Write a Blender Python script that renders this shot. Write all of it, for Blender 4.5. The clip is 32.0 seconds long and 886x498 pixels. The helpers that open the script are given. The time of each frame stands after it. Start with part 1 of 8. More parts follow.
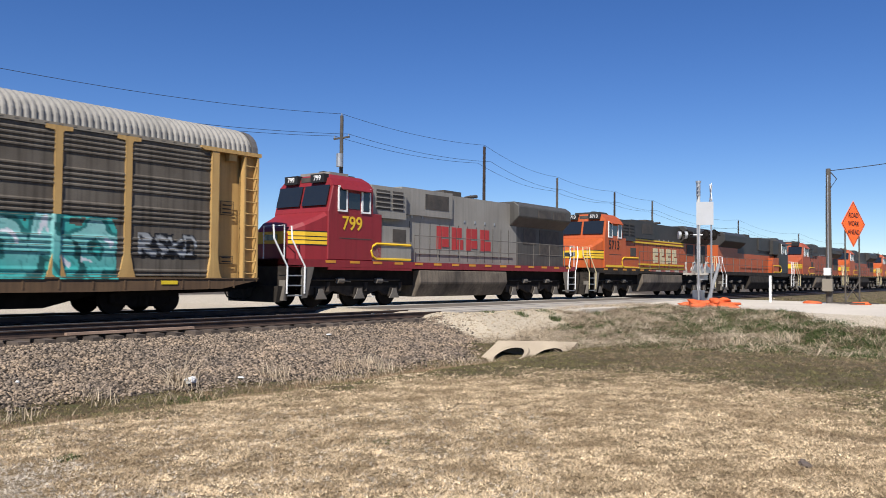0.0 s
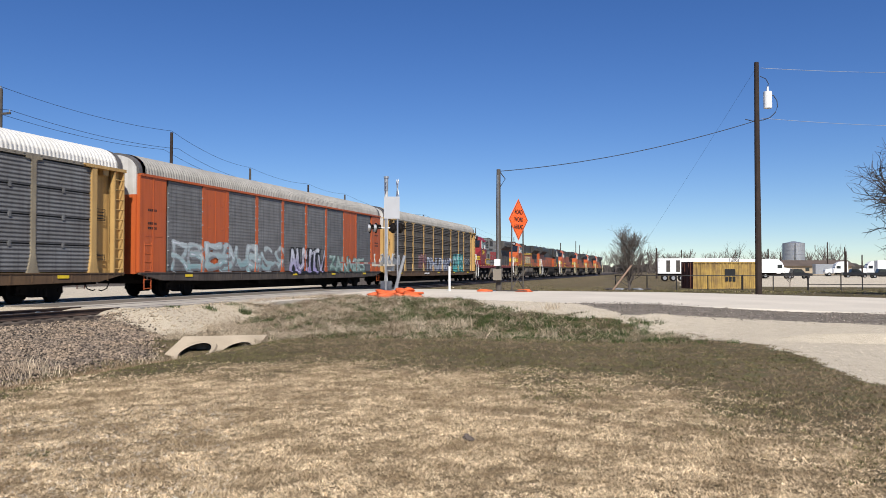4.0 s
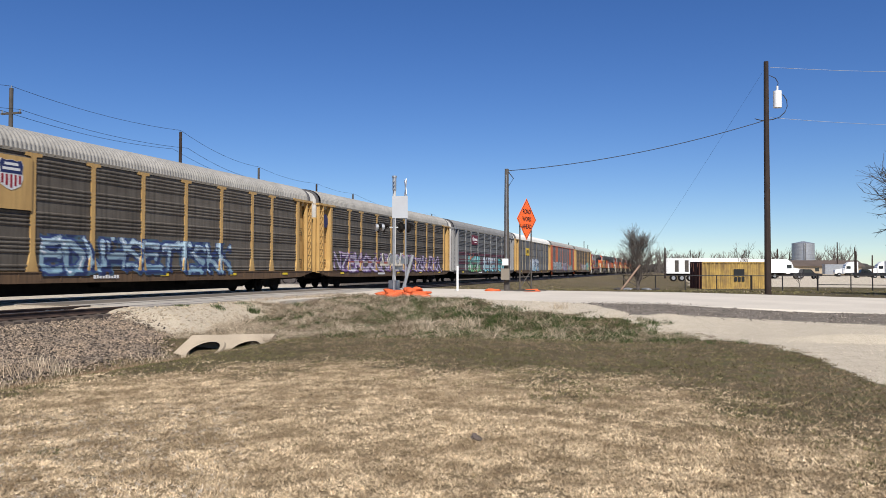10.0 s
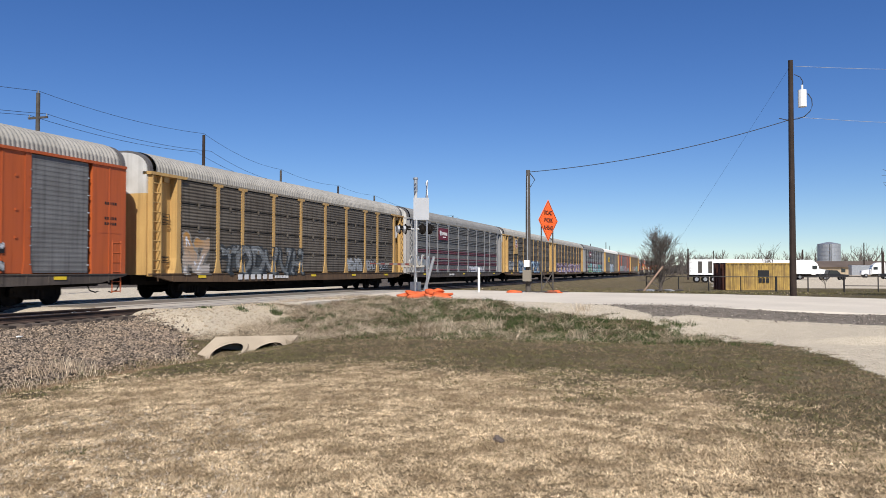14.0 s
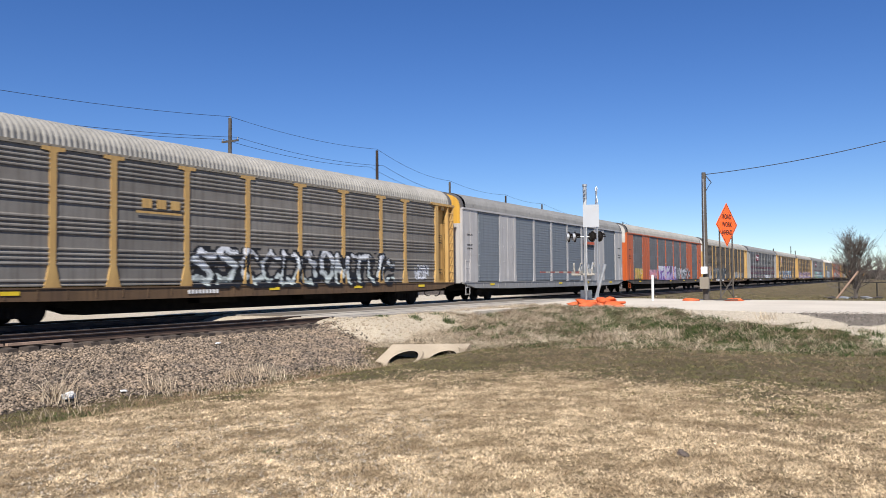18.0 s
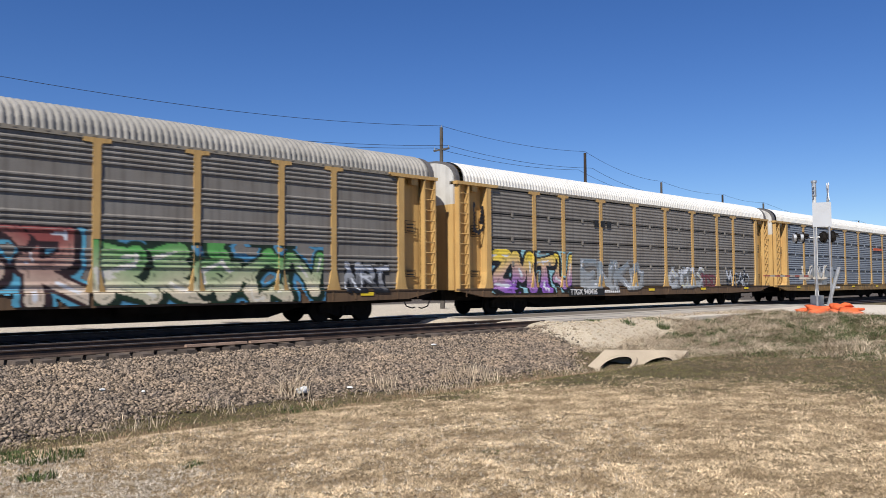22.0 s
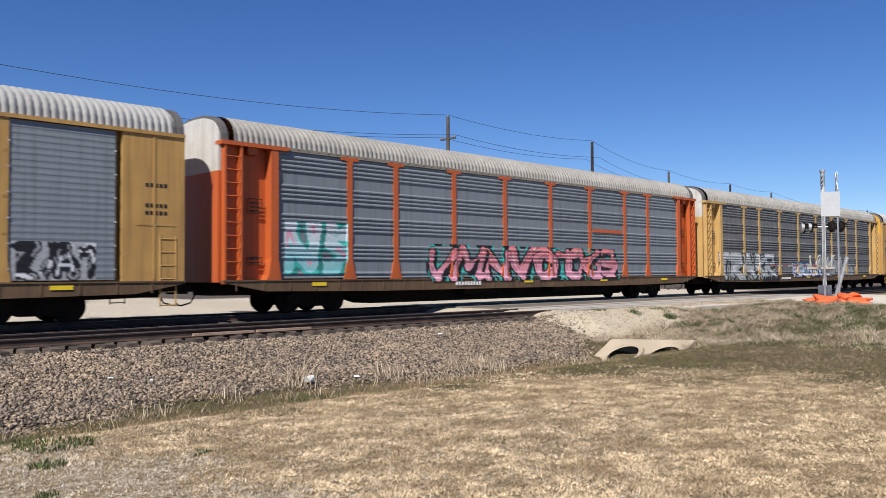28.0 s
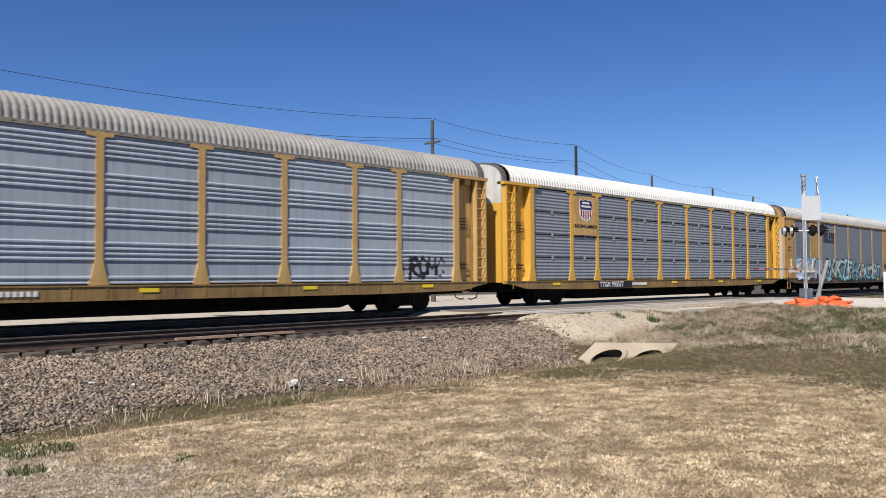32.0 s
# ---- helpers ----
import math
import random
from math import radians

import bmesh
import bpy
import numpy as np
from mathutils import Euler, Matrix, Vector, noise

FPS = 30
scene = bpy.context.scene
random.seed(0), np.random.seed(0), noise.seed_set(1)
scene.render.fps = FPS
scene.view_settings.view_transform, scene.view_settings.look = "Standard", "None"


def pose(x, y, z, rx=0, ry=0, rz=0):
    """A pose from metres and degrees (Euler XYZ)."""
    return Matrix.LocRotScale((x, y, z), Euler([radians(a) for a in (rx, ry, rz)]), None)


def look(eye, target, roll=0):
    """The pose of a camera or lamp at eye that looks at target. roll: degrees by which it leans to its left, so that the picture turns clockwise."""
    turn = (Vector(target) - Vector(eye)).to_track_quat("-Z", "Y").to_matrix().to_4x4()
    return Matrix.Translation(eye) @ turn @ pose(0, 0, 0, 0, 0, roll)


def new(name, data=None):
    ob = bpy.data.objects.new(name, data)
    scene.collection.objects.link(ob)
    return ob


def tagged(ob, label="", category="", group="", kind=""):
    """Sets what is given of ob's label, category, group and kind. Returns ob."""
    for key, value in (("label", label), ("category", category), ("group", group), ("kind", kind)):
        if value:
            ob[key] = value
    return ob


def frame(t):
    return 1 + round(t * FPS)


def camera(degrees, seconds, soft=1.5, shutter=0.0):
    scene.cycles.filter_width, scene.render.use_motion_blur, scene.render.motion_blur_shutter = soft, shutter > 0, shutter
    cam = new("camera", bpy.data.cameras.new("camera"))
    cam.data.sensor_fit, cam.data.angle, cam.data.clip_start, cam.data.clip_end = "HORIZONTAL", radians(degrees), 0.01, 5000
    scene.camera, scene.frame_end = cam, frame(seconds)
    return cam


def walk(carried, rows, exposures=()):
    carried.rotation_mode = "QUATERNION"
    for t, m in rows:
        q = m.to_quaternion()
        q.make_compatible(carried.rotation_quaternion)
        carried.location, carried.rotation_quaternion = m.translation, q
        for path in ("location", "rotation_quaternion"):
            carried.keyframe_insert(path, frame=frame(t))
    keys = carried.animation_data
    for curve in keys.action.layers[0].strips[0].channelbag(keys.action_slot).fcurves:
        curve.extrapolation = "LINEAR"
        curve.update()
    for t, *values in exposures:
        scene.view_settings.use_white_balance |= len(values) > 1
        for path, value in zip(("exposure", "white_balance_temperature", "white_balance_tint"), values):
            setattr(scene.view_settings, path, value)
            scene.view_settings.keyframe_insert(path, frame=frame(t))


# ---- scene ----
# ---- camera ----
cam = camera(57.92, 32.0, soft=0.4, shutter=0.12)
EYE = Vector((0.0, 0.0, 1.16))
ARM = 0.32  # the lens swings round the body that carries it
TURNS = [
    (0, -52.00, 1.97, 0.50), (0.5, -57.56, 1.82, 0.62), (1, -62.69, 1.66, 0.58), (1.5, -66.75, 1.50, 0.46), (2, -69.57, 1.40, 0.31), (2.5, -71.41,
    1.36, 0.16), (3, -72.56, 1.38, 0.07), (3.5, -73.24, 1.42, 0.02), (5.5, -73.92, 1.60, -0.05), (6, -73.88, 1.65, -0.05), (6.5, -73.82, 1.66, -0.06),
    (7, -73.82, 1.69, -0.01), (7.5, -73.82, 1.69, 0.02), (8, -73.80, 1.67, 0.08), (8.5, -73.72, 1.63, 0.14), (9, -73.55, 1.58, 0.19), (9.5, -73.32,
    1.52, 0.15), (10, -73.04, 1.46, 0.10), (10.5, -72.73, 1.40, -0.06), (11, -72.41, 1.31, -0.17), (11.5, -72.13, 1.27, -0.21), (12, -71.93, 1.26,
    -0.17), (12.5, -71.82, 1.30, -0.10), (13, -71.73, 1.39, -0.00), (13.5, -71.62, 1.51, 0.01), (15.5, -70.79, 1.69, -0.06), (16, -70.06, 1.81,
    -0.11), (16.5, -68.56, 1.96, -0.20), (17, -66.18, 2.10, -0.35), (17.5, -63.09, 2.20, -0.50), (18, -59.55, 2.25, -0.54), (18.5, -55.87, 2.31,
    -0.60), (19, -52.28, 2.35, -0.57), (19.5, -49.16, 2.36, -0.57), (20, -46.83, 2.39, -0.49), (20.5, -45.43, 2.42, -0.43), (21, -44.83, 2.47, -0.41),
    (21.5, -44.71, 2.53, -0.42), (22, -44.78, 2.65, -0.41), (22.5, -44.98, 2.77, -0.37), (23, -45.14, 2.79, -0.32), (23.5, -45.25, 2.78, -0.29), (24,
    -45.30, 2.67, -0.26), (24.5, -45.22, 2.55, -0.29), (25, -45.04, 2.47, -0.41), (25.5, -44.80, 2.40, -0.48), (26, -44.54, 2.30, -0.54), (26.5,
    -44.32, 2.18, -0.63), (28.5, -44.39, 1.85, -0.25), (29, -44.52, 1.88, -0.15), (29.5, -44.64, 1.98, -0.08), (30, -44.78, 2.11, -0.12), (30.5,
    -44.92, 2.19, -0.18), (31, -45.08, 2.22, -0.21), (31.5, -45.25, 2.19, -0.31), (32, -45.42, 2.15, -0.41)]


def heading(yaw, pitch):
    a, b = radians(yaw), radians(pitch)
    return Vector((-math.sin(a) * math.cos(b), math.cos(a) * math.cos(b), math.sin(b)))


def eye_pose(yaw, pitch, roll):
    e = EYE + ARM * (heading(yaw, 0) - heading(-60, 0))
    return look(e, e + 10 * heading(yaw, pitch), roll)


walk(cam, [(t, eye_pose(y, p, r)) for t, y, p, r in TURNS],
     [(0, 0.42), (1, 0.35), (2, 0.25), (3, 0.3), (6, 0.29), (11, 0.28), (16, 0.31), (17, 0.4), (18, 0.5), (19, 0.38), (20, 0.32), (22, 0.36), (23, 0.34), (24, 0.29), (25, 0.44), (26, 0.52), (27.5, 0.44), (29, 0.36), (31, 0.32), (32, 0.37)])

# ---- light ----
SUN_TO = Vector((-1.0, -0.45, 1.12)).normalized()
sun = new("sun", bpy.data.lights.new("sun", "SUN"))
sun.data.energy, sun.data.angle, sun.data.color = 5.0, radians(0.53), (1.0, 0.96, 0.9)
sun.matrix_world = look((0, 0, 60), Vector((0, 0, 60)) - SUN_TO)
world = bpy.data.worlds.new("sky")
scene.world = world
world.use_nodes = True
_wn = world.node_tree.nodes
sky = _wn.new("ShaderNodeTexSky")
sky.sky_type, sky.sun_disc = "NISHITA", False
sky.sun_elevation = math.asin(SUN_TO.z)
sky.sun_rotation = math.atan2(SUN_TO.x, SUN_TO.y)
sky.altitude, sky.air_density, sky.dust_density, sky.ozone_density = 300, 0.85, 0.0, 5.0
_wn["Background"].inputs[1].default_value = 0.081
_hs = _wn.new("ShaderNodeHueSaturation")
_hs.inputs["Saturation"].default_value = 1.2
_hs.inputs["Hue"].default_value = 0.512
world.node_tree.links.new(sky.outputs[0], _hs.inputs["Color"])
world.node_tree.links.new(_hs.outputs[0], _wn["Background"].inputs[0])

# ---- materials ----
def mat(name, color, rough=0.7, metal=0.0, vary=0.25, scale=3.0, fine=40.0, bump=0.15, tint=None, streak=0.0, spec=0.4, island=0.0, each=0.0):
    """Procedural surface: two scales of stains and grain, fine relief; streak: grime running down; each: lightness that differs from piece to piece."""
    m = bpy.data.materials.new(name)
    m.use_nodes = True
    n, l = m.node_tree.nodes, m.node_tree.links
    b = n["Principled BSDF"]
    b.inputs["Roughness"].default_value, b.inputs["Metallic"].default_value = rough, metal
    b.inputs["Specular IOR Level"].default_value = spec
    co = n.new("ShaderNodeTexCoord")
    big, small = n.new("ShaderNodeTexNoise"), n.new("ShaderNodeTexNoise")
    big.inputs["Scale"].default_value, big.inputs["Detail"].default_value = scale, 5
    small.inputs["Scale"].default_value, small.inputs["Detail"].default_value = fine, 4
    l.new(co.outputs["Object"], big.inputs["Vector"])
    l.new(co.outputs["Object"], small.inputs["Vector"])
    dark = tint or tuple(c * 0.45 for c in color)
    r1, r2 = n.new("ShaderNodeMapRange"), n.new("ShaderNodeMapRange")
    for r, w in ((r1, vary), (r2, vary * 0.6)):
        r.inputs["From Min"].default_value, r.inputs["From Max"].default_value = 0.35, 0.68
        r.inputs["To Max"].default_value = w * 1.6
    l.new(big.outputs[0], r1.inputs[0])
    l.new(small.outputs[0], r2.inputs[0])
    m1, m2 = n.new("ShaderNodeMixRGB"), n.new("ShaderNodeMixRGB")
    m1.inputs[1].default_value, m1.inputs[2].default_value, m2.inputs[2].default_value = (*color, 1), (*dark, 1), (*dark, 1)
    l.new(r1.outputs[0], m1.inputs[0])
    l.new(m1.outputs[0], m2.inputs[1])
    l.new(r2.outputs[0], m2.inputs[0])
    out = m2.outputs[0]
    if streak:
        mp, st, rs, m3 = n.new("ShaderNodeMapping"), n.new("ShaderNodeTexNoise"), n.new("ShaderNodeMapRange"), n.new("ShaderNodeMixRGB")
        mp.inputs["Scale"].default_value = (3.2, 3.2, 0.16)
        st.inputs["Scale"].default_value, st.inputs["Detail"].default_value = 2.5, 4
        rs.inputs["From Min"].default_value, rs.inputs["From Max"].default_value, rs.inputs["To Max"].default_value = 0.45, 0.75, streak
        m3.inputs[2].default_value = (*(c * 0.3 for c in dark), 1)
        l.new(co.outputs["Object"], mp.inputs[0])
        l.new(mp.outputs[0], st.inputs["Vector"])
        l.new(st.outputs[0], rs.inputs[0])
        l.new(rs.outputs[0], m3.inputs[0])
        l.new(out, m3.inputs[1])
        out = m3.outputs[0]
    for amount, source in ((each, "ShaderNodeObjectInfo"), (island, "ShaderNodeNewGeometry")):
        if amount:
            g, rr, hs = n.new(source), n.new("ShaderNodeMapRange"), n.new("ShaderNodeHueSaturation")
            rr.inputs["To Min"].default_value, rr.inputs["To Max"].default_value = 1 - amount, 1 + amount
            l.new(g.outputs["Random" if each and source == "ShaderNodeObjectInfo" else "Random Per Island"], rr.inputs[0])
            l.new(rr.outputs[0], hs.inputs["Value"])
            l.new(out, hs.inputs["Color"])
            out = hs.outputs[0]
    l.new(out, b.inputs["Base Color"])
    if bump:
        bp = n.new("ShaderNodeBump")
        bp.inputs["Strength"].default_value, bp.inputs["Distance"].default_value = bump, 0.02
        l.new(small.outputs[0], bp.inputs["Height"])
        l.new(bp.outputs[0], b.inputs["Normal"])
    return m


def flat(name, color, rough=0.6):
    return mat(name, color, rough, vary=0.18, scale=1.5, fine=30, bump=0.05)


# Darker than black steel: deep shade under the wagons is put into this colour.
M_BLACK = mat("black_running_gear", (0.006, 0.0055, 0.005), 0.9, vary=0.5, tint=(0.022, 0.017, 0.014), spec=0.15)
# Crossing infill, darkened to hold the shade beneath the train.
M_INFILL = mat("shaded_infill", (0.16, 0.13, 0.1), 0.95, vary=0.4, scale=0.5, fine=20, bump=0.4, tint=(0.08, 0.07, 0.06))
M_SOOT = mat("grimy_dark_steel", (0.035, 0.032, 0.03), 0.7, vary=0.5, tint=(0.09, 0.075, 0.06))
M_GREYSTEEL = mat("galvanised_steel", (0.45, 0.46, 0.47), 0.45, 0.6, vary=0.3)
M_WHITE = mat("white_paint", (0.78, 0.78, 0.76), 0.5, vary=0.12, tint=(0.5, 0.47, 0.42))
M_CAP = mat("end_cap_offwhite", (0.6, 0.585, 0.55), 0.55, vary=0.35, scale=1.2, tint=(0.4, 0.37, 0.32), streak=0.3)
M_RAIL = mat("rusty_rail", (0.1, 0.06, 0.042), 0.75, vary=0.5, scale=1.5, tint=(0.02, 0.014, 0.012))
M_RAILTOP = mat("polished_rail_head", (0.32, 0.31, 0.3), 0.35, 0.8, vary=0.3)
M_TIE = mat("weathered_tie", (0.13, 0.10, 0.08), 0.9, vary=0.6, scale=4, fine=60, bump=0.5, each=0.35)
M_PLANK = mat("pale_pine_plank", (0.42, 0.28, 0.2), 0.85, vary=0.3, scale=3, fine=60, bump=0.3)
M_CONC = mat("pale_concrete", (0.43, 0.35, 0.25), 0.85, vary=0.3, scale=1.2, fine=50, bump=0.3)
M_PAD = mat("crossing_concrete", (0.46, 0.415, 0.35), 0.85, vary=0.4, scale=0.8, fine=60, bump=0.3, each=0.12)
M_ROAD = mat("bleached_road", (0.6, 0.535, 0.44), 0.9, vary=0.3, scale=0.35, fine=9, bump=0.4, tint=(0.42, 0.37, 0.3))
M_STONE = mat("ballast_stone", (0.27, 0.2, 0.135), 0.85, vary=0.42, scale=1.4, fine=60, bump=0.3, tint=(0.1, 0.082, 0.068), island=0.9)
M_PALE = mat("pale_aluminium", (0.43, 0.44, 0.45), 0.5, vary=0.2, scale=2, tint=(0.36, 0.36, 0.36))
M_CHIP = mat("road_chippings", (0.66, 0.575, 0.45), 0.85, vary=0.3, scale=8, fine=60, bump=0.3, island=0.35)
M_LIME = mat("limestone_chips", (0.54, 0.44, 0.31), 0.85, vary=0.3, scale=8, fine=60, bump=0.3, island=0.3)
M_POLE = mat("creosoted_pole", (0.045, 0.028, 0.02), 0.85, vary=0.5, scale=2, fine=50, bump=0.4, streak=0.3)
M_POLEG = mat("grey_wood_pole", (0.11, 0.095, 0.08), 0.85, vary=0.5, scale=2, fine=50, bump=0.4, streak=0.3)
M_WIRE = mat("black_cable", (0.02, 0.02, 0.022), 0.6, vary=0.1, bump=0)
M_ORANGE_SIGN = mat("fluorescent_orange_sheeting", (0.95, 0.14, 0.02), 0.35, vary=0.08, bump=0.02)
M_INK = mat("black_lettering", (0.015, 0.015, 0.015), 0.6, vary=0.2, bump=0)
M_BAG = mat("orange_sandbag", (0.72, 0.13, 0.035), 0.7, vary=0.25, scale=4, fine=40, bump=0.5)
M_GLASS = mat("dark_cab_glass", (0.015, 0.018, 0.02), 0.12, vary=0.1, bump=0, spec=0.8)
M_BARK = mat("grey_bark", (0.15, 0.125, 0.105), 0.9, vary=0.4, scale=6, fine=60, bump=0.4)
M_DARKBARK = mat("dark_bark", (0.06, 0.05, 0.043), 0.9, vary=0.4, scale=6, fine=60, bump=0.4)
M_BULLET = mat("signal_lens", (0.25, 0.02, 0.02), 0.25, vary=0.1, bump=0)
M_YEL = mat("yellow_reflective_tape", (0.85, 0.6, 0.03), 0.5, vary=0.15, bump=0.02)


# ---- mesh tools ----
def box(bm, x0, x1, y0, y1, z0, z1, mi=0):
    v = [bm.verts.new((x, y, z)) for x in (x0, x1) for y in (y0, y1) for z in (z0, z1)]
    for q in ((0, 1, 3, 2), (4, 6, 7, 5), (0, 4, 5, 1), (2, 3, 7, 6), (0, 2, 6, 4), (1, 5, 7, 3)):
        bm.faces.new([v[i] for i in q]).material_index = mi
    return v


def bevelled(bm, width=0.02, segs=1):
    bmesh.ops.bevel(bm, geom=[e for e in bm.edges if e.is_manifold and e.calc_face_angle(0) > 0.6], offset=width, segments=segs, affect="EDGES", clamp_overlap=True)
    return bm


def prism(bm, pts, axis, a, b):
    """A closed outline of (u, v) pairs drawn out along an axis from a to b. 'x': (y, z); 'y': (x, z); 'z': (x, y)."""
    def put(u, v, w):
        return {"x": (w, u, v), "y": (u, w, v), "z": (u, v, w)}[axis]
    lo, hi = [bm.verts.new(put(u, v, a)) for u, v in pts], [bm.verts.new(put(u, v, b)) for u, v in pts]
    n = len(pts)
    for i in range(n):
        bm.faces.new((lo[i], lo[(i + 1) % n], hi[(i + 1) % n], hi[i]))
    bm.faces.new(lo[::-1])
    bm.faces.new(hi)
    bmesh.ops.recalc_face_normals(bm, faces=bm.faces[:])
    return bm


def tube(bm, pts, r, sides=6, r_end=None):
    """A round bar along points, tapering to r_end."""
    pts = [Vector(p) for p in pts]
    rings, m = [], len(pts)
    for i, p in enumerate(pts):
        d = (pts[min(i + 1, m - 1)] - pts[max(i - 1, 0)]).normalized()
        s = d.orthogonal().normalized() if abs(d.z) > 0.9 else d.cross(Vector((0, 0, 1))).normalized()
        u = d.cross(s)
        rr = r if r_end is None else r + (r_end - r) * i / max(1, m - 1)
        rings.append([bm.verts.new(p + rr * (math.cos(k * math.tau / sides) * s + math.sin(k * math.tau / sides) * u)) for k in range(sides)])
    for a, b in zip(rings, rings[1:]):
        for k in range(sides):
            bm.faces.new((a[k], a[(k + 1) % sides], b[(k + 1) % sides], b[k]))
    bm.faces.new(rings[0][::-1])
    bm.faces.new(rings[-1])
    return bm


def disc(bm, c, r, axis, depth, sides=16):
    c, a = Vector(c), Vector(axis).normalized()
    return tube(bm, [c - a * depth / 2, c + a * depth / 2], r, sides)


def mesh_of(bm, name, material):
    me = bpy.data.meshes.new(name)
    bm.normal_update()
    bm.to_mesh(me)
    bm.free()
    for m in (material if isinstance(material, (list, tuple)) else [material]):
        me.materials.append(m)
    return me


def part(name, bm, material, parent, label=""):
    """One mesh object under a thing or a part; bm may be a mesh that others share."""
    ob = new(name, bm if isinstance(bm, bpy.types.Mesh) else mesh_of(bm, name, material))
    ob.parent = parent
    return tagged(ob, label)


def thing(name, label, category, m=None, group="", kind=""):
    ob = new(name)
    ob.empty_display_size = 0.2
    if m is not None:
        ob.matrix_basis = m
    return tagged(ob, label, category, group, kind)


def solid(name, bm, material, label, category="", group="", kind=""):
    return tagged(new(name, mesh_of(bm, name, material)), label, category, group, kind)


def writing(body, size, m, parent, material, name="lettering", align="CENTER", depth=0.004):
    """Built-in font, laid as a thin mesh; m places it under its parent."""
    cu = bpy.data.curves.new(name, "FONT")
    cu.body, cu.size, cu.align_x, cu.align_y, cu.extrude, cu.offset = body, size, align, "CENTER", depth, size * 0.012
    tmp = bpy.data.objects.new(name, cu)
    scene.collection.objects.link(tmp)
    bpy.context.view_layer.update()
    me = bpy.data.meshes.new_from_object(tmp.evaluated_get(bpy.context.evaluated_depsgraph_get()))
    bpy.data.objects.remove(tmp)
    me.materials.clear()
    me.materials.append(material)
    ob = new(name, me)
    ob.parent, ob.matrix_basis = parent, m
    return ob


def smooth(me):
    for p in me.polygons:
        p.use_smooth = True
    return me

# ---- ground ----
def ss(a, b, x):
    t = np.clip((x - a) / (b - a), 0, 1)
    return t * t * (3 - 2 * t)


def road_near(y):
    """Plan of the road's edge on the camera's side: x at y."""
    return np.interp(y, [-60, -6, 3.7, 12.0, 15.6], [8, 26.6, 28.6, 33.5, 34.5])


def rough_noise(x, y, s, seed=0):
    """Cheap smooth noise from crossed sines, -1 to 1."""
    r = np.random.RandomState(seed)
    v = 0
    for k in range(5):
        a, p, f = r.rand() * 6.28, r.rand() * 6.28, s * (0.7 + 0.9 * k)
        v = v + np.sin(f * (x * np.cos(a) + y * np.sin(a)) + p + 1.3 * np.sin(0.6 * f * (y * np.cos(a) - x * np.sin(a)))) / (1 + 0.5 * k)
    return v / 2.6


def ground_z(x, y):
    x, y = np.asarray(x, float), np.asarray(y, float)
    toe = np.interp(x, [-20, 3.7, 7.5, 13, 16.5, 30], [12.3, 12.4, 12.8, 11.9, 11.6, 11.4])
    lawn = -0.5 - 0.1 * ss(4, 10, y) - 0.38 * ss(9, 11.6, y) * ss(30, 14, x)
    bed = -0.95 + (0.67) * np.clip((y - toe) / (16.1 - toe), 0, 1)
    z = np.where(y > toe, bed, lawn)
    z = np.where(y > 24.6, -0.28 - 0.12 * ss(24.6, 26.5, y), z)
    # the road's bank: climbs from the ditch to the road
    edge = road_near(y)
    foot = np.interp(y, [-1, 2.4, 6.5, 10, 13, 16], [20.3, 18.5, 18.3, 18.9, 18.2, 17.6])
    climb = ss(0, 1, (x - foot) / (edge - 1.5 - foot))
    bank = -0.72 + 0.7 * climb + 0.0 * y
    south = ss(1.0, -4.0, y)
    bank = bank * (1 - south) + south * (-0.55 + 0.4 * ss(12, 27, x))
    z = np.where((y < 16.1) & (x > foot), np.maximum(z, bank), z)
    hummock = ss(0.2, 1.8, x - foot) * ss(0.3, 1.6, edge - x) * ss(-1.5, 1.0, y) * ss(16.0, 14.6, y)
    z = z + hummock * (-0.03 + 0.1 * rough_noise(x, y, 1.5, 8)) + 0.012 * rough_noise(x, y, 1.9, 9) * ss(12.0, 10.5, y) * ss(30, 22, x)
    rise = ss(19.5, 20.9, x) * ss(13.4, 15.5, y) * (x < 46) * (y < 25)
    z = z * (1 - rise) - 0.05 * rise
    z = z - 0.1 * np.exp(-((x - 16.9) ** 2 + (y - 11.4) ** 2) / 2.0) * (x < 17.6)
    far = ss(40, 48, x) * (1 - ss(13, 16, y)) * ss(-400, -20, y)
    z = z * (1 - far) + far * (-0.15 - 0.37 * ss(46, 72, x) - 0.03 * ss(85, 150, x))
    return z


def cuts(lo, hi, step, out_lo, out_hi):
    a, k = [], step
    x = lo
    while x > out_lo:
        x -= k
        k *= 1.35
        a.append(x)
    b, k, x = [], step, hi
    while x < out_hi:
        x += k
        k *= 1.35
        b.append(x)
    return np.array(a[::-1] + list(np.arange(lo, hi + 1e-6, step)) + b)


def grid_mesh(name, xs, ys, zfun, keep=None, lift=0.0):
    X, Y = np.meshgrid(xs, ys, indexing="ij")
    Z = zfun(X, Y) + lift
    nx, ny = X.shape
    i = np.arange(nx * ny).reshape(nx, ny)
    q = np.stack([i[:-1, :-1], i[1:, :-1], i[1:, 1:], i[:-1, 1:]], -1).reshape(-1, 4)
    me = bpy.data.meshes.new(name)
    me.vertices.add(nx * ny)
    me.vertices.foreach_set("co", np.stack([X, Y, Z], -1).reshape(-1))
    me.loops.add(q.size)
    me.loops.foreach_set("vertex_index", q.reshape(-1))
    me.polygons.add(len(q))
    me.polygons.foreach_set("loop_start", np.arange(len(q)) * 4)
    me.polygons.foreach_set("use_smooth", np.ones(len(q), bool))
    me.update()
    return me, X, Y


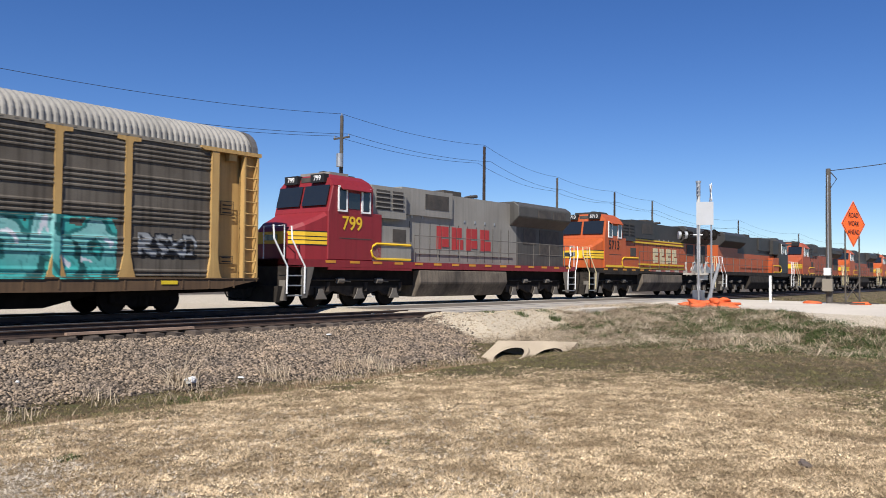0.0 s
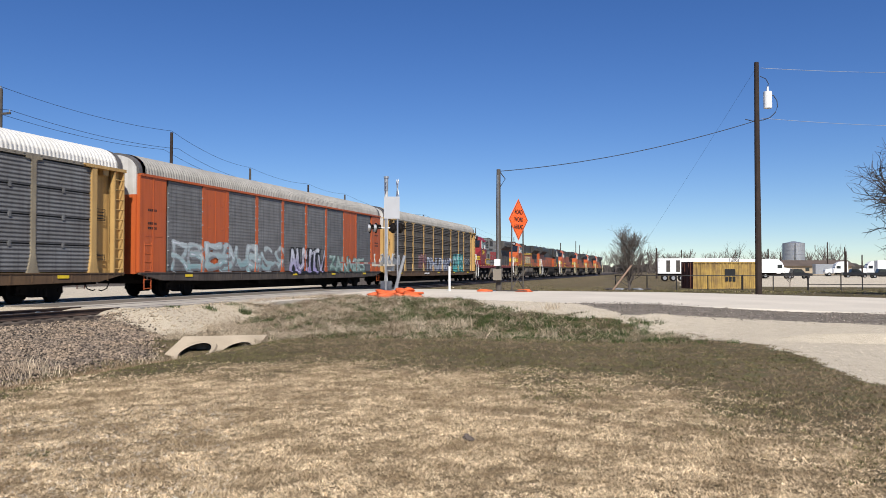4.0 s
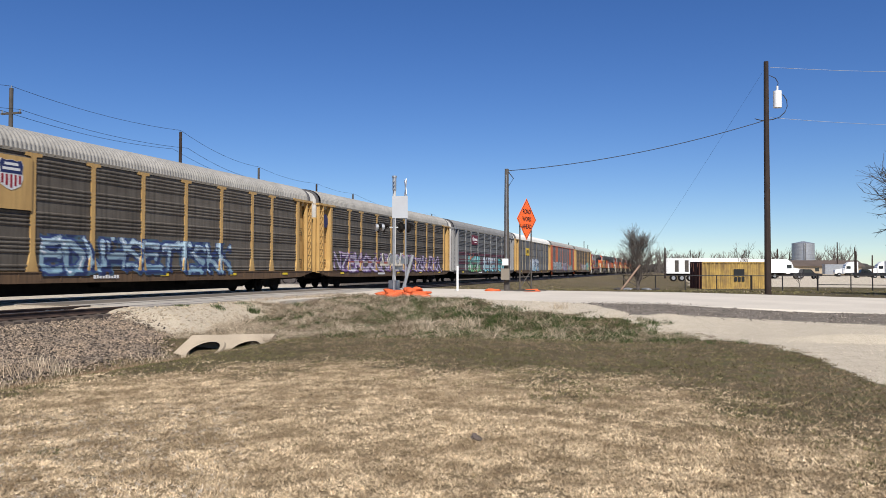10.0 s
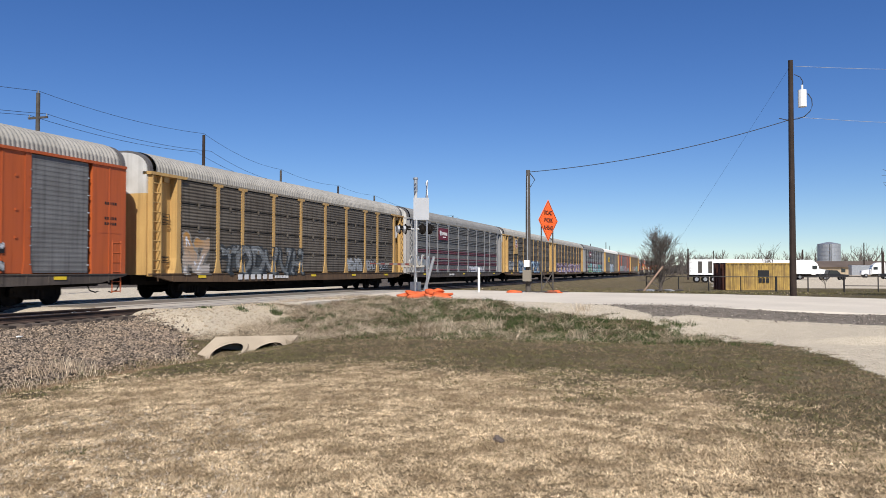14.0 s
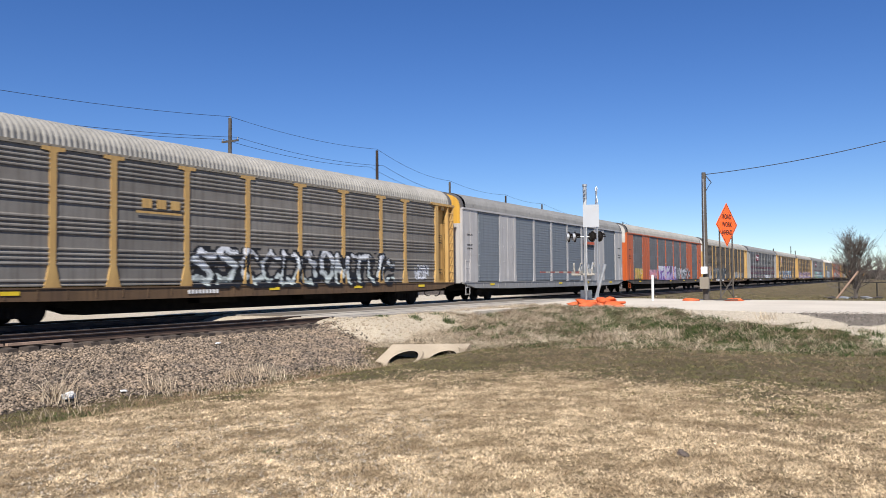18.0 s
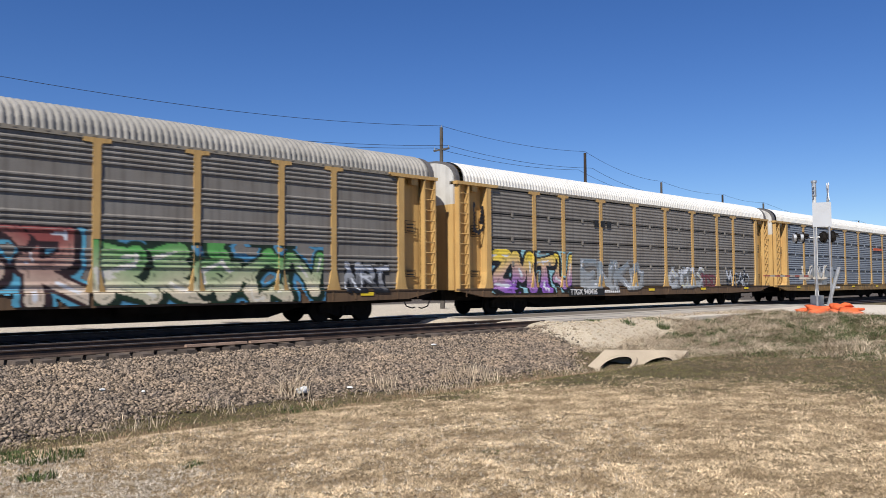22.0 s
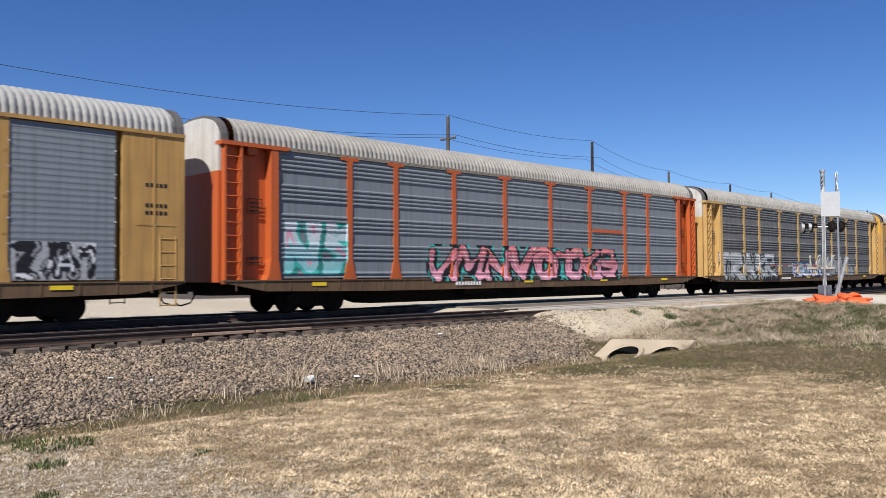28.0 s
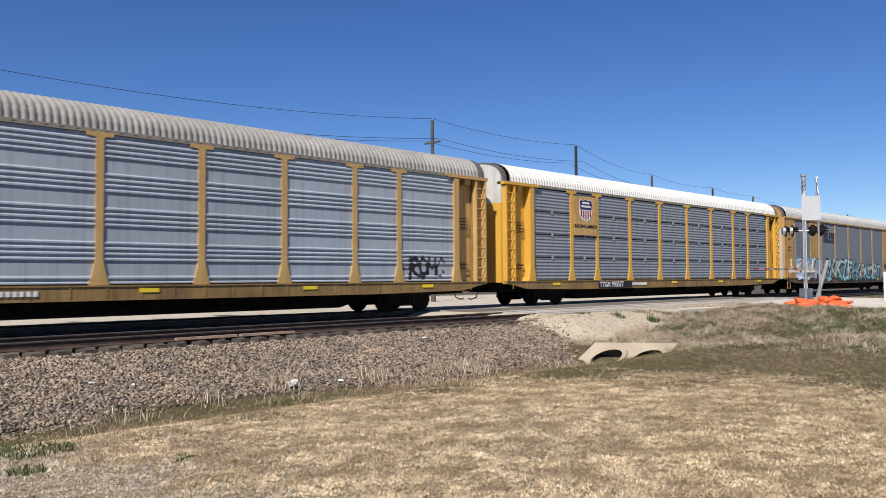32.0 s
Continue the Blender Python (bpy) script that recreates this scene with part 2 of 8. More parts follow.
def patchy(x, y, s, seed=0):
    """Uneven blotches without a repeating wave, -1 to 1; s: blotches in six metres or so."""
    v, amp, total = 0.0, 1.0, 0.0
    for k in range(4):
        grid = np.random.RandomState(seed * 7 + k).rand(128, 128) * 2 - 1
        a = 0.6 + 1.1 * k
        u = (x * math.cos(a) - y * math.sin(a)) * s / 3.0 * 2 ** k + 31.7 * k
        w = (x * math.sin(a) + y * math.cos(a)) * s / 3.0 * 2 ** k + 17.3 * k
        i, j = np.floor(u).astype(int), np.floor(w).astype(int)
        fu, fw = u - i, w - j
        fu, fw = fu * fu * (3 - 2 * fu), fw * fw * (3 - 2 * fw)
        g = lambda p, q: grid[p % 128, q % 128]
        v = v + amp * ((g(i, j) * (1 - fu) + g(i + 1, j) * fu) * (1 - fw) + (g(i, j + 1) * (1 - fu) + g(i + 1, j + 1) * fu) * fw)
        total, amp = total + amp, amp * 0.62
    return v / total * 1.7


def worn(x, y):
    """Grey dead turf at the lawn's western corner."""
    a = np.degrees(np.arctan2(x, y))
    return ss(33, 24, a + 6 * patchy(x, y, 1.5, 61)) * ss(9.6, 7.6, np.hypot(x, y) + 1.2 * patchy(x, y, 2.0, 62)) * (a > -40)


def zones(x, y):
    """How much each cover holds at a place: dry lawn, white gravel, grey gravel, ballast, bare pale sand."""
    w = rough_noise(x, y, 0.9, 3) * 0.6 + rough_noise(x, y, 2.5, 4) * 0.35
    rag = 0.6 * w + 0.55 * patchy(x, y, 2.5, 5) + 0.4 * patchy(x, y, 0.8, 6)
    a = np.degrees(np.arctan2(x, y))
    reach = np.interp(a, [-60, 10, 17, 34, 52, 65, 73, 86, 97, 110, 150], [9.5, 9.2, 10.0, 10.9, 13.2, 12.9, 12.0, 10.2, 8.6, 8.2, 10.0])
    dry = ss(2.8, -2.2, np.hypot(x, y) - reach + rag * 2.2)
    dry = np.maximum(dry, 0.25 * ss(46, 49, x) * ss(2.0, 5.0, y + 0.08 * (x - 46) + w) * ss(17, 15, y))
    toe = np.interp(x, [-20, 3.7, 7.5, 13, 16.5, 21], [12.4, 12.5, 12.9, 12.2, 12.2, 15.0])
    ballast = ss(-0.5, 0.5, y - toe + w * 0.5) * ss(24.5, 17.0, x + w * 1.0 - ss(14, 16, y) * 5) + ss(16, 16.2, y)
    lim = np.interp(y, [-40, -8, -2.9, -2.2, -0.6, 1.0, 3.2, 5.2, 9.0], [4, 9, 12.7, 17.3, 20.3, 22.5, 24.0, 26.0, 32])
    white = ss(-1.5, 1.5, x - lim + rag * 1.9) * ss(42, 40, x) * ss(14, 12.5, y)
    grey = ss(30.5, 29.5, x) * ss(-0.8, 0.8, x - np.interp(y, [-30, -5.2, 1.6, 3.5], [17, 22.6, 25.3, 28.4]) + w * 0.5) * ss(4.2, 3.0, y + w)
    sand = ss(-1.4, 1.2, (y - 13.2) + 0.9 * (x - 22.5) * 0.25 + w * 1.6) * ss(19.3, 20.8, x + w) * ss(28, 24.0, x + w) * ss(12.8, 14.6, y + w)
    dust = worn(x, y)
    sand = np.maximum(sand, 0.4 * dust)
    beyond = ss(31.4, 32.6, y + w * 0.8) * ss(90, 60, x) * ss(60, 45, y)
    lot = ss(83, 88, x + 2 * w) * ss(420, 380, x) * ss(-1, -4, y - 0.02 * x + w)
    return np.clip(dry, 0, 1), np.clip(np.maximum(np.maximum(white, beyond), lot), 0, 1), np.clip(grey, 0, 1), np.clip(ballast, 0, 1), np.clip(sand, 0, 1)


def ground_material():
    m = bpy.data.materials.new("ground_cover")
    m.use_nodes = True
    n, l = m.node_tree.nodes, m.node_tree.links
    b = n["Principled BSDF"]
    b.inputs["Roughness"].default_value, b.inputs["Specular IOR Level"].default_value = 0.95, 0.15
    co = n.new("ShaderNodeTexCoord")

    def noise_tex(scale, detail=6):
        t = n.new("ShaderNodeTexNoise")
        t.inputs["Scale"].default_value, t.inputs["Detail"].default_value = scale, detail
        l.new(co.outputs["Object"], t.inputs["Vector"])
        return t.outputs[0]

    def ramp(fac, lo, hi, p=0.35, q=0.65):
        r = n.new("ShaderNodeValToRGB")
        r.color_ramp.elements[0].position, r.color_ramp.elements[1].position = p, q
        r.color_ramp.elements[0].color, r.color_ramp.elements[1].color = (*lo, 1), (*hi, 1)
        l.new(fac, r.inputs[0])
        return r.outputs[0]

    def mix(fac, a, c):
        x = n.new("ShaderNodeMixRGB")
        l.new(fac, x.inputs[0])
        l.new(a, x.inputs[1])
        l.new(c, x.inputs[2])
        return x.outputs[0]

    fine, mid, wide = noise_tex(48, 10), noise_tex(3.2), noise_tex(0.45)
    green = mix(ramp(wide, (0, 0, 0), (1, 1, 1)), ramp(fine, (0.034, 0.027, 0.015), (0.145, 0.112, 0.058)), ramp(fine, (0.055, 0.042, 0.024), (0.22, 0.165, 0.095)))
    green = mix(ramp(mid, (0, 0, 0), (0.6, 0.6, 0.6), 0.52, 0.64), green, ramp(fine, (0.05, 0.06, 0.02), (0.12, 0.13, 0.05)))
    straw = mix(ramp(mid, (0, 0, 0), (1, 1, 1)), ramp(fine, (0.13, 0.09, 0.048), (0.42, 0.31, 0.18)), ramp(fine, (0.15, 0.108, 0.06), (0.48, 0.365, 0.22)))
    straw = mix(ramp(noise_tex(0.9, 4), (0, 0, 0), (0.75, 0.75, 0.75), 0.5, 0.66), straw, ramp(fine, (0.09, 0.066, 0.038), (0.3, 0.225, 0.135)))
    whiteg = mix(ramp(mid, (0, 0, 0), (1, 1, 1)), ramp(fine, (0.3, 0.25, 0.18), (0.7, 0.61, 0.475)), ramp(fine, (0.37, 0.31, 0.225), (0.76, 0.665, 0.52)))
    greyg = mix(ramp(mid, (0, 0, 0), (1, 1, 1)), ramp(fine, (0.06, 0.052, 0.043), (0.23, 0.195, 0.16)), ramp(fine, (0.1, 0.086, 0.07), (0.35, 0.3, 0.245)))
    stones = mix(ramp(mid, (0, 0, 0), (1, 1, 1)), ramp(fine, (0.028, 0.023, 0.019), (0.16, 0.128, 0.1)), ramp(fine, (0.034, 0.028, 0.022), (0.19, 0.152, 0.118)))
    sandy = ramp(fine, (0.36, 0.3, 0.215), (0.64, 0.55, 0.42))
    out = green
    for name, col in (("dry", straw), ("ballast", stones), ("white", whiteg), ("grey", greyg), ("sand", sandy)):
        at, add, mr = n.new("ShaderNodeAttribute"), n.new("ShaderNodeMath"), n.new("ShaderNodeMapRange")
        at.attribute_name = name
        sub = n.new("ShaderNodeMath")
        sub.operation, add.operation = "MULTIPLY_ADD", "ADD"
        sub.inputs[1].default_value, sub.inputs[2].default_value = 0.9, -0.45
        l.new(noise_tex(2.3 if name == "dry" else 6.0, 8), sub.inputs[0])
        l.new(at.outputs["Fac"], add.inputs[0])
        l.new(sub.outputs[0], add.inputs[1])
        mr.inputs["From Min"].default_value, mr.inputs["From Max"].default_value = (0.2, 0.6) if name == "dry" else (0.4, 0.6)
        l.new(add.outputs[0], mr.inputs[0])
        out = mix(mr.outputs[0], out, col)
    l.new(out, b.inputs["Base Color"])
    bp = n.new("ShaderNodeBump")
    bp.inputs["Strength"].default_value, bp.inputs["Distance"].default_value = 0.8, 0.05
    l.new(fine, bp.inputs["Height"])
    l.new(bp.outputs[0], b.inputs["Normal"])
    return m


xs = cuts(-8, 50, 0.22, -900, 4000)
ys = cuts(-16, 26, 0.22, -2500, 2500)
g_me, GX, GY = grid_mesh("ground", xs, ys, ground_z)
for nm, val in zip(("dry", "white", "grey", "ballast", "sand"), zones(GX, GY)):
    at = g_me.attributes.new(nm, "FLOAT", "POINT")
    at.data.foreach_set("value", val.reshape(-1).astype(np.float32))
g_me.materials.append(ground_material())
tagged(new("ground", g_me), "dry straw lawn, green weeds, gravel and ballast", "ground", kind="structure")


def road_z(x, y):
    return -0.02 - 0.2 * ss(2, -12, y) + 0.0 * x


bm = bmesh.new()
rows_r = [-60, -30, -15, -9, -6, -3, 0, 3.7, 7, 9.5, 12, 14, 15.6]
far_edge = np.interp(rows_r, [-60, -9, 5, 12.3, 15.6], [14, 39.9, 40.5, 43.0, 43.5])
prev = None
for y, xf in zip(rows_r, far_edge):
    xn = float(road_near(y))
    line = [bm.verts.new((xn + (xf - xn) * k / 6, y, float(road_z(0, y)) + 0.1 * k / 6 + 0.03 * math.sin(math.pi * k / 6))) for k in range(7)]
    line = [bm.verts.new((xn - 0.25, y, float(road_z(0, y)) - 0.12))] + line + [bm.verts.new((xf + 0.25, y, float(road_z(0, y)) - 0.15))]
    if prev:
        for k in range(8):
            bm.faces.new((prev[k], prev[k + 1], line[k + 1], line[k]))
    prev = line
solid("road", bm, M_ROAD, "sun-bleached pale country road", "road", kind="structure")

# ---- tracks ----
TRAIN_Y, NEAR_Y, GAUGE = 22.6, 17.47, 1.435


def rail_mesh(x0, x1):
    bm = bmesh.new()
    prof = [(-0.075, -0.17), (0.075, -0.17), (0.075, -0.155), (0.012, -0.13), (0.012, -0.045), (0.036, -0.03), (0.036, -0.004), (0.028, 0), (-0.028, 0), (-0.036, -0.004), (-0.036, -0.03), (-0.012, -0.045), (-0.012, -0.13), (-0.075, -0.155)]
    prism(bm, prof, "x", x0, x1)
    for f in bm.faces:
        if f.normal.z > 0.7 and f.calc_center_median().z > -0.01:
            f.material_index = 1
    return bm


for centre, lab in ((NEAR_Y, "empty railway track of rusty rails on wooden ties"), (TRAIN_Y, "railway track under the train, rusty rails on wooden ties")):
    track = thing("railway_track", lab, "railway track", pose(0, centre, 0), kind="structure")
    for s in (-1, 1):
        part("rail", rail_mesh(-60, 900), [M_RAIL, M_RAILTOP], track).location.y = s * (GAUGE / 2 + 0.036)

# ---- autorack wagons ----
CAR_L, PITCH, HALF = 27.4, 28.6, 1.6
POSTS = (4.6, 6.6, 9.4, 12.2, 15.1, 17.95, 20.8, 22.8)
EDGES = (1.8, *POSTS, 25.6)
_shared = {}


def shared(key, build, material):
    """Alike pieces share one mesh."""
    k = (key, material.name)
    if k not in _shared:
        _shared[k] = mesh_of(build(), key if isinstance(key, str) else key[0], [material, M_INK, M_PALE])
    return _shared[k]


def corrugation(z):
    """How far the pressed sheet stands out at a height: groups of four ribs, then a flat."""
    f = np.mod(np.asarray(z, float) - 1.66, 0.9)
    w = np.mod(f, 0.14) / 0.14
    rib = np.clip(0.62 - 0.75 * np.cos(math.tau * w), 0, 1) * 0.036
    return np.where(f < 0.56, rib, 0.0)


PROFILE = np.arange(1.1, 5.02, 0.0165)
_keep = [0]
for _i in range(1, len(PROFILE) - 1):
    _c = corrugation(PROFILE)
    if abs((_c[_i + 1] - _c[_i]) - (_c[_i] - _c[_i - 1])) > 1e-4:
        _keep.append(_i)
PROFILE = PROFILE[_keep + [len(PROFILE) - 1]]


def strip_corrugation(z):
    """Newer sheet: even ribs in four strips, with a dark open seam between strips."""
    f = np.mod(np.asarray(z, float) - 1.1, 0.98)
    w = np.mod(f, 0.14) / 0.14
    return np.where(f > 0.932, -0.05, np.clip(0.55 - 0.7 * np.cos(math.tau * w), 0, 1) * 0.019)


def smooth_corrugation(z):
    """Flat sheet with shallow even creases."""
    w = np.mod(np.asarray(z, float) - 1.1, 0.16) / 0.16
    return 0.004 + 0.006 * np.clip(np.minimum(w, 1 - w) * 6 - 1.2, 0, 1)


CREASES = np.arange(1.1, 5.02, 0.0267)
STRIPS = np.unique(np.concatenate([np.arange(1.1, 5.0, 0.028), 1.1 + 0.98 * np.arange(1, 5) - 0.047, 1.1 + 0.98 * np.arange(1, 5) - 0.002]))


def panel(width, prof=None, shape=None):
    bm = bmesh.new()
    PROFILE_, corr = (PROFILE, corrugation) if prof is None else (prof, shape)
    cols = []
    for x, back in ((-width / 2, True), (-width / 2, False), (width / 2, False), (width / 2, True)):
        cols.append([bm.verts.new((x, 0.06 if back else -float(corr(z)), z)) for z in PROFILE_])
    for a, b in zip(cols, cols[1:]):
        for k in range(len(PROFILE_) - 1):
            f = bm.faces.new((a[k], b[k], b[k + 1], a[k + 1]))
            if corr is strip_corrugation and np.mod((PROFILE_[k] + PROFILE_[k + 1]) / 2 - 1.1, 0.98) > 0.932:
                f.material_index = 1
    if corr is smooth_corrugation:
        for s in (-1, 1):
            for z in np.arange(1.35, 5.0, 0.62):
                box(bm, s * width / 2 - 0.022, s * width / 2 + 0.022, -0.045, 0.0, z, z + 0.04, 2)
    if corr is strip_corrugation:
        for k in range(1, 4):
            box(bm, -0.05, 0.05, -0.045, 0.01, 1.1 + 0.98 * k - 0.12, 1.1 + 0.98 * k + 0.06)
    return bm


def t_post():
    bm = bmesh.new()
    prism(bm, [(-0.27, 1.04), (0.27, 1.04), (0.19, 1.3), (0.1, 1.72), (0.1, 4.86), (0.13, 4.93), (0.36, 4.95), (0.36, 5.06), (-0.36, 5.06), (-0.36, 4.95), (-0.13, 4.93), (-0.1, 4.86), (-0.1, 1.72), (-0.19, 1.3)], "y", -0.055, 0.02)
    return bm


def plain_post():
    bm = bmesh.new()
    prism(bm, [(-0.2, 1.04), (0.2, 1.04), (0.12, 1.6), (0.12, 5.06), (-0.12, 5.06), (-0.12, 1.6)], "y", -0.038, 0.02)
    return bm


def arc(n=14, w=1.56, base=5.1, rise=0.87):
    out = []
    for k in range(n + 1):
        a = math.pi * k / n
        c, s = math.cos(a), math.sin(a)
        out.append((w * math.copysign(abs(c) ** 0.75, c), base + rise * s ** 0.85))
    return out


def roof():
    bm = bmesh.new()
    rows, step = [], 0.19
    for i in range(int((CAR_L - 0.5) / step)):
        for f, up in ((0, 0), (0.34, 0), (0.5, 0.055), (0.82, 0.055)):
            rows.append((-0.25 - (i + f) * step, up))
    prev = None
    for x, up in rows:
        ring = [bm.verts.new((x, y * (1 + up * 0.5), z + (up if 0 < k < 14 else 0))) for k, (y, z) in enumerate(arc())]
        if prev:
            for a in range(14):
                bm.faces.new((prev[a], ring[a], ring[a + 1], prev[a + 1]))
        prev = ring
    return bm


def roof_edge():
    bm = bmesh.new()
    prism(bm, arc(14, 1.6, 5.08, 0.93)[::-1], "x", 0, -0.2)
    return bm


def end_door(z0, z1, cap):
    bm = bmesh.new()
    pts = [(-1.48, z0), (1.48, z0), (1.48, z1)] + ([(y * 0.95, z) for y, z in arc(14, 1.56, 5.1, 0.82)] if cap else []) + [(-1.48, z1)]
    prism(bm, pts, "x", -0.04, 0.06)
    return bm


def ladder():
    bm = bmesh.new()
    for x in (0.0, 0.52):
        box(bm, x - 0.03, x + 0.03, -0.1, 0.16, 0.95, 5.0)
    for k in range(10):
        z = 1.25 + k * 0.385
        tube(bm, [(0.0, -0.06, z), (0.1, -0.09, z - 0.05), (0.42, -0.09, z - 0.05), (0.52, -0.06, z)], 0.02, 5)
    box(bm, -0.03, 0.55, 0.1, 0.14, 0.95, 5.0)
    return bm


def corner_post():
    bm = bmesh.new()
    prism(bm, [(-0.3, 1.04), (0.22, 1.04), (0.2, 1.2), (0.12, 1.7), (0.12, 5.0), (-0.14, 5.0), (-0.14, 1.7), (-0.22, 1.2)], "y", -0.1, 0.25)
    return bm


def ledge():
    bm = bmesh.new()
    prism(bm, [(-0.06, 5.0), (2.15, 5.0), (2.25, 5.06), (2.25, 5.12), (-0.06, 5.12)], "y", -0.12, 0.3)
    box(bm, 0.85, 1.15, -0.02, 0.2, 4.78, 5.0)
    return bm


def sill():
    bm = bmesh.new()
    prism(bm, [(-0.02, 0.98), (-0.02, 1.06), (-CAR_L + 0.02, 1.06), (-CAR_L + 0.02, 0.98), (-CAR_L + 1.4, 0.72), (-CAR_L + 5.6, 0.66), (-5.6, 0.66), (-1.4, 0.72)], "y", -0.1, 0.06)
    for x in np.arange(-CAR_L + 0.4, -0.2, 0.93):
        box(bm, x - 0.02, x + 0.02, -0.115, -0.1, 0.74, 1.0)
    box(bm, -CAR_L, 0, -0.125, -0.1, 1.02, 1.062)
    return bm


def underframe():
    bm = bmesh.new()
    prism(bm, [(-CAR_L + 0.2, 0.6), (-CAR_L + 5.2, 0.55), (-CAR_L + 6.4, 0.2), (-6.4, 0.2), (-5.2, 0.5), (-0.2, 0.6), (-0.2, 1.0), (-CAR_L + 0.2, 1.0)], "y", -0.55, 0.55)
    box(bm, -CAR_L + 0.1, -0.1, -1.5, 1.5, 0.98, 1.04)
    for x in np.arange(-CAR_L + 1.2, -1, 2.3):
        box(bm, x - 0.1, x + 0.1, -1.5, 1.5, 0.75, 0.98)
    for x in (-10.5, -16.0):
        box(bm, x - 0.9, x + 0.9, -1.1, -0.5, 0.45, 0.9)
    return bm


def truck_frame(base=1.75, r=0.42, wide=1.0):
    bm = bmesh.new()
    h = base / 2
    for s in (-1, 1):
        prism(bm, [(-h - 0.22, r - 0.1), (-h + 0.2, r - 0.13), (-0.42, 0.2), (0.42, 0.2), (h - 0.2, r - 0.13), (h + 0.22, r - 0.1), (h + 0.2, r + 0.16), (0.5, r + 0.32), (-0.5, r + 0.32), (-h - 0.2, r + 0.16)], "y", s * wide - 0.07, s * wide + 0.07)
        for x in (-0.2, 0, 0.2):
            disc(bm, (x, s * wide * 1.06, 0.36), 0.075, (0, 0, 1), 0.3, 8)
    box(bm, -0.3, 0.3, -wide, wide, 0.3, 0.62)
    return bm


def wheelset(r=0.42):
    bm = bmesh.new()
    for s in (-1, 1):
        disc(bm, (0, s * 0.79, r), r, (0, 1, 0), 0.11, 24)
        disc(bm, (0, s * 0.72, r), r + 0.03, (0, 1, 0), 0.03, 24)
        disc(bm, (0, s * 0.86, r), r * 0.45, (0, 1, 0), 0.06, 16)
    disc(bm, (0, 0, r), 0.08, (0, 1, 0), 2.2, 8)
    return bm


def coupler():
    bm = bmesh.new()
    box(bm, -0.7, 0.35, -0.09, 0.09, 0.72, 0.9)
    prism(bm, [(0.3, -0.16), (0.55, -0.16), (0.62, -0.05), (0.5, 0.02), (0.62, 0.12), (0.5, 0.16), (0.3, 0.14)], "z", 0.66, 0.95)
    tube(bm, [(0.1, 0.3, 0.75), (0.3, 0.3, 0.4), (0.6, 0.3, 0.32), (0.75, 0.3, 0.36)], 0.025, 5)
    return bm


def grab_rungs():
    bm = bmesh.new()
    for x in (0.0, 0.45):
        tube(bm, [(x, -0.03, 0.35), (x, -0.03, 2.3)], 0.022, 5)
    for k in range(6):
        tube(bm, [(0, -0.03, 0.4 + k * 0.36), (0.45, -0.03, 0.4 + k * 0.36)], 0.018, 5)
    return bm


def eave_strip():
    bm = bmesh.new()
    box(bm, -CAR_L + 0.05, -0.05, -0.05, 0.1, 5.02, 5.13)
    for x in np.arange(-CAR_L + 0.3, -0.2, 0.38):
        box(bm, x - 0.05, x + 0.05, -0.06, -0.05, 5.08, 5.125)
    return bm


# Tone lowered so the rail carries the shadow line below the roof.
M_EAVE = mat("shaded_eave_paint", (0.24, 0.21, 0.165), 0.6, vary=0.4, scale=1.0, tint=(0.2, 0.17, 0.13))


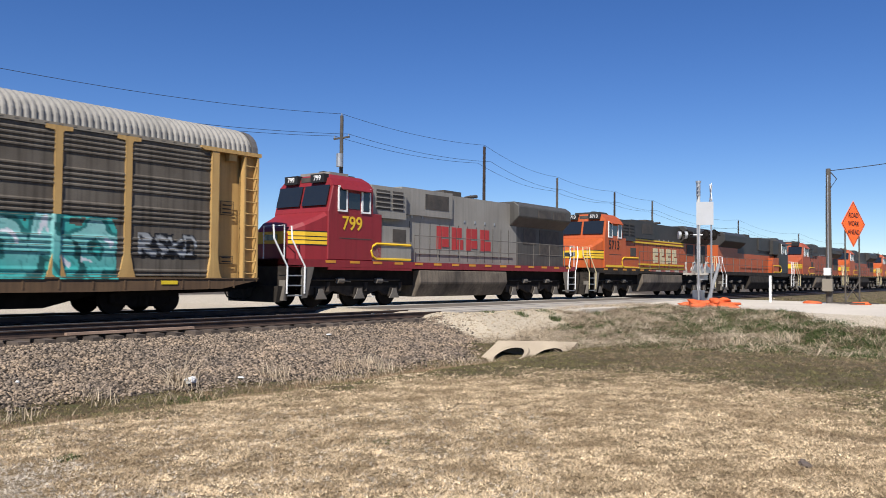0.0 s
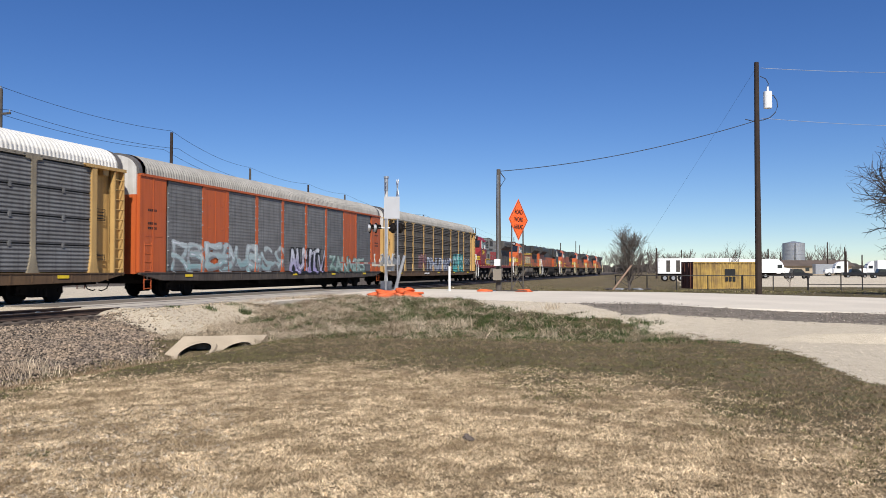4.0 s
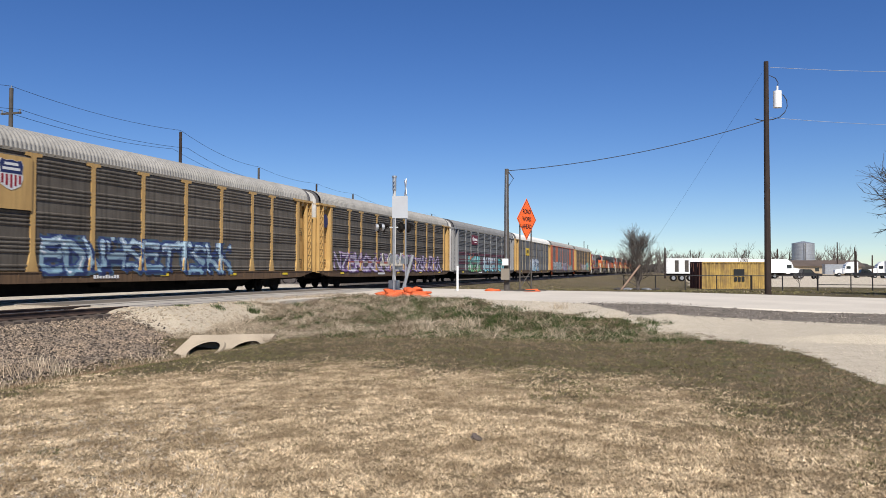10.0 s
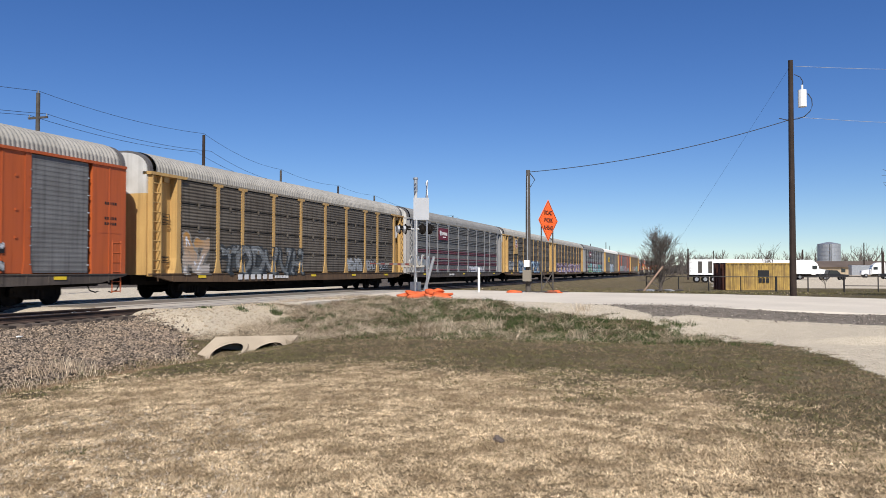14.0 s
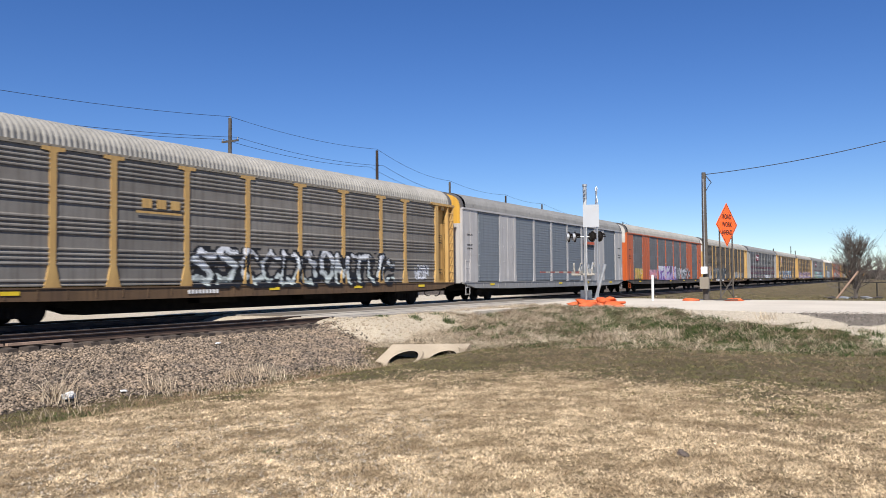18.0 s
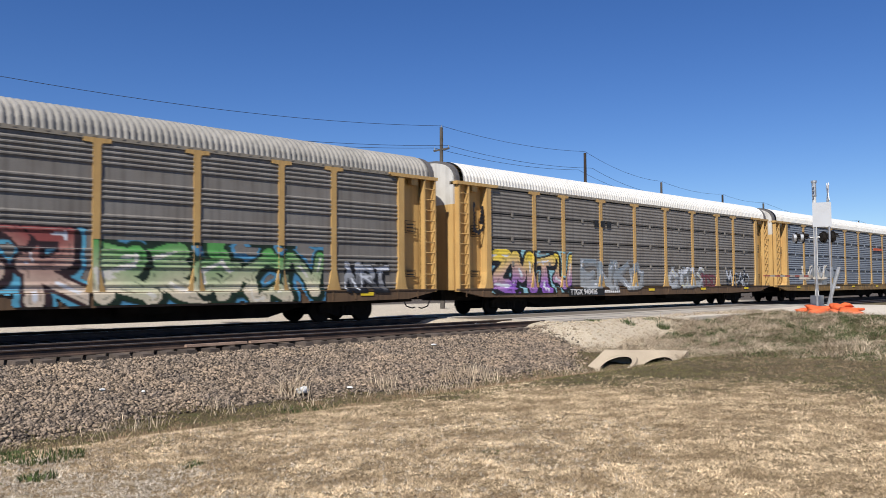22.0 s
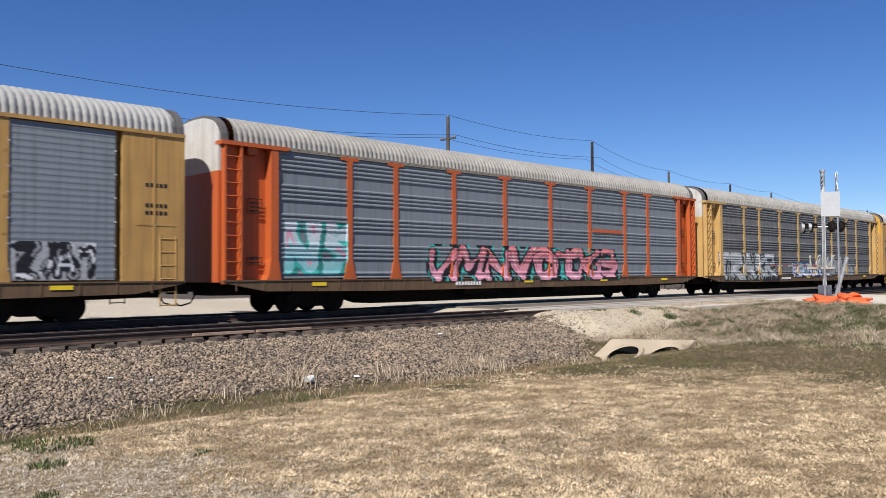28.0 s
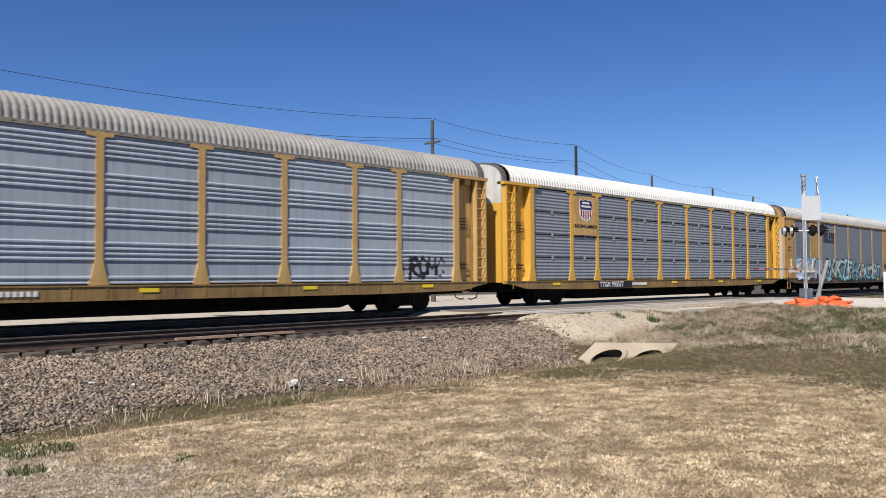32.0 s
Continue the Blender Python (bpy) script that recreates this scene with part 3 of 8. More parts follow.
def autorack(label, panel_mat, frame_mat, roof_mat, sill_mat, end_mat=None, cap_mat=None, style="posts", doors=(), door_mat=None, strips=False, post_mat=None, eave_mat=None):
    """One bi-level car carrier; its front end is at x = 0, it reaches back to -CAR_L, rail tops are at z = 0."""
    car = thing("autorack_wagon", label, "railway wagon", group="train of wagons")
    end_mat, cap_mat, door_mat = end_mat or frame_mat, cap_mat or M_CAP, door_mat or frame_mat
    core = bmesh.new()
    box(core, -CAR_L + 0.05, -0.05, -1.36, 1.36, 1.04, 5.1)
    part("body", shared("body", lambda: core, frame_mat), None, car)
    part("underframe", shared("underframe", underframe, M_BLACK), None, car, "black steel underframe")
    part("roof", shared("roof", roof, roof_mat), None, car, "ribbed bowed sheet-metal roof")
    for m in (pose(0, 0, 0), pose(-CAR_L, 0, 0, 0, 0, 180)):
        for nm, fn, mt in (("roof_edge", roof_edge, M_ROOFEND), ("end_door", lambda: end_door(1.0, 4.25, False), end_mat), ("end_cap", lambda: end_door(4.25, 4.9, True), cap_mat)):
            part(nm, shared(nm, fn, mt), None, car).matrix_basis = m
    edges = EDGES if style == "posts" else (1.8, *POSTS, 25.6)
    for s in (-1, 1):
        turn = pose(0, s * HALF, 0) if s < 0 else pose(-CAR_L, s * HALF, 0, 0, 0, 180)
        def place(ob, dx):
            ob.matrix_basis = turn @ pose(-dx, 0, 0)
            return ob
        place(part("side_sill", shared("side_sill", sill, sill_mat), None, car), 0)
        for a, b in zip(edges, edges[1:]):
            w = round(b - a, 2)
            solid_door = any(abs((a + b) / 2 - d) < 0.8 for d in doors)
            if solid_door:
                def flat_door(w=w):
                    bm = bmesh.new()
                    box(bm, -w / 2, w / 2, -0.02, 0.1, 1.08, 5.03)
                    box(bm, -0.03, 0.03, -0.035, -0.02, 1.1, 5.0)
                    for zz in (2.2, 3.1, 4.2):
                        for xx in (-0.5, -0.25, 0.25, 0.5):
                            box(bm, xx * w - 0.04 * (1 if xx < 0 else -1) - 0.05, xx * w + 0.05 - 0.04 * (1 if xx < 0 else -1), -0.045, -0.02, zz, zz + 0.07)
                    return bm
                place(part("side_door", shared(("side_door", w), flat_door, door_mat), None, car), (a + b) / 2)
            else:
                place(part("side_panel", shared(("side_panel", w, strips, style), (lambda w=w: panel(w - 0.06, STRIPS, strip_corrugation)) if strips else (lambda w=w: panel(w - 0.06)) if style == "posts" else (lambda w=w: panel(w - 0.24, CREASES, smooth_corrugation)), panel_mat), None, car, "" if s > 0 else "corrugated steel side sheet"), (a + b) / 2)
        for d in POSTS:
            place(part("side_post", shared("side_post" + style, t_post if style == "posts" else plain_post, post_mat or frame_mat), None, car), d)
        if style == "posts":
            for d, flip in ((0, False), (CAR_L, True)):
                for nm, fn, at in (("ladder", ladder, 0.6), ("corner_post", corner_post, 1.72), ("eave_ledge", ledge, 0.0)):
                    ob = part(nm, shared(nm + ("_r" if flip else ""), (lambda fn=fn: mirrored(fn())) if not flip else fn, frame_mat), None, car)
                    place(ob, {"ladder": 0.06, "corner_post": 1.72, "eave_ledge": 0.0}[nm] if not flip else CAR_L - {"ladder": 0.06, "corner_post": 1.72, "eave_ledge": 0.0}[nm])
            place(part("eave_rail", shared("eave_rail_pale", eave_strip, eave_mat or M_EAVE), None, car), 0)
        else:
            for d0, d1, flip in ((0, 1.75, False), (25.65, CAR_L, True)):
                def corner_sheet():
                    bm = bmesh.new()
                    box(bm, -0.87, 0.87, -0.03, 0.2, 1.06, 5.08)
                    box(bm, -0.03, 0.03, -0.045, -0.03, 1.1, 5.0)
                    box(bm, -0.5, 0.6, -0.04, -0.03, 2.55, 2.6)
                    return bm
                place(part("corner_sheet", shared("corner_sheet", corner_sheet, door_mat), None, car), (d0 + d1) / 2)
                place(part("grab_ladder", shared("grab_ladder", grab_rungs, frame_mat), None, car), 0.7 if not flip else CAR_L - 0.3)
            def rail_strip():
                bm = bmesh.new()
                box(bm, -CAR_L, 0, -0.07, 0.1, 5.02, 5.12)
                return bm
            place(part("eave_rail", shared("eave_rail", rail_strip, frame_mat), None, car), 0)
    for d in (3.65, CAR_L - 3.65):
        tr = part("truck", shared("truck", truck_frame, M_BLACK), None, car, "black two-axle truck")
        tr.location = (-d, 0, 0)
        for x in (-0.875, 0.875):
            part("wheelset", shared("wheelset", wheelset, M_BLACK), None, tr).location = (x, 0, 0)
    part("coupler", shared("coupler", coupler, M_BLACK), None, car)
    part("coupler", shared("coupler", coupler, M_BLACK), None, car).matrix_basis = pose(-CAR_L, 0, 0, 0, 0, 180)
    return car


def mirrored(bm):
    bmesh.ops.scale(bm, vec=(-1, 1, 1), verts=bm.verts[:])
    bmesh.ops.reverse_faces(bm, faces=bm.faces[:])
    return bm


def paint_material(name, rough=0.55):
    m = bpy.data.materials.new(name)
    m.use_nodes = True
    n, l = m.node_tree.nodes, m.node_tree.links
    at, b = n.new("ShaderNodeVertexColor"), n["Principled BSDF"]
    at.layer_name = "spray"
    no, mx, co = n.new("ShaderNodeTexNoise"), n.new("ShaderNodeMixRGB"), n.new("ShaderNodeTexCoord")
    no.inputs["Scale"].default_value = 9
    mx.blend_type = "MULTIPLY"
    mx.inputs[0].default_value = 0.28
    l.new(co.outputs["Object"], no.inputs["Vector"])
    l.new(at.outputs[0], mx.inputs[1])
    l.new(no.outputs[0], mx.inputs[2])
    l.new(mx.outputs[0], b.inputs["Base Color"])
    b.inputs["Roughness"].default_value = rough
    return m


M_SPRAY = paint_material("spray_paint")
M_ROOFEND = mat("roof_end_flashing", (0.13, 0.12, 0.115), 0.6, vary=0.4)


def skin(d, z, style="posts"):
    """How far the wagon's side stands out from its middle at a distance from the front and a height."""
    y = HALF + corrugation(z)
    near = np.min(np.abs(d[..., None] - np.array(POSTS)), -1)
    if style == "strips":
        y = HALF + np.maximum(strip_corrugation(z), 0.0) * np.ones_like(d)
    if style == "flush":
        y = HALF + smooth_corrugation(z) * np.ones_like(d)
        door = (np.abs(d - 5.6) < 1.02) | (np.abs(d - 21.8) < 1.02) | (d < 1.8) | (d > 25.6)
        y = np.where(door, HALF + 0.046, y)
    y = np.where(near < 0.11, HALF + (0.038 if style == "flush" else 0.055), y)
    y = np.where(z < 1.08, HALF + 0.125, y)
    return y + 0.006


# Bones of sprayed letter forms in a unit box, as strokes of (u, v) pairs.
GLYPHS = {
    "A": (((0, 0), (0.42, 1), (1, 0)), ((0.15, 0.36), (0.85, 0.36))), "B": (((0, 0), (0, 1), (0.75, 0.92), (0.8, 0.6), (0.1, 0.52), (0.95, 0.38), (0.85, 0.03), (0, 0)),),
    "C": (((1, 0.85), (0.5, 1), (0.05, 0.6), (0.1, 0.2), (0.5, 0), (1, 0.12)),), "D": (((0, 0), (0.05, 1), (0.7, 0.9), (1, 0.5), (0.7, 0.05), (0, 0)),),
    "E": (((1, 0.95), (0.05, 1), (0, 0), (1, 0.05)), ((0.05, 0.5), (0.8, 0.52))), "H": (((0, 0), (0.05, 1)), ((0.95, 0), (1, 1)), ((0, 0.5), (1, 0.5))),
    "K": (((0, 0), (0.05, 1)), ((1, 1), (0.12, 0.48), (1, 0))), "M": (((0, 0), (0.1, 1), (0.5, 0.35), (0.9, 1), (1, 0)),), "N": (((0, 0), (0.05, 1), (0.9, 0), (1, 1)),),
    "O": (((0.5, 1), (0.05, 0.65), (0.1, 0.2), (0.5, 0), (0.9, 0.2), (0.95, 0.65), (0.5, 1)),), "R": (((0, 0), (0.05, 1), (0.85, 0.92), (0.85, 0.58), (0.1, 0.48), (1.05, -0.05)),),
    "S": (((1, 0.88), (0.4, 1), (0.05, 0.72), (0.9, 0.32), (0.6, 0), (0, 0.1)),), "T": (((0, 0.95), (1, 1)), ((0.5, 0.95), (0.48, 0))),
    "U": (((0, 1), (0.05, 0.2), (0.5, 0), (0.92, 0.2), (1, 1)),), "V": (((0, 1), (0.45, 0), (1, 1)),), "Z": (((0, 0.95), (1, 1), (0.05, 0.05), (1.05, 0)),),
}


def graffiti(car, d0, d1, z0, z1, cols, letters=6, seed=0, thick=0.16, wild=0.5, halo=None, style="posts", name="graffiti", label="", forms=""):
    """Sprayed letter forms: bent strokes with a fill that runs between two colours, a dark outline, a cast block behind and an outer glow.
    cols: outline, fill above, fill below, highlight; forms: which forms, from left to right (by chance when empty)."""
    r = np.random.RandomState(seed)
    step = 0.04
    D, Z = np.meshgrid(np.arange(d0, d1, step), np.arange(z0, z1, step), indexing="ij")
    h, w = (z1 - z0) * 0.8, (d1 - d0) / letters
    zb = z0 + (z1 - z0) * 0.1
    th = thick * h
    line = max(0.055, th * 0.4)
    dist = np.full(D.shape, 9.0)
    f = np.clip((Z - zb) / h + 0.12 * np.sin(D * 3 + seed), 0, 1)[..., None]
    fill = np.array(cols[2]) * (1 - f) + np.array(cols[1]) * f
    col = np.zeros(D.shape + (3,)) + np.array(cols[0])
    for k in r.permutation(letters):
        c = d0 + (k + 0.5) * w
        own = np.full(D.shape, 9.0)
        key = forms[letters - 1 - k] if forms else "ABCDEHKMNORSTUVZ"[r.randint(16)]
        tilt, lift, grow = 0.22 * wild * r.randn(), 0.05 * h * r.randn(), 1 + 0.12 * wild * r.randn()
        for q, bone in enumerate(GLYPHS[key]):
            uv = np.array(bone) + 0.09 * wild * r.randn(len(bone), 2)
            if r.rand() < wild:
                uv = np.concatenate([uv, [uv[-1] + (uv[-1] - uv[-2]) * 0.25 + 0.28 * r.randn(2)]])
            px = c + w * 0.84 * (0.5 - uv[:, 0]) - tilt * w * (uv[:, 1] - 0.5)
            pz = zb + lift + h * np.clip(0.08 + 0.84 * uv[:, 1] * grow, -0.02, 1.02)
            for i in range(len(uv) - 1):
                ax, az, bx, bz = px[i], pz[i], px[i + 1], pz[i + 1]
                bow = 0.1 * w * (r.rand() - 0.5) * 2
                ll = (bx - ax) ** 2 + (bz - az) ** 2 + 1e-6
                t = np.clip(((D - ax) * (bx - ax) + (Z - az) * (bz - az)) / ll, 0, 1)
                e = bow * np.sin(math.pi * t)
                own = np.minimum(own, np.hypot(D - ax - t * (bx - ax) - e, Z - az - t * (bz - az) + e) * (1 + 0.3 * np.sin(2.6 * t + q + k)))
        cast = np.roll(own, (-3, -3), (0, 1)) if thick > 0.07 else own
        dist = np.minimum(dist, cast + line * 0.4)
        col = np.where((cast < th + line * 0.6)[..., None], np.array(cols[0]) * 0.55, col)
        inside = own < th
        tone = 1 + 0.18 * (r.rand() - 0.5)
        col = np.where(((own < th + line) & (own < dist + line))[..., None], np.array(cols[0]), col)
        col = np.where(inside[..., None], fill * tone, col)
        col = np.where((inside & (own > th * 0.45) & (own < th * 0.45 + 0.04) & (np.sin(D * 5 + Z * 9 + k) > 0.1))[..., None], np.array(cols[0]) * 0.5 + fill * 0.5, col)
        col = np.where((inside & (own < th * 0.25) & (np.sin(D * 2.1 + Z * 5) > 0.3))[..., None], np.array(cols[3]), col)
        dist = np.minimum(dist, own)
    far = th + line
    if halo is not None:
        e2 = ss(far, far + 0.03, dist)[..., None]
        col = col * (1 - e2) + np.array(halo) * e2
        far += line * 1.4
        far = far + 0.06 * np.sin(D * 7 + 3 * Z) * np.sin(D * 2.3)
    on = dist < far
    Y = -skin(D, Z, style)
    idx = np.arange(D.size).reshape(D.shape)
    q = np.stack([idx[:-1, :-1], idx[:-1, 1:], idx[1:, 1:], idx[1:, :-1]], -1)
    ok = on[:-1, :-1] & on[1:, 1:] & on[1:, :-1] & on[:-1, 1:]
    q = q[ok]
    used, inv = np.unique(q, return_inverse=True)
    co = np.stack([-D, Y, Z], -1).reshape(-1, 3)[used]
    me = bpy.data.meshes.new(name)
    me.vertices.add(len(co))
    me.vertices.foreach_set("co", co.reshape(-1))
    me.loops.add(q.size)
    me.loops.foreach_set("vertex_index", inv.reshape(-1))
    me.polygons.add(len(q))
    me.polygons.foreach_set("loop_start", np.arange(len(q)) * 4)
    me.update()
    ca = me.color_attributes.new("spray", "FLOAT_COLOR", "POINT")
    rgba = np.concatenate([col.reshape(-1, 3)[used], np.ones((len(used), 1))], 1)
    ca.data.foreach_set("color", rgba.reshape(-1))
    me.materials.append(M_SPRAY)
    return part(name, me, None, car, label or "sprayed graffiti lettering")


def plate(car, name, d0, d1, z0, z1, material, out=1.70, label="", thick=0.03):
    bm = bmesh.new()
    box(bm, -d1, -d0, -out, -out + thick, z0, z1)
    return part(name, bm, material, car, label)


def poly_plate(parent, name, pts, material, out, label="", thick=0.01):
    bm = bmesh.new()
    prism(bm, [(-d, z) for d, z in pts], "y", -out, -out + thick)
    return part(name, bm, material, parent, label)

# ---- wagon paint ----
P_BROWN = mat("weathered_galvanised_brown", (0.155, 0.135, 0.11), 0.66, 0.04, vary=0.45, scale=0.8, tint=(0.075, 0.06, 0.045), streak=0.55, spec=0.25, each=0.1)
P_TAUPE = mat("weathered_galvanised_taupe", (0.225, 0.21, 0.19), 0.66, 0.04, vary=0.4, scale=0.8, tint=(0.14, 0.12, 0.1), streak=0.35, spec=0.25, each=0.08)
P_GREY = mat("weathered_galvanised_grey", (0.2, 0.2, 0.2), 0.66, 0.04, vary=0.4, scale=0.9, tint=(0.1, 0.095, 0.09), streak=0.4, spec=0.25, each=0.08)
P_BLUE = mat("fresh_galvanised_blue_grey", (0.235, 0.252, 0.272), 0.66, 0.04, vary=0.35, scale=1.1, tint=(0.18, 0.2, 0.23), streak=0.3, spec=0.25, each=0.06)
P_PALE = mat("pale_galvanised_sheet", (0.36, 0.39, 0.43), 0.66, 0.04, vary=0.35, scale=0.7, tint=(0.26, 0.285, 0.32), streak=0.25, spec=0.25, each=0.06)
P_SILVER = mat("silver_sheet", (0.185, 0.208, 0.232), 0.66, 0.04, vary=0.3, scale=1.1, tint=(0.17, 0.185, 0.2), streak=0.3, spec=0.25, each=0.06)
P_STRIPED = mat("dark_weathered_grey", (0.165, 0.16, 0.15), 0.62, 0.04, vary=0.42, scale=0.8, tint=(0.1, 0.095, 0.088), streak=0.4, spec=0.3, each=0.08)
F_YELLOW = mat("wagon_yellow", (0.54, 0.345, 0.125), 0.55, vary=0.3, scale=0.9, tint=(0.36, 0.2, 0.07), streak=0.35)
F_BRIGHT = mat("wagon_bright_yellow", (0.6, 0.33, 0.05), 0.5, vary=0.2, scale=0.9, tint=(0.5, 0.28, 0.05), streak=0.2)
F_ORANGE = mat("wagon_orange", (0.48, 0.1, 0.02), 0.5, vary=0.4, scale=0.9, tint=(0.42, 0.09, 0.03), streak=0.3)
F_GREY = mat("wagon_grey", (0.29, 0.285, 0.28), 0.55, vary=0.25, scale=0.9, tint=(0.2, 0.19, 0.18), streak=0.3)
F_WHITE = mat("wagon_offwhite", (0.46, 0.44, 0.425), 0.5, vary=0.25, scale=0.9, tint=(0.33, 0.3, 0.28), streak=0.3)
F_TAN = mat("wagon_tan", (0.5, 0.29, 0.085), 0.6, vary=0.3, scale=0.9, tint=(0.3, 0.16, 0.06), streak=0.35)
R_GREY = mat("roof_dull_zinc", (0.32, 0.3, 0.27), 0.6, 0.05, vary=0.35, scale=0.8, tint=(0.2, 0.19, 0.17), streak=0.3)
R_DARK = mat("roof_dark_zinc", (0.19, 0.187, 0.183), 0.6, 0.05, vary=0.35, scale=0.8, tint=(0.13, 0.125, 0.12), streak=0.3)
R_WHITE = mat("roof_white_paint", (0.58, 0.565, 0.53), 0.5, vary=0.2, scale=0.8, tint=(0.46, 0.43, 0.38), streak=0.15)
R_SHINY = mat("roof_shiny_zinc", (0.36, 0.352, 0.335), 0.56, 0.12, vary=0.3, scale=0.8, tint=(0.28, 0.275, 0.26), streak=0.2)
F_GRIME = mat("wagon_grimy_yellow", (0.36, 0.3, 0.2), 0.65, vary=0.5, scale=0.8, tint=(0.18, 0.15, 0.11), streak=0.5)
S_DULL = mat("sill_grimy_yellow", (0.33, 0.205, 0.065), 0.65, vary=0.5, scale=0.9, tint=(0.17, 0.1, 0.045), streak=0.5)
S_DARK = mat("sill_dark_grime", (0.12, 0.095, 0.075), 0.7, vary=0.5, scale=0.9, tint=(0.05, 0.04, 0.035), streak=0.5)
S_RUST = mat("sill_brown_rust", (0.155, 0.092, 0.045), 0.7, vary=0.5, scale=0.9, tint=(0.1, 0.06, 0.035), streak=0.5)
C_RED, C_NAVY = flat("logo_red", (0.3, 0.012, 0.025)), flat("logo_navy", (0.02, 0.03, 0.11))
C_YEL, C_CREAM = flat("logo_yellow", (0.85, 0.55, 0.03)), flat("logo_white", (0.75, 0.73, 0.7))

K, W = (0.008, 0.008, 0.01), (0.7, 0.71, 0.74)
TEAL, AQUA, PINK, PURP = (0.05, 0.42, 0.36), (0.25, 0.6, 0.62), (0.75, 0.35, 0.45), (0.3, 0.12, 0.5)
RED, SKY, NAVY, YEL = (0.6, 0.05, 0.05), (0.2, 0.5, 0.75), (0.03, 0.05, 0.16), (0.85, 0.62, 0.06)
GREEN, ORG, GREY = (0.12, 0.4, 0.1), (0.8, 0.25, 0.08), (0.35, 0.36, 0.36)


def word_bars(car, d0, d1, z0, z1, material, n, out=1.69, name="wordmark_bar"):
    """A name as plain upright bars of its size and colour."""
    w = (d1 - d0) / n
    for k in range(n):
        bm = bmesh.new()
        a = d0 + k * w
        box(bm, -(a + w * 0.78), -(a + w * 0.12), -out, -out + 0.012, z0, z1)
        part(name, bm, material, car)


def shield_board(car, d0, d1, z0, z1, board):
    plate(car, "placard", d0, d1, z0, z1, board, 1.70, "yellow steel placard")
    c, w, h = (d0 + d1) / 2, (d1 - d0) * 0.55, (z1 - z0) * 0.56
    zb = z0 + (z1 - z0) * 0.36
    half = [(0.0, 1.0), (0.22, 0.96), (0.42, 1.0), (0.5, 0.84), (0.46, 0.62), (0.5, 0.4), (0.4, 0.14), (0.2, 0.04), (0.0, -0.02)]
    outline = [(c + w * u, zb + h * v) for u, v in half] + [(c - w * u, zb + h * v) for u, v in half[-2:0:-1]]
    poly_plate(car, "shield_emblem", outline, C_CREAM, 1.712)
    top = [(u * 0.96, v * 0.97 + 0.02) for u, v in half[:5]] + [(0.45, 0.54), (0.0, 0.54)]
    poly_plate(car, "shield_emblem", [(c + w * u, zb + h * v) for u, v in top] + [(c - w * u, zb + h * v) for u, v in top[-2:0:-1]], C_NAVY, 1.718)
    for v, a in ((0.8, 0.28), (0.64, 0.36)):
        poly_plate(car, "emblem_bar", [(c - w * a, zb + h * v), (c + w * a, zb + h * v), (c + w * a, zb + h * (v + 0.09)), (c - w * a, zb + h * (v + 0.09))], C_CREAM, 1.722)
    for k in range(5):
        x = c - w * 0.36 + k * w * 0.18
        low = 0.06 + 0.14 * abs(k - 2) / 2
        poly_plate(car, "emblem_stripe", [(x - w * 0.045, zb + h * 0.5), (x + w * 0.045, zb + h * 0.5), (x + w * 0.045, zb + h * low), (x - w * 0.045, zb + h * low)], C_RED, 1.718)


def octagon_board(car, d, z, r):
    for rr, m, o in ((r, C_CREAM, 1.708), (r * 0.94, C_RED, 1.714)):
        poly_plate(car, "octagon_emblem", [(d + rr * math.sin((k + 0.5) * math.tau / 8), z + 1.12 * rr * math.cos((k + 0.5) * math.tau / 8)) for k in range(8)], m, o)
    for k, (a, b) in enumerate(((0.28, -0.62), (0.28, -0.2), (0.28, -0.72), (0.3, -0.6))):
        top = z + r * (0.66 - k * 0.36)
        for u0, u1, v0, v1 in ((0.62, 0.4, 0.0, 0.24), (a, a * 0.55 + b * 0.45, 0.06, 0.21), (a * 0.45 + b * 0.55, b, 0.06, 0.21)):
            poly_plate(car, "emblem_bar", [(d + r * u0, top - r * v0), (d + r * u1, top - r * v0), (d + r * u1, top - r * v1), (d + r * u0, top - r * v1)], C_CREAM, 1.72)


def tapes(car, spots):
    for d in spots:
        plate(car, "reflector_tape", d, d + 0.55, 0.86, 0.97, M_YEL, 1.722, "", 0.006)


cars = []


def rack(*a, **k):
    c = autorack(*a, **k)
    tapes(c, (3.0, 8.2, 13.5, 23.8))
    if k.get("style") == "flush":
        for z in (2.85, 3.05, 3.6):
            word_bars(c, 0.5, 1.15, z, z + 0.1, M_INK, 5, 1.638, "stencil_bar")
            word_bars(c, 26.3, 26.9, z, z + 0.1, M_INK, 5, 1.638, "stencil_bar")
    else:
        word_bars(c, 16.6, 18.0, 0.8, 0.93, C_CREAM, 9, 1.729, "stencil_bar")
        for a in (0.85, 26.0):
            for z0, z1, n in ((3.05, 3.5, 3), (1.5, 1.75, 2)):
                bm = bmesh.new()
                for q in (z0, z1 - 0.02):
                    box(bm, -a - 0.5, -a, -1.472, -1.46, q, q + 0.02)
                for q in (a, a + 0.48):
                    box(bm, -q - 0.02, -q, -1.472, -1.46, z0, z1)
                for q in range(n):
                    box(bm, -a - 0.42, -a - 0.08, -1.472, -1.46, z0 + 0.06 + q * 0.12, z0 + 0.1 + q * 0.12)
                tagged(part("stencil_panel", bm, M_INK, c), kind="stuff")
    cars.append(c)
    return c


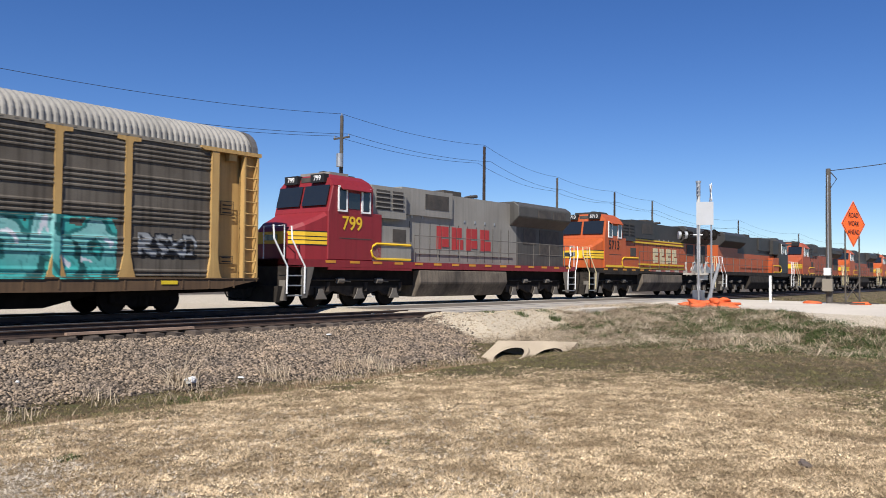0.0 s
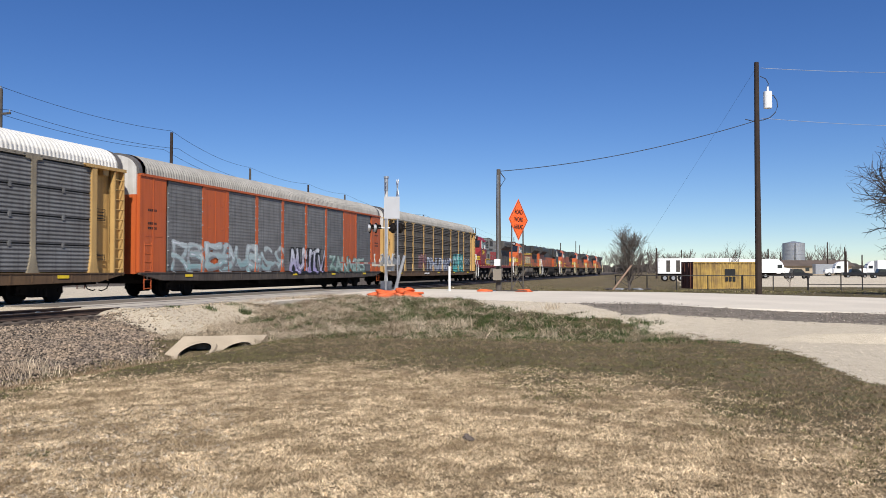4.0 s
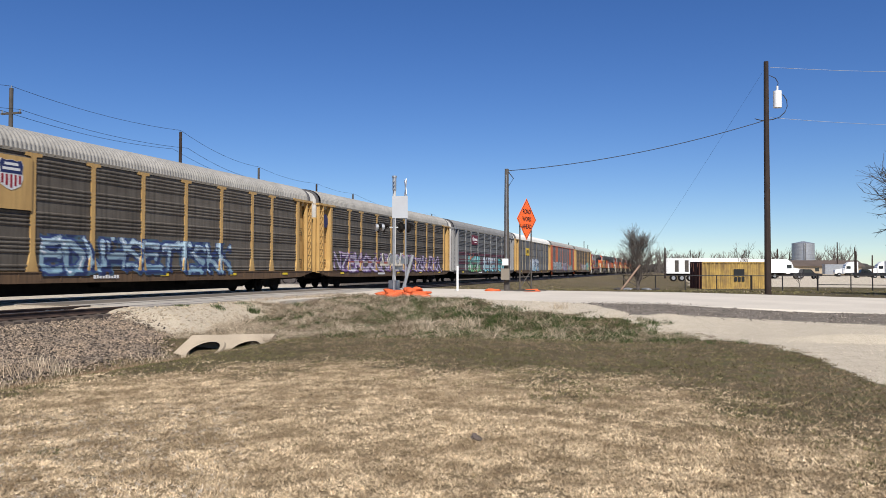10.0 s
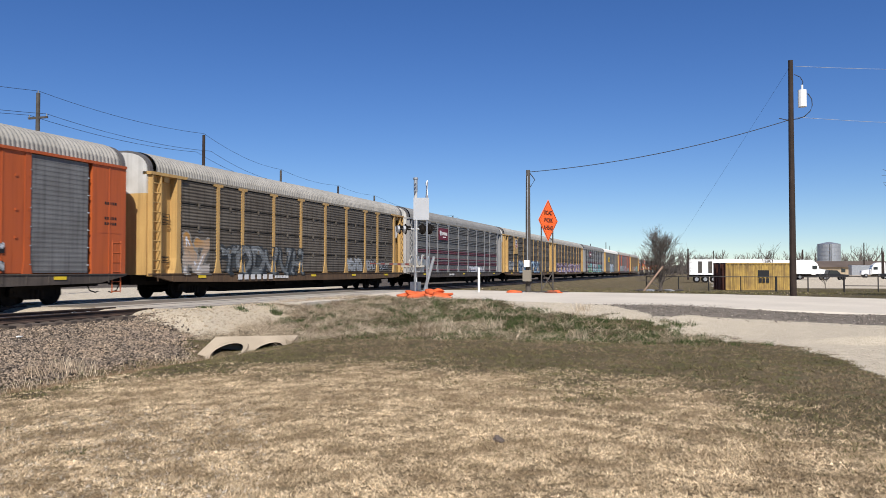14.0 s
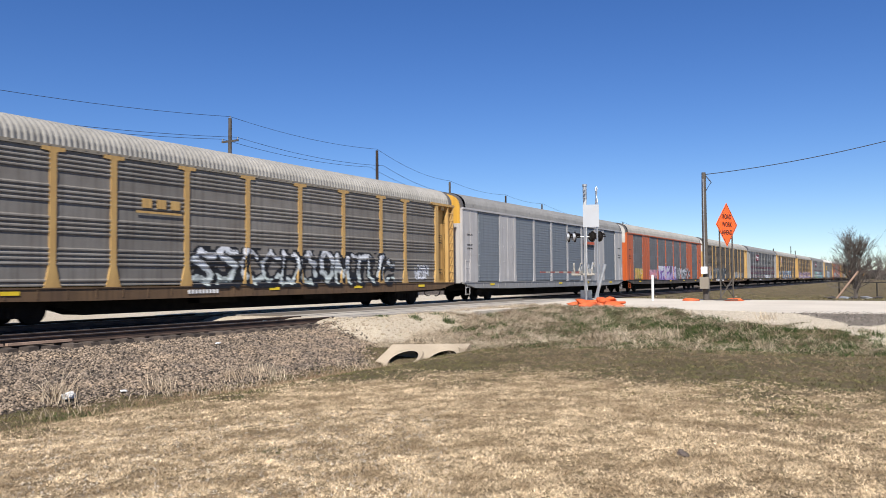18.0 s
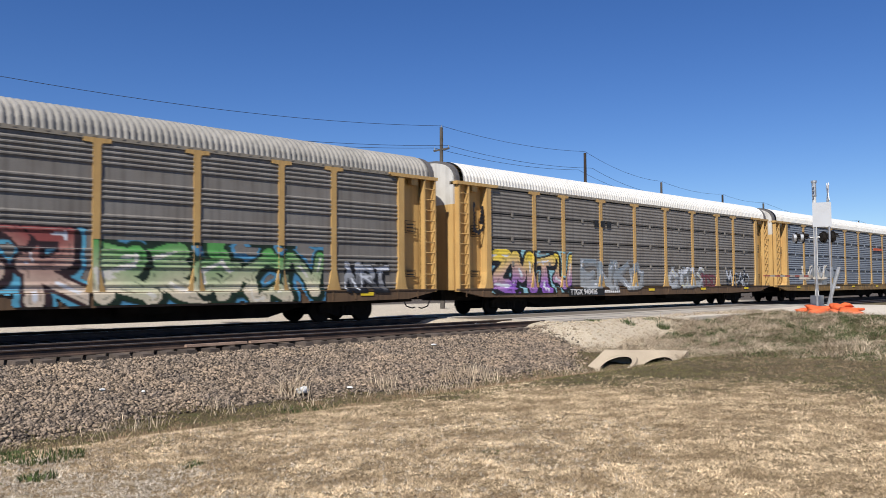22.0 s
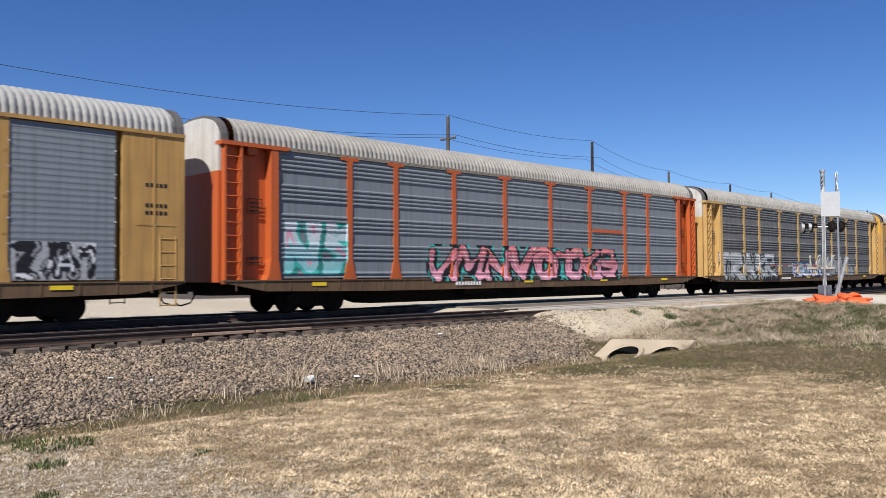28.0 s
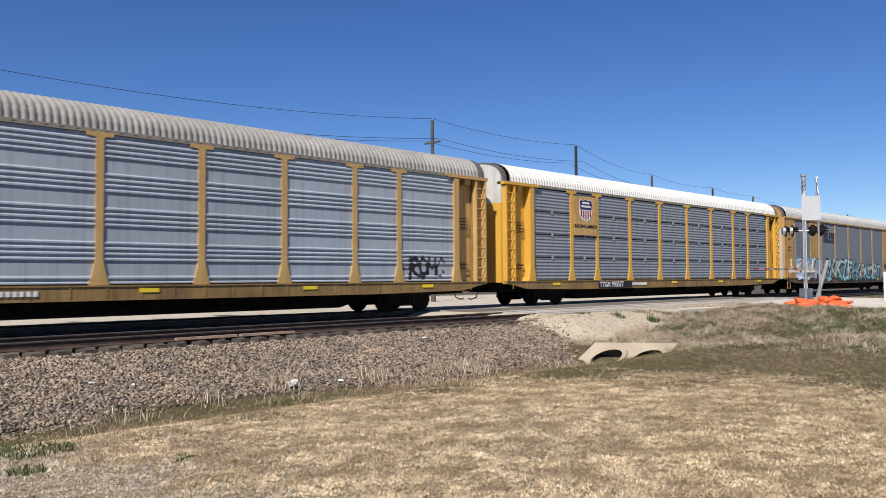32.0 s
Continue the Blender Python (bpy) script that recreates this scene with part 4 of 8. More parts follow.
c = rack("brown weathered autorack wagon with yellow posts and teal graffiti", P_BROWN, F_YELLOW, R_GREY, S_RUST)
graffiti(c, 4.9, 8.7, 1.0, 2.75, ((0.02, 0.16, 0.15), (0.3, 0.62, 0.58), (0.05, 0.42, 0.38), W), 3, 11, 0.17, 0.35, halo=(0.05, 0.42, 0.37), forms="OAO")
graffiti(c, 9.2, 17.0, 1.1, 2.3, ((0.2, 0.2, 0.3), W, GREY, W), 6, 12)
graffiti(c, 17.2, 19.4, 1.3, 2.6, ((0.3, 0.1, 0.1), (0.28, 0.14, 0.13), (0.2, 0.11, 0.1), GREY), 3, 13, 0.08)
graffiti(c, 2.3, 4.3, 1.6, 2.4, (K, GREY, GREY, GREY), 4, 14, 0.1)

c = rack("orange autorack wagon with grey corrugated panels and graffiti", P_GREY, F_ORANGE, R_GREY, S_DARK, style="flush", doors=(5.6, 21.8))
graffiti(c, 9.6, 14.3, 0.95, 2.5, (K, W, (0.35, 0.3, 0.5), W), 5, 21, 0.1, halo=K, style="flush")
graffiti(c, 14.9, 25.3, 1.05, 2.5, (GREY, (0.5, 0.56, 0.56), (0.28, 0.44, 0.44), W), 8, 22, 0.1, style="flush")
graffiti(c, 3.0, 8.9, 1.0, 2.1, ((0.18, 0.27, 0.22), (0.45, 0.55, 0.5), (0.3, 0.42, 0.36), W), 6, 23, 0.1, style="flush")

c = rack("grey autorack wagon with yellow posts and white roof", P_GREY, F_YELLOW, R_WHITE, S_RUST, post_mat=F_GRIME, strips=True)
plate(c, "placard", 18.1, 20.7, 3.1, 4.1, C_YEL, 1.665, "yellow steel placard")
word_bars(c, 18.75, 20.05, 3.4, 3.85, M_INK, 3, 1.68)
for a in (18.45, 20.25):
    plate(c, "bracket_mark", a, a + 0.08, 3.35, 3.9, M_INK, 1.68, "", 0.012)
graffiti(c, 10.6, 17.4, 0.95, 2.75, (NAVY, W, (0.3, 0.5, 0.58), W), 4, 31, 0.16, 0.5, halo=(0.4, 0.5, 0.55), style="strips")

def striped(seed, g):
    c = rack("grey autorack wagon with dark red stripes", P_STRIPED, F_GREY, R_DARK, S_DARK, cap_mat=M_CAP, end_mat=F_WHITE)
    for z in (1.25, 1.73, 1.87, 2.15, 2.63, 2.77):
        for a, b in zip(EDGES, EDGES[1:]):
            bm = bmesh.new()
            prism(bm, [(-1.606 - float(corrugation(z + v)), z + v) for v in (-0.055, -0.03, 0, 0.03, 0.055)] + [(-1.6, z + 0.055), (-1.6, z - 0.055)], "x", -b + 0.13, -a - 0.13)
            part("red_stripe", bm, C_STRIPE, c)
    plate(c, "placard", 18.3, 20.65, 3.72, 4.68, C_MAROON, 1.70, "dark red company placard")
    word_bars(c, 18.5, 19.85, 4.12, 4.36, C_CREAM, 8, 1.712)
    word_bars(c, 18.8, 19.7, 3.92, 4.0, C_CREAM, 7, 1.712)
    poly_plate(c, "round_emblem", [(20.2 + 0.22 * math.sin(k * math.tau / 14), 4.27 + 0.22 * math.cos(k * math.tau / 14)) for k in range(14)], C_CREAM, 1.712)
    return c


C_MAROON = flat("placard_maroon", (0.17, 0.012, 0.03))
C_STRIPE = mat("wagon_stripe_red", (0.17, 0.035, 0.05), 0.6, vary=0.45, scale=1.2, tint=(0.1, 0.045, 0.05), streak=0.4)
c = striped(0, True)
graffiti(c, 16.9, 22.0, 0.9, 2.7, (K, AQUA, (0.2, 0.5, 0.15), W), 4, 41, 0.17, halo=ORG)
graffiti(c, 10.0, 15.8, 0.9, 2.5, (K, W, AQUA, W), 4, 42, 0.2)
graffiti(c, 3.0, 8.6, 0.9, 2.4, (K, TEAL, AQUA, AQUA), 5, 43, 0.16)

c = rack("brown autorack wagon with yellow posts and pink graffiti", P_BROWN, F_YELLOW, R_GREY, S_RUST)
graffiti(c, 2.4, 25.2, 0.95, 2.35, ((0.22, 0.1, 0.28), (0.62, 0.5, 0.58), (0.55, 0.5, 0.58), W), 20, 51, 0.09)
poly_plate(c, "round_emblem", [(26.2 + 0.36 * math.sin(k * math.tau / 18), 4.1 + 0.42 * math.cos(k * math.tau / 18)) for k in range(18)], C_NAVY, 1.53)

c = rack("brown autorack wagon with shield placard and blue graffiti", P_BROWN, F_YELLOW, R_GREY, S_RUST)
shield_board(c, 20.9, 22.7, 3.1, 4.85, F_YELLOW)
graffiti(c, 8.5, 20.5, 0.9, 2.4, (NAVY, (0.45, 0.58, 0.64), (0.2, 0.33, 0.4), W), 11, 61, 0.09, halo=(0.06, 0.11, 0.15))
graffiti(c, 22.9, 25.3, 1.3, 2.3, (GREY, GREY, GREY, W), 4, 62, 0.08)

c = striped(1, False)
graffiti(c, 6.8, 12.0, 1.1, 1.6, (W, W, W, W), 8, 71, 0.1)

c = rack("dark brown autorack wagon with rusty yellow posts", P_BROWN, F_YELLOW, R_GREY, S_RUST, strips=True)
poly_plate(c, "round_emblem", [(1.1 + 0.36 * math.sin(k * math.tau / 18), 3.9 + 0.42 * math.cos(k * math.tau / 18)) for k in range(18)], C_CREAM, 1.53)
graffiti(c, 7.0, 9.4, 1.15, 2.0, (GREY, GREY, GREY, W), 5, 81, 0.08, style="strips")
graffiti(c, 4.9, 6.6, 1.2, 1.9, (GREY, (0.3, 0.24, 0.24), GREY, GREY), 4, 82, 0.05, style="strips")
graffiti(c, 2.6, 4.4, 1.2, 1.8, (K, GREY, GREY, W), 5, 83, 0.06, style="strips")
graffiti(c, 14.8, 22.6, 0.95, 2.4, ((0.03, 0.033, 0.033), (0.2, 0.21, 0.21), (0.13, 0.14, 0.14), GREY), 6, 84, 0.12, 0.3, halo=(0.05, 0.055, 0.055), style="strips")
graffiti(c, 23.4, 25.4, 1.0, 2.9, ((0.3, 0.28, 0.25), (0.5, 0.25, 0.06), (0.5, 0.45, 0.4), W), 2, 85, 0.14, 0.5, style="strips")
for a in (18.2, 18.75, 19.3, 19.85, 20.4, 20.95):
    plate(c, "car_number", a, a + 0.36, 0.76, 1.0, C_CREAM, 1.735, "", 0.01)

c = rack("orange autorack wagon with grey panels and purple graffiti", P_GREY, F_ORANGE, R_GREY, S_DARK, style="flush", doors=(5.6, 21.8), cap_mat=M_CAP)
graffiti(c, 11.2, 17.9, 1.0, 2.4, (PURP, W, (0.5, 0.45, 0.65), W), 5, 91, 0.18, style="flush", halo=NAVY)
graffiti(c, 5.5, 10.6, 1.0, 2.3, (K, W, GREY, W), 6, 92, 0.1, style="flush")
graffiti(c, 18.2, 21.0, 1.1, 2.0, (PINK, PINK, ORG, W), 4, 93, 0.1, style="flush")
graffiti(c, 22.9, 25.2, 1.1, 2.1, (YEL, (0.6, 0.45, 0.2), ORG, W), 4, 94, 0.1, style="flush")

c = rack("silver autorack wagon with pale doors and posts", P_SILVER, F_WHITE, R_DARK, F_GREY, style="flush", doors=(5.6, 21.8), cap_mat=F_BRIGHT)
poly_plate(c, "wordmark", [(6.9, 3.95), (9.1, 3.95), (9.2, 3.75), (6.9, 3.75)], flat("faded_orange", (0.6, 0.12, 0.05)), 1.70)
poly_plate(c, "wordmark", [(6.9, 3.7), (9.2, 3.7), (9.3, 3.62), (6.9, 3.62)], M_INK, 1.70)

c = rack("brown autorack wagon with yellow posts and black-white graffiti", P_TAUPE, F_YELLOW, R_GREY, S_RUST)
word_bars(c, 18.2, 19.9, 3.55, 3.85, F_YELLOW, 3, 1.665)
poly_plate(c, "wordmark", [(18.2, 3.45), (20.0, 3.45), (20.0, 3.38), (18.2, 3.38)], F_YELLOW, 1.665)
graffiti(c, 5.5, 17.8, 0.95, 2.45, (K, W, (0.5, 0.56, 0.52), W), 11, 101, 0.08, halo=K)
graffiti(c, 2.4, 3.8, 1.2, 2.0, (W, K, K, W), 3, 102, 0.08)

c = rack("blue-grey autorack wagon with yellow posts and white roof", P_BLUE, F_YELLOW, R_WHITE, S_DULL, strips=True)
poly_plate(c, "wordmark", [(6.9, 3.9), (8.9, 3.9), (9.1, 3.72), (6.9, 3.72)], flat("faded_orange", (0.65, 0.12, 0.04)), 1.70)
plate(c, "wordmark", 6.8, 9.0, 3.55, 3.7, flat("dark_patch", (0.09, 0.09, 0.095)), 1.645, "", 0.01)

c = rack("grey autorack wagon with yellow posts, white roof and yellow-purple graffiti", P_TAUPE, F_YELLOW, R_WHITE, S_RUST, strips=True)
graffiti(c, 20.2, 25.6, 0.85, 2.65, (K, YEL, PURP, W), 4, 121, 0.14, halo=(0.3, 0.55, 0.6), style="strips")
graffiti(c, 14.3, 19.6, 0.9, 2.35, (GREY, (0.2, 0.24, 0.27), GREY, W), 4, 122, 0.1, style="strips")
graffiti(c, 8.2, 12.0, 0.95, 2.1, (GREY, W, GREY, (0.6, 0.55, 0.2)), 4, 123, 0.1, style="strips")
graffiti(c, 2.6, 5.6, 1.0, 2.0, (K, W, GREY, W), 4, 124, 0.08, style="strips")
graffiti(c, 6.8, 8.6, 1.0, 1.8, ((0.16, 0.03, 0.04), (0.2, 0.05, 0.06), (0.16, 0.04, 0.05), GREY), 4, 126, 0.06, style="strips")
graffiti(c, 25.9, 26.5, 2.9, 4.6, (K, K, K, K), 1, 125, 0.05)
word_bars(c, 17.1, 18.6, 3.8, 4.1, M_INK, 3, 1.66)
plate(c, "number_patch", 17.9, 20.6, 0.7, 1.0, M_INK, 1.74, "", 0.012)
writing("TTGX 940416", 0.34, pose(-20.5, -1.746, 0.85, 90, 0, 0), c, C_CREAM, "car_number", "LEFT")

c = rack("brown autorack wagon with yellow placard and many-coloured graffiti", P_TAUPE, F_YELLOW, R_GREY, S_RUST)
plate(c, "placard", 20.85, 22.75, 3.15, 4.85, C_YEL, 1.70, "yellow company placard")
word_bars(c, 21.05, 22.5, 3.95, 4.5, M_INK, 3, 1.712)
poly_plate(c, "wordmark", [(21.05, 3.8), (22.5, 3.8), (22.5, 3.72), (21.05, 3.72)], M_INK, 1.712)
graffiti(c, 12.4, 22.7, 0.72, 2.75, ((0.04, 0.015, 0.015), (0.3, 0.07, 0.06), (0.68, 0.55, 0.42), W), 6, 131, 0.15, 0.8, halo=(0.1, 0.36, 0.5))
graffiti(c, 5.0, 12.3, 0.72, 2.45, ((0.01, 0.03, 0.01), (0.1, 0.34, 0.08), (0.68, 0.58, 0.42), (0.75, 0.7, 0.6)), 5, 132, 0.16, 0.8, halo=(0.08, 0.26, 0.42))
graffiti(c, 2.2, 4.2, 0.95, 2.0, (K, W, K, W), 3, 133, 0.14)
graffiti(c, 23.0, 25.2, 1.1, 2.0, (K, GREY, GREY, W), 3, 134, 0.08)

c = rack("blue-grey autorack wagon with red octagon emblems and black-white graffiti", P_SILVER, F_TAN, R_SHINY, S_RUST, style="flush", doors=(5.6, 21.8), cap_mat=F_BRIGHT)
octagon_board(c, 5.6, 3.95, 0.88)
octagon_board(c, 21.8, 3.95, 0.88)
graffiti(c, 2.0, 9.9, 0.75, 2.5, ((0.04, 0.04, 0.1), W, (0.36, 0.35, 0.5), W), 8, 141, 0.1, 0.8, halo=(0.16, 0.13, 0.22), style="flush")
graffiti(c, 17.2, 26.6, 0.7, 2.9, (K, W, (0.3, 0.31, 0.31), W), 5, 142, 0.09, 1.1, halo=(0.42, 0.44, 0.43), style="flush")
graffiti(c, 9.6, 17.4, 0.75, 2.55, ((0.02, 0.008, 0.014), W, (0.5, 0.47, 0.52), W), 5, 143, 0.15, 0.6, halo=K, style="flush")

c = rack("grey autorack wagon with yellow posts and faded graffiti", P_GREY, F_YELLOW, R_GREY, S_RUST)
graffiti(c, 18.6, 26.0, 0.8, 2.4, ((0.05, 0.05, 0.05), (0.5, 0.51, 0.5), (0.42, 0.44, 0.42), W), 5, 151, 0.15, 0.5, halo=(0.36, 0.38, 0.36))
graffiti(c, 9.9, 16.2, 0.95, 1.95, (NAVY, SKY, W, ORG), 6, 152, 0.14, halo=W)
graffiti(c, 4.9, 9.2, 1.0, 1.9, (GREY, GREY, P_BROWN and (0.2, 0.19, 0.18), GREY), 6, 153, 0.08)
word_bars(c, 18.2, 20.6, 0.76, 0.98, M_INK, 9, 1.742, "car_number")

c = rack("bright orange autorack wagon with silver panels and red graffiti", P_SILVER, F_ORANGE, R_GREY, S_RUST, cap_mat=M_CAP)
graffiti(c, 7.2, 19.4, 0.95, 2.35, (K, (0.75, 0.2, 0.2), PINK, (0.8, 0.5, 0.5)), 8, 161, 0.15, halo=TEAL)
graffiti(c, 22.9, 25.3, 1.2, 2.9, (TEAL, W, AQUA, PINK), 2, 162, 0.2)
plate(c, "side_bar", 6.9, 9.2, 3.05, 3.2, F_ORANGE, 1.66, "", 0.02)

c = rack("tan autorack wagon with grey panels and teal graffiti", P_SILVER, F_TAN, R_SHINY, S_RUST, style="flush", doors=(5.6, 21.8), cap_mat=F_TAN, end_mat=F_WHITE)
graffiti(c, 13.2, 20.3, 0.8, 2.5, (K, (0.5, 0.62, 0.62), (0.1, 0.36, 0.38), W), 6, 171, 0.1, 0.9, halo=(0.12, 0.2, 0.22), style="flush")
graffiti(c, 7.4, 13.4, 0.8, 2.2, (K, (0.6, 0.66, 0.66), (0.07, 0.34, 0.4), W), 7, 175, 0.09, 0.9, halo=(0.05, 0.2, 0.25), style="flush")
graffiti(c, 20.9, 25.6, 0.9, 2.5, (K, (0.12, 0.36, 0.62), (0.66, 0.7, 0.8), W), 4, 172, 0.15, 0.25, halo=(0.5, 0.2, 0.16), style="flush", forms="BUER")
graffiti(c, 2.4, 4.4, 1.1, 2.1, (W, K, K, W), 4, 173, 0.2, style="flush")
graffiti(c, 4.8, 6.5, 1.75, 2.25, (K, K, K, K), 4, 174, 0.05, style="flush")
for k in range(5):
    v = 3.9 + 0.115 * k
    poly_plate(c, "emblem_stripe", [(20.45 - 0.05 * k, v), (20.4 - 0.05 * k, v + 0.07), (19.45, v + 0.07), (19.62 - 0.02 * k, v)], M_INK, 1.655)
for a, b in ((19.3, 19.05), (18.98, 18.7), (18.62, 18.2)):
    poly_plate(c, "emblem_block", [(a, 3.98), (b + 0.04, 3.98), (b, 4.36), (a - 0.06, 4.36)], M_INK, 1.655)
word_bars(c, 18.25, 20.45, 3.68, 3.8, M_INK, 15, 1.655)

c = rack("bright yellow autorack wagon with shield placard and white roof", P_BLUE, F_BRIGHT, R_WHITE, S_DULL, cap_mat=M_CAP, strips=True)
shield_board(c, 20.9, 22.7, 3.1, 4.85, F_YELLOW)
writing("BUILDING AMERICA", 0.2, pose(-21.8, -1.712, 3.5, 90, 0, 0), c, M_INK, "slogan")
plate(c, "number_patch", 18.0, 20.9, 0.7, 1.0, M_INK, 1.74, "", 0.012)
writing("TTGX 993577", 0.34, pose(-20.8, -1.746, 0.85, 90, 0, 0), c, C_CREAM, "car_number", "LEFT")

c = rack("pale blue-grey autorack wagon with yellow posts and black tag", P_PALE, F_YELLOW, R_GREY, S_DULL)
graffiti(c, 2.3, 4.5, 1.1, 2.1, (K, K, K, K), 5, 191, 0.02, wild=0.6)

# ---- locomotives ----
L_RED = mat("loco_red", (0.235, 0.018, 0.025), 0.5, vary=0.25, scale=0.9, tint=(0.2, 0.02, 0.02), streak=0.25)
L_SILVER = mat("loco_silver_grey", (0.31, 0.29, 0.255), 0.55, 0.1, vary=0.45, scale=0.6, tint=(0.2, 0.185, 0.16), streak=0.22)
L_ORANGE = mat("loco_orange", (0.42, 0.09, 0.018), 0.5, vary=0.45, scale=0.9, tint=(0.45, 0.09, 0.03), streak=0.3)
L_FADED = mat("loco_faded_orange", (0.38, 0.08, 0.03), 0.55, vary=0.5, scale=0.9, tint=(0.35, 0.08, 0.035), streak=0.35)
L_DARK = mat("loco_dark_green", (0.03, 0.033, 0.03), 0.55, vary=0.4, scale=0.9, tint=(0.06, 0.05, 0.045), streak=0.3)
L_YEL = mat("loco_yellow", (0.8, 0.5, 0.03), 0.5, vary=0.2, scale=1.2)
L_RAIL = mat("grimy_handrail", (0.16, 0.145, 0.125), 0.7, vary=0.4, scale=3)
L_CREAM = mat("loco_cream_rail", (0.7, 0.6, 0.36), 0.5, vary=0.25, scale=3)
L_AMBER = mat("amber_reflector", (0.62, 0.27, 0.03), 0.5, vary=0.2, scale=3)
L_TANK = mat("loco_dusty_tank", (0.26, 0.21, 0.155), 0.8, vary=0.6, scale=0.9, tint=(0.05, 0.04, 0.032), streak=0.4)
M_TANK2 = mat("dusty_step_plate", (0.17, 0.15, 0.125), 0.75, vary=0.4, scale=1.5, tint=(0.08, 0.07, 0.06))
LOCO_L = 21.9
M_GEAR = mat("oily_running_gear", (0.016, 0.014, 0.012), 0.85, vary=0.6, scale=2.5, tint=(0.05, 0.04, 0.032), spec=0.2)


def locomotive(label, cab_mat, low_mat, high_mat, frame_mat, tank_mat, number, ink, split=3.4, forward=False, rear_mat=None, bands=False):
    """A six-axle road diesel; u runs from its cab end. The cab end faces back (-x) unless forward."""
    loco = thing("diesel_locomotive", label, "locomotive", group="train of locomotives")
    m = pose(-LOCO_L, 0, 0) if not forward else pose(0, 0, 0, 0, 0, 180)
    tall = m @ Matrix.Diagonal((1, 1, 1.045, 1))

    def put(name, bm, material, lab=""):
        ob = part(name, bm, material, loco, lab)
        ob.matrix_basis = tall
        return ob

    def boxes(name, items, material, bev=0.0, lab=""):
        bm = bmesh.new()
        for it in items:
            box(bm, *it)
        if bev:
            bevelled(bm, bev)
        return put(name, bm, material, lab)

    boxes("walkway_frame", [(0.75, LOCO_L - 0.75, -1.5, 1.5, 1.4, 1.66)], frame_mat, 0.03)
    boxes("frame_underside", [(1.0, LOCO_L - 1.0, -1.15, 1.15, 0.75, 1.4)], M_BLACK)
    flank = lambda u: float(np.interp(u, [1.35, 1.85, 2.9], [0.86, 1.22, 1.47]))
    bm = bmesh.new()
    rings = []
    for u, top in ((1.35, 2.62), (1.42, 2.74), (1.85, 2.93), (2.3, 3.12), (2.95, 3.42)):
        w = flank(u)
        rings.append([bm.verts.new(p) for p in ((u, -w, 1.66), (u, w, 1.66), (u, w, top - 0.12), (u, w - 0.14, top), (u, -w + 0.14, top), (u, -w, top - 0.12))])
    for ra, rb in zip(rings, rings[1:]):
        for k in range(6):
            bm.faces.new((ra[k], ra[(k + 1) % 6], rb[(k + 1) % 6], rb[k]))
    bm.faces.new(rings[0][::-1])
    bm.faces.new(rings[-1])
    bmesh.ops.recalc_face_normals(bm, faces=bm.faces[:])
    put("nose", bm, cab_mat)
    bm = bmesh.new()
    prism(bm, [(2.72, 1.66), (5.1, 1.66), (5.1, 4.28), (2.955, 4.28), (2.72, 3.35)], "y", -1.48, 1.48)
    put("cab", bevelled(bm, 0.03), cab_mat)
    bm = bmesh.new()
    rings = [[bm.verts.new(p) for p in ((a, -w, z), (b, -w, z), (b, w, z), (a, w, z))] for a, b, w, z in ((2.955, 5.1, 1.48, 4.28), (3.03, 5.1, 1.22, 4.55), (3.3, 4.95, 0.95, 4.72))]
    for ra, rb in zip(rings, rings[1:]):
        for k in range(4):
            bm.faces.new((ra[k], ra[(k + 1) % 4], rb[(k + 1) % 4], rb[k]))
    bm.faces.new(rings[0][::-1])
    bm.faces.new(rings[-1])
    put("cab_roof", bm, cab_mat)
    boxes("headlight", [(1.32, 1.37, -0.34, 0.34, 2.3, 2.5)], M_GLASS)
    boxes("roof_headlight", [(2.98, 3.08, -0.28, 0.28, 4.45, 4.62)], M_SOOT)
    for a, b, c in ((3.6, -0.35, 0.16), (4.3, 0.3, 0.12), (4.75, -0.5, 0.09)):
        boxes("roof_aerial", [(a - 0.18, a + 0.18, b - 0.12, b + 0.12, 4.66, 4.72 + c)], M_SOOT, 0.02)
    boxes("cab_skirt", [(2.75, 7.4, -1.5, -1.42, 1.32, 1.41), (2.75, 7.4, 1.42, 1.5, 1.32, 1.41)], frame_mat)
    boxes("cab_groove", [(3.3, 5.0, -1.488, -1.478, 2.42, 2.45), (3.3, 5.0, 1.478, 1.488, 2.42, 2.45)], M_SOOT)
    for s in (-1, 1):
        for it in ((3.25, 3.6, s * 1.5 - 0.015, s * 1.5 + 0.015, 3.45, 4.2), (3.75, 4.35, s * 1.48 - 0.015, s * 1.48 + 0.015, 3.5, 4.06), (4.5, 4.85, s * 1.5 - 0.015, s * 1.5 + 0.015, 3.45, 4.2)):
            boxes("side_window", [it], M_GLASS)
        for it in ((3.19, 3.25, s * 1.49 - 0.03, s * 1.49 + 0.03, 3.4, 4.25), (3.6, 3.68, s * 1.49 - 0.03, s * 1.49 + 0.03, 3.4, 4.25), (4.42, 4.5, s * 1.49 - 0.03, s * 1.49 + 0.03, 3.4, 4.25), (4.85, 4.92, s * 1.49 - 0.03, s * 1.49 + 0.03, 3.4, 4.25)):
            boxes("window_frame", [it], M_WHITE)
        for a, b in ((3.19, 3.68), (4.42, 4.92)):
            boxes("window_frame", [(a, b, s * 1.49 - 0.03, s * 1.49 + 0.03, 3.37, 3.43), (a, b, s * 1.49 - 0.03, s * 1.49 + 0.03, 4.22, 4.28)], M_WHITE)
        bm = bmesh.new()
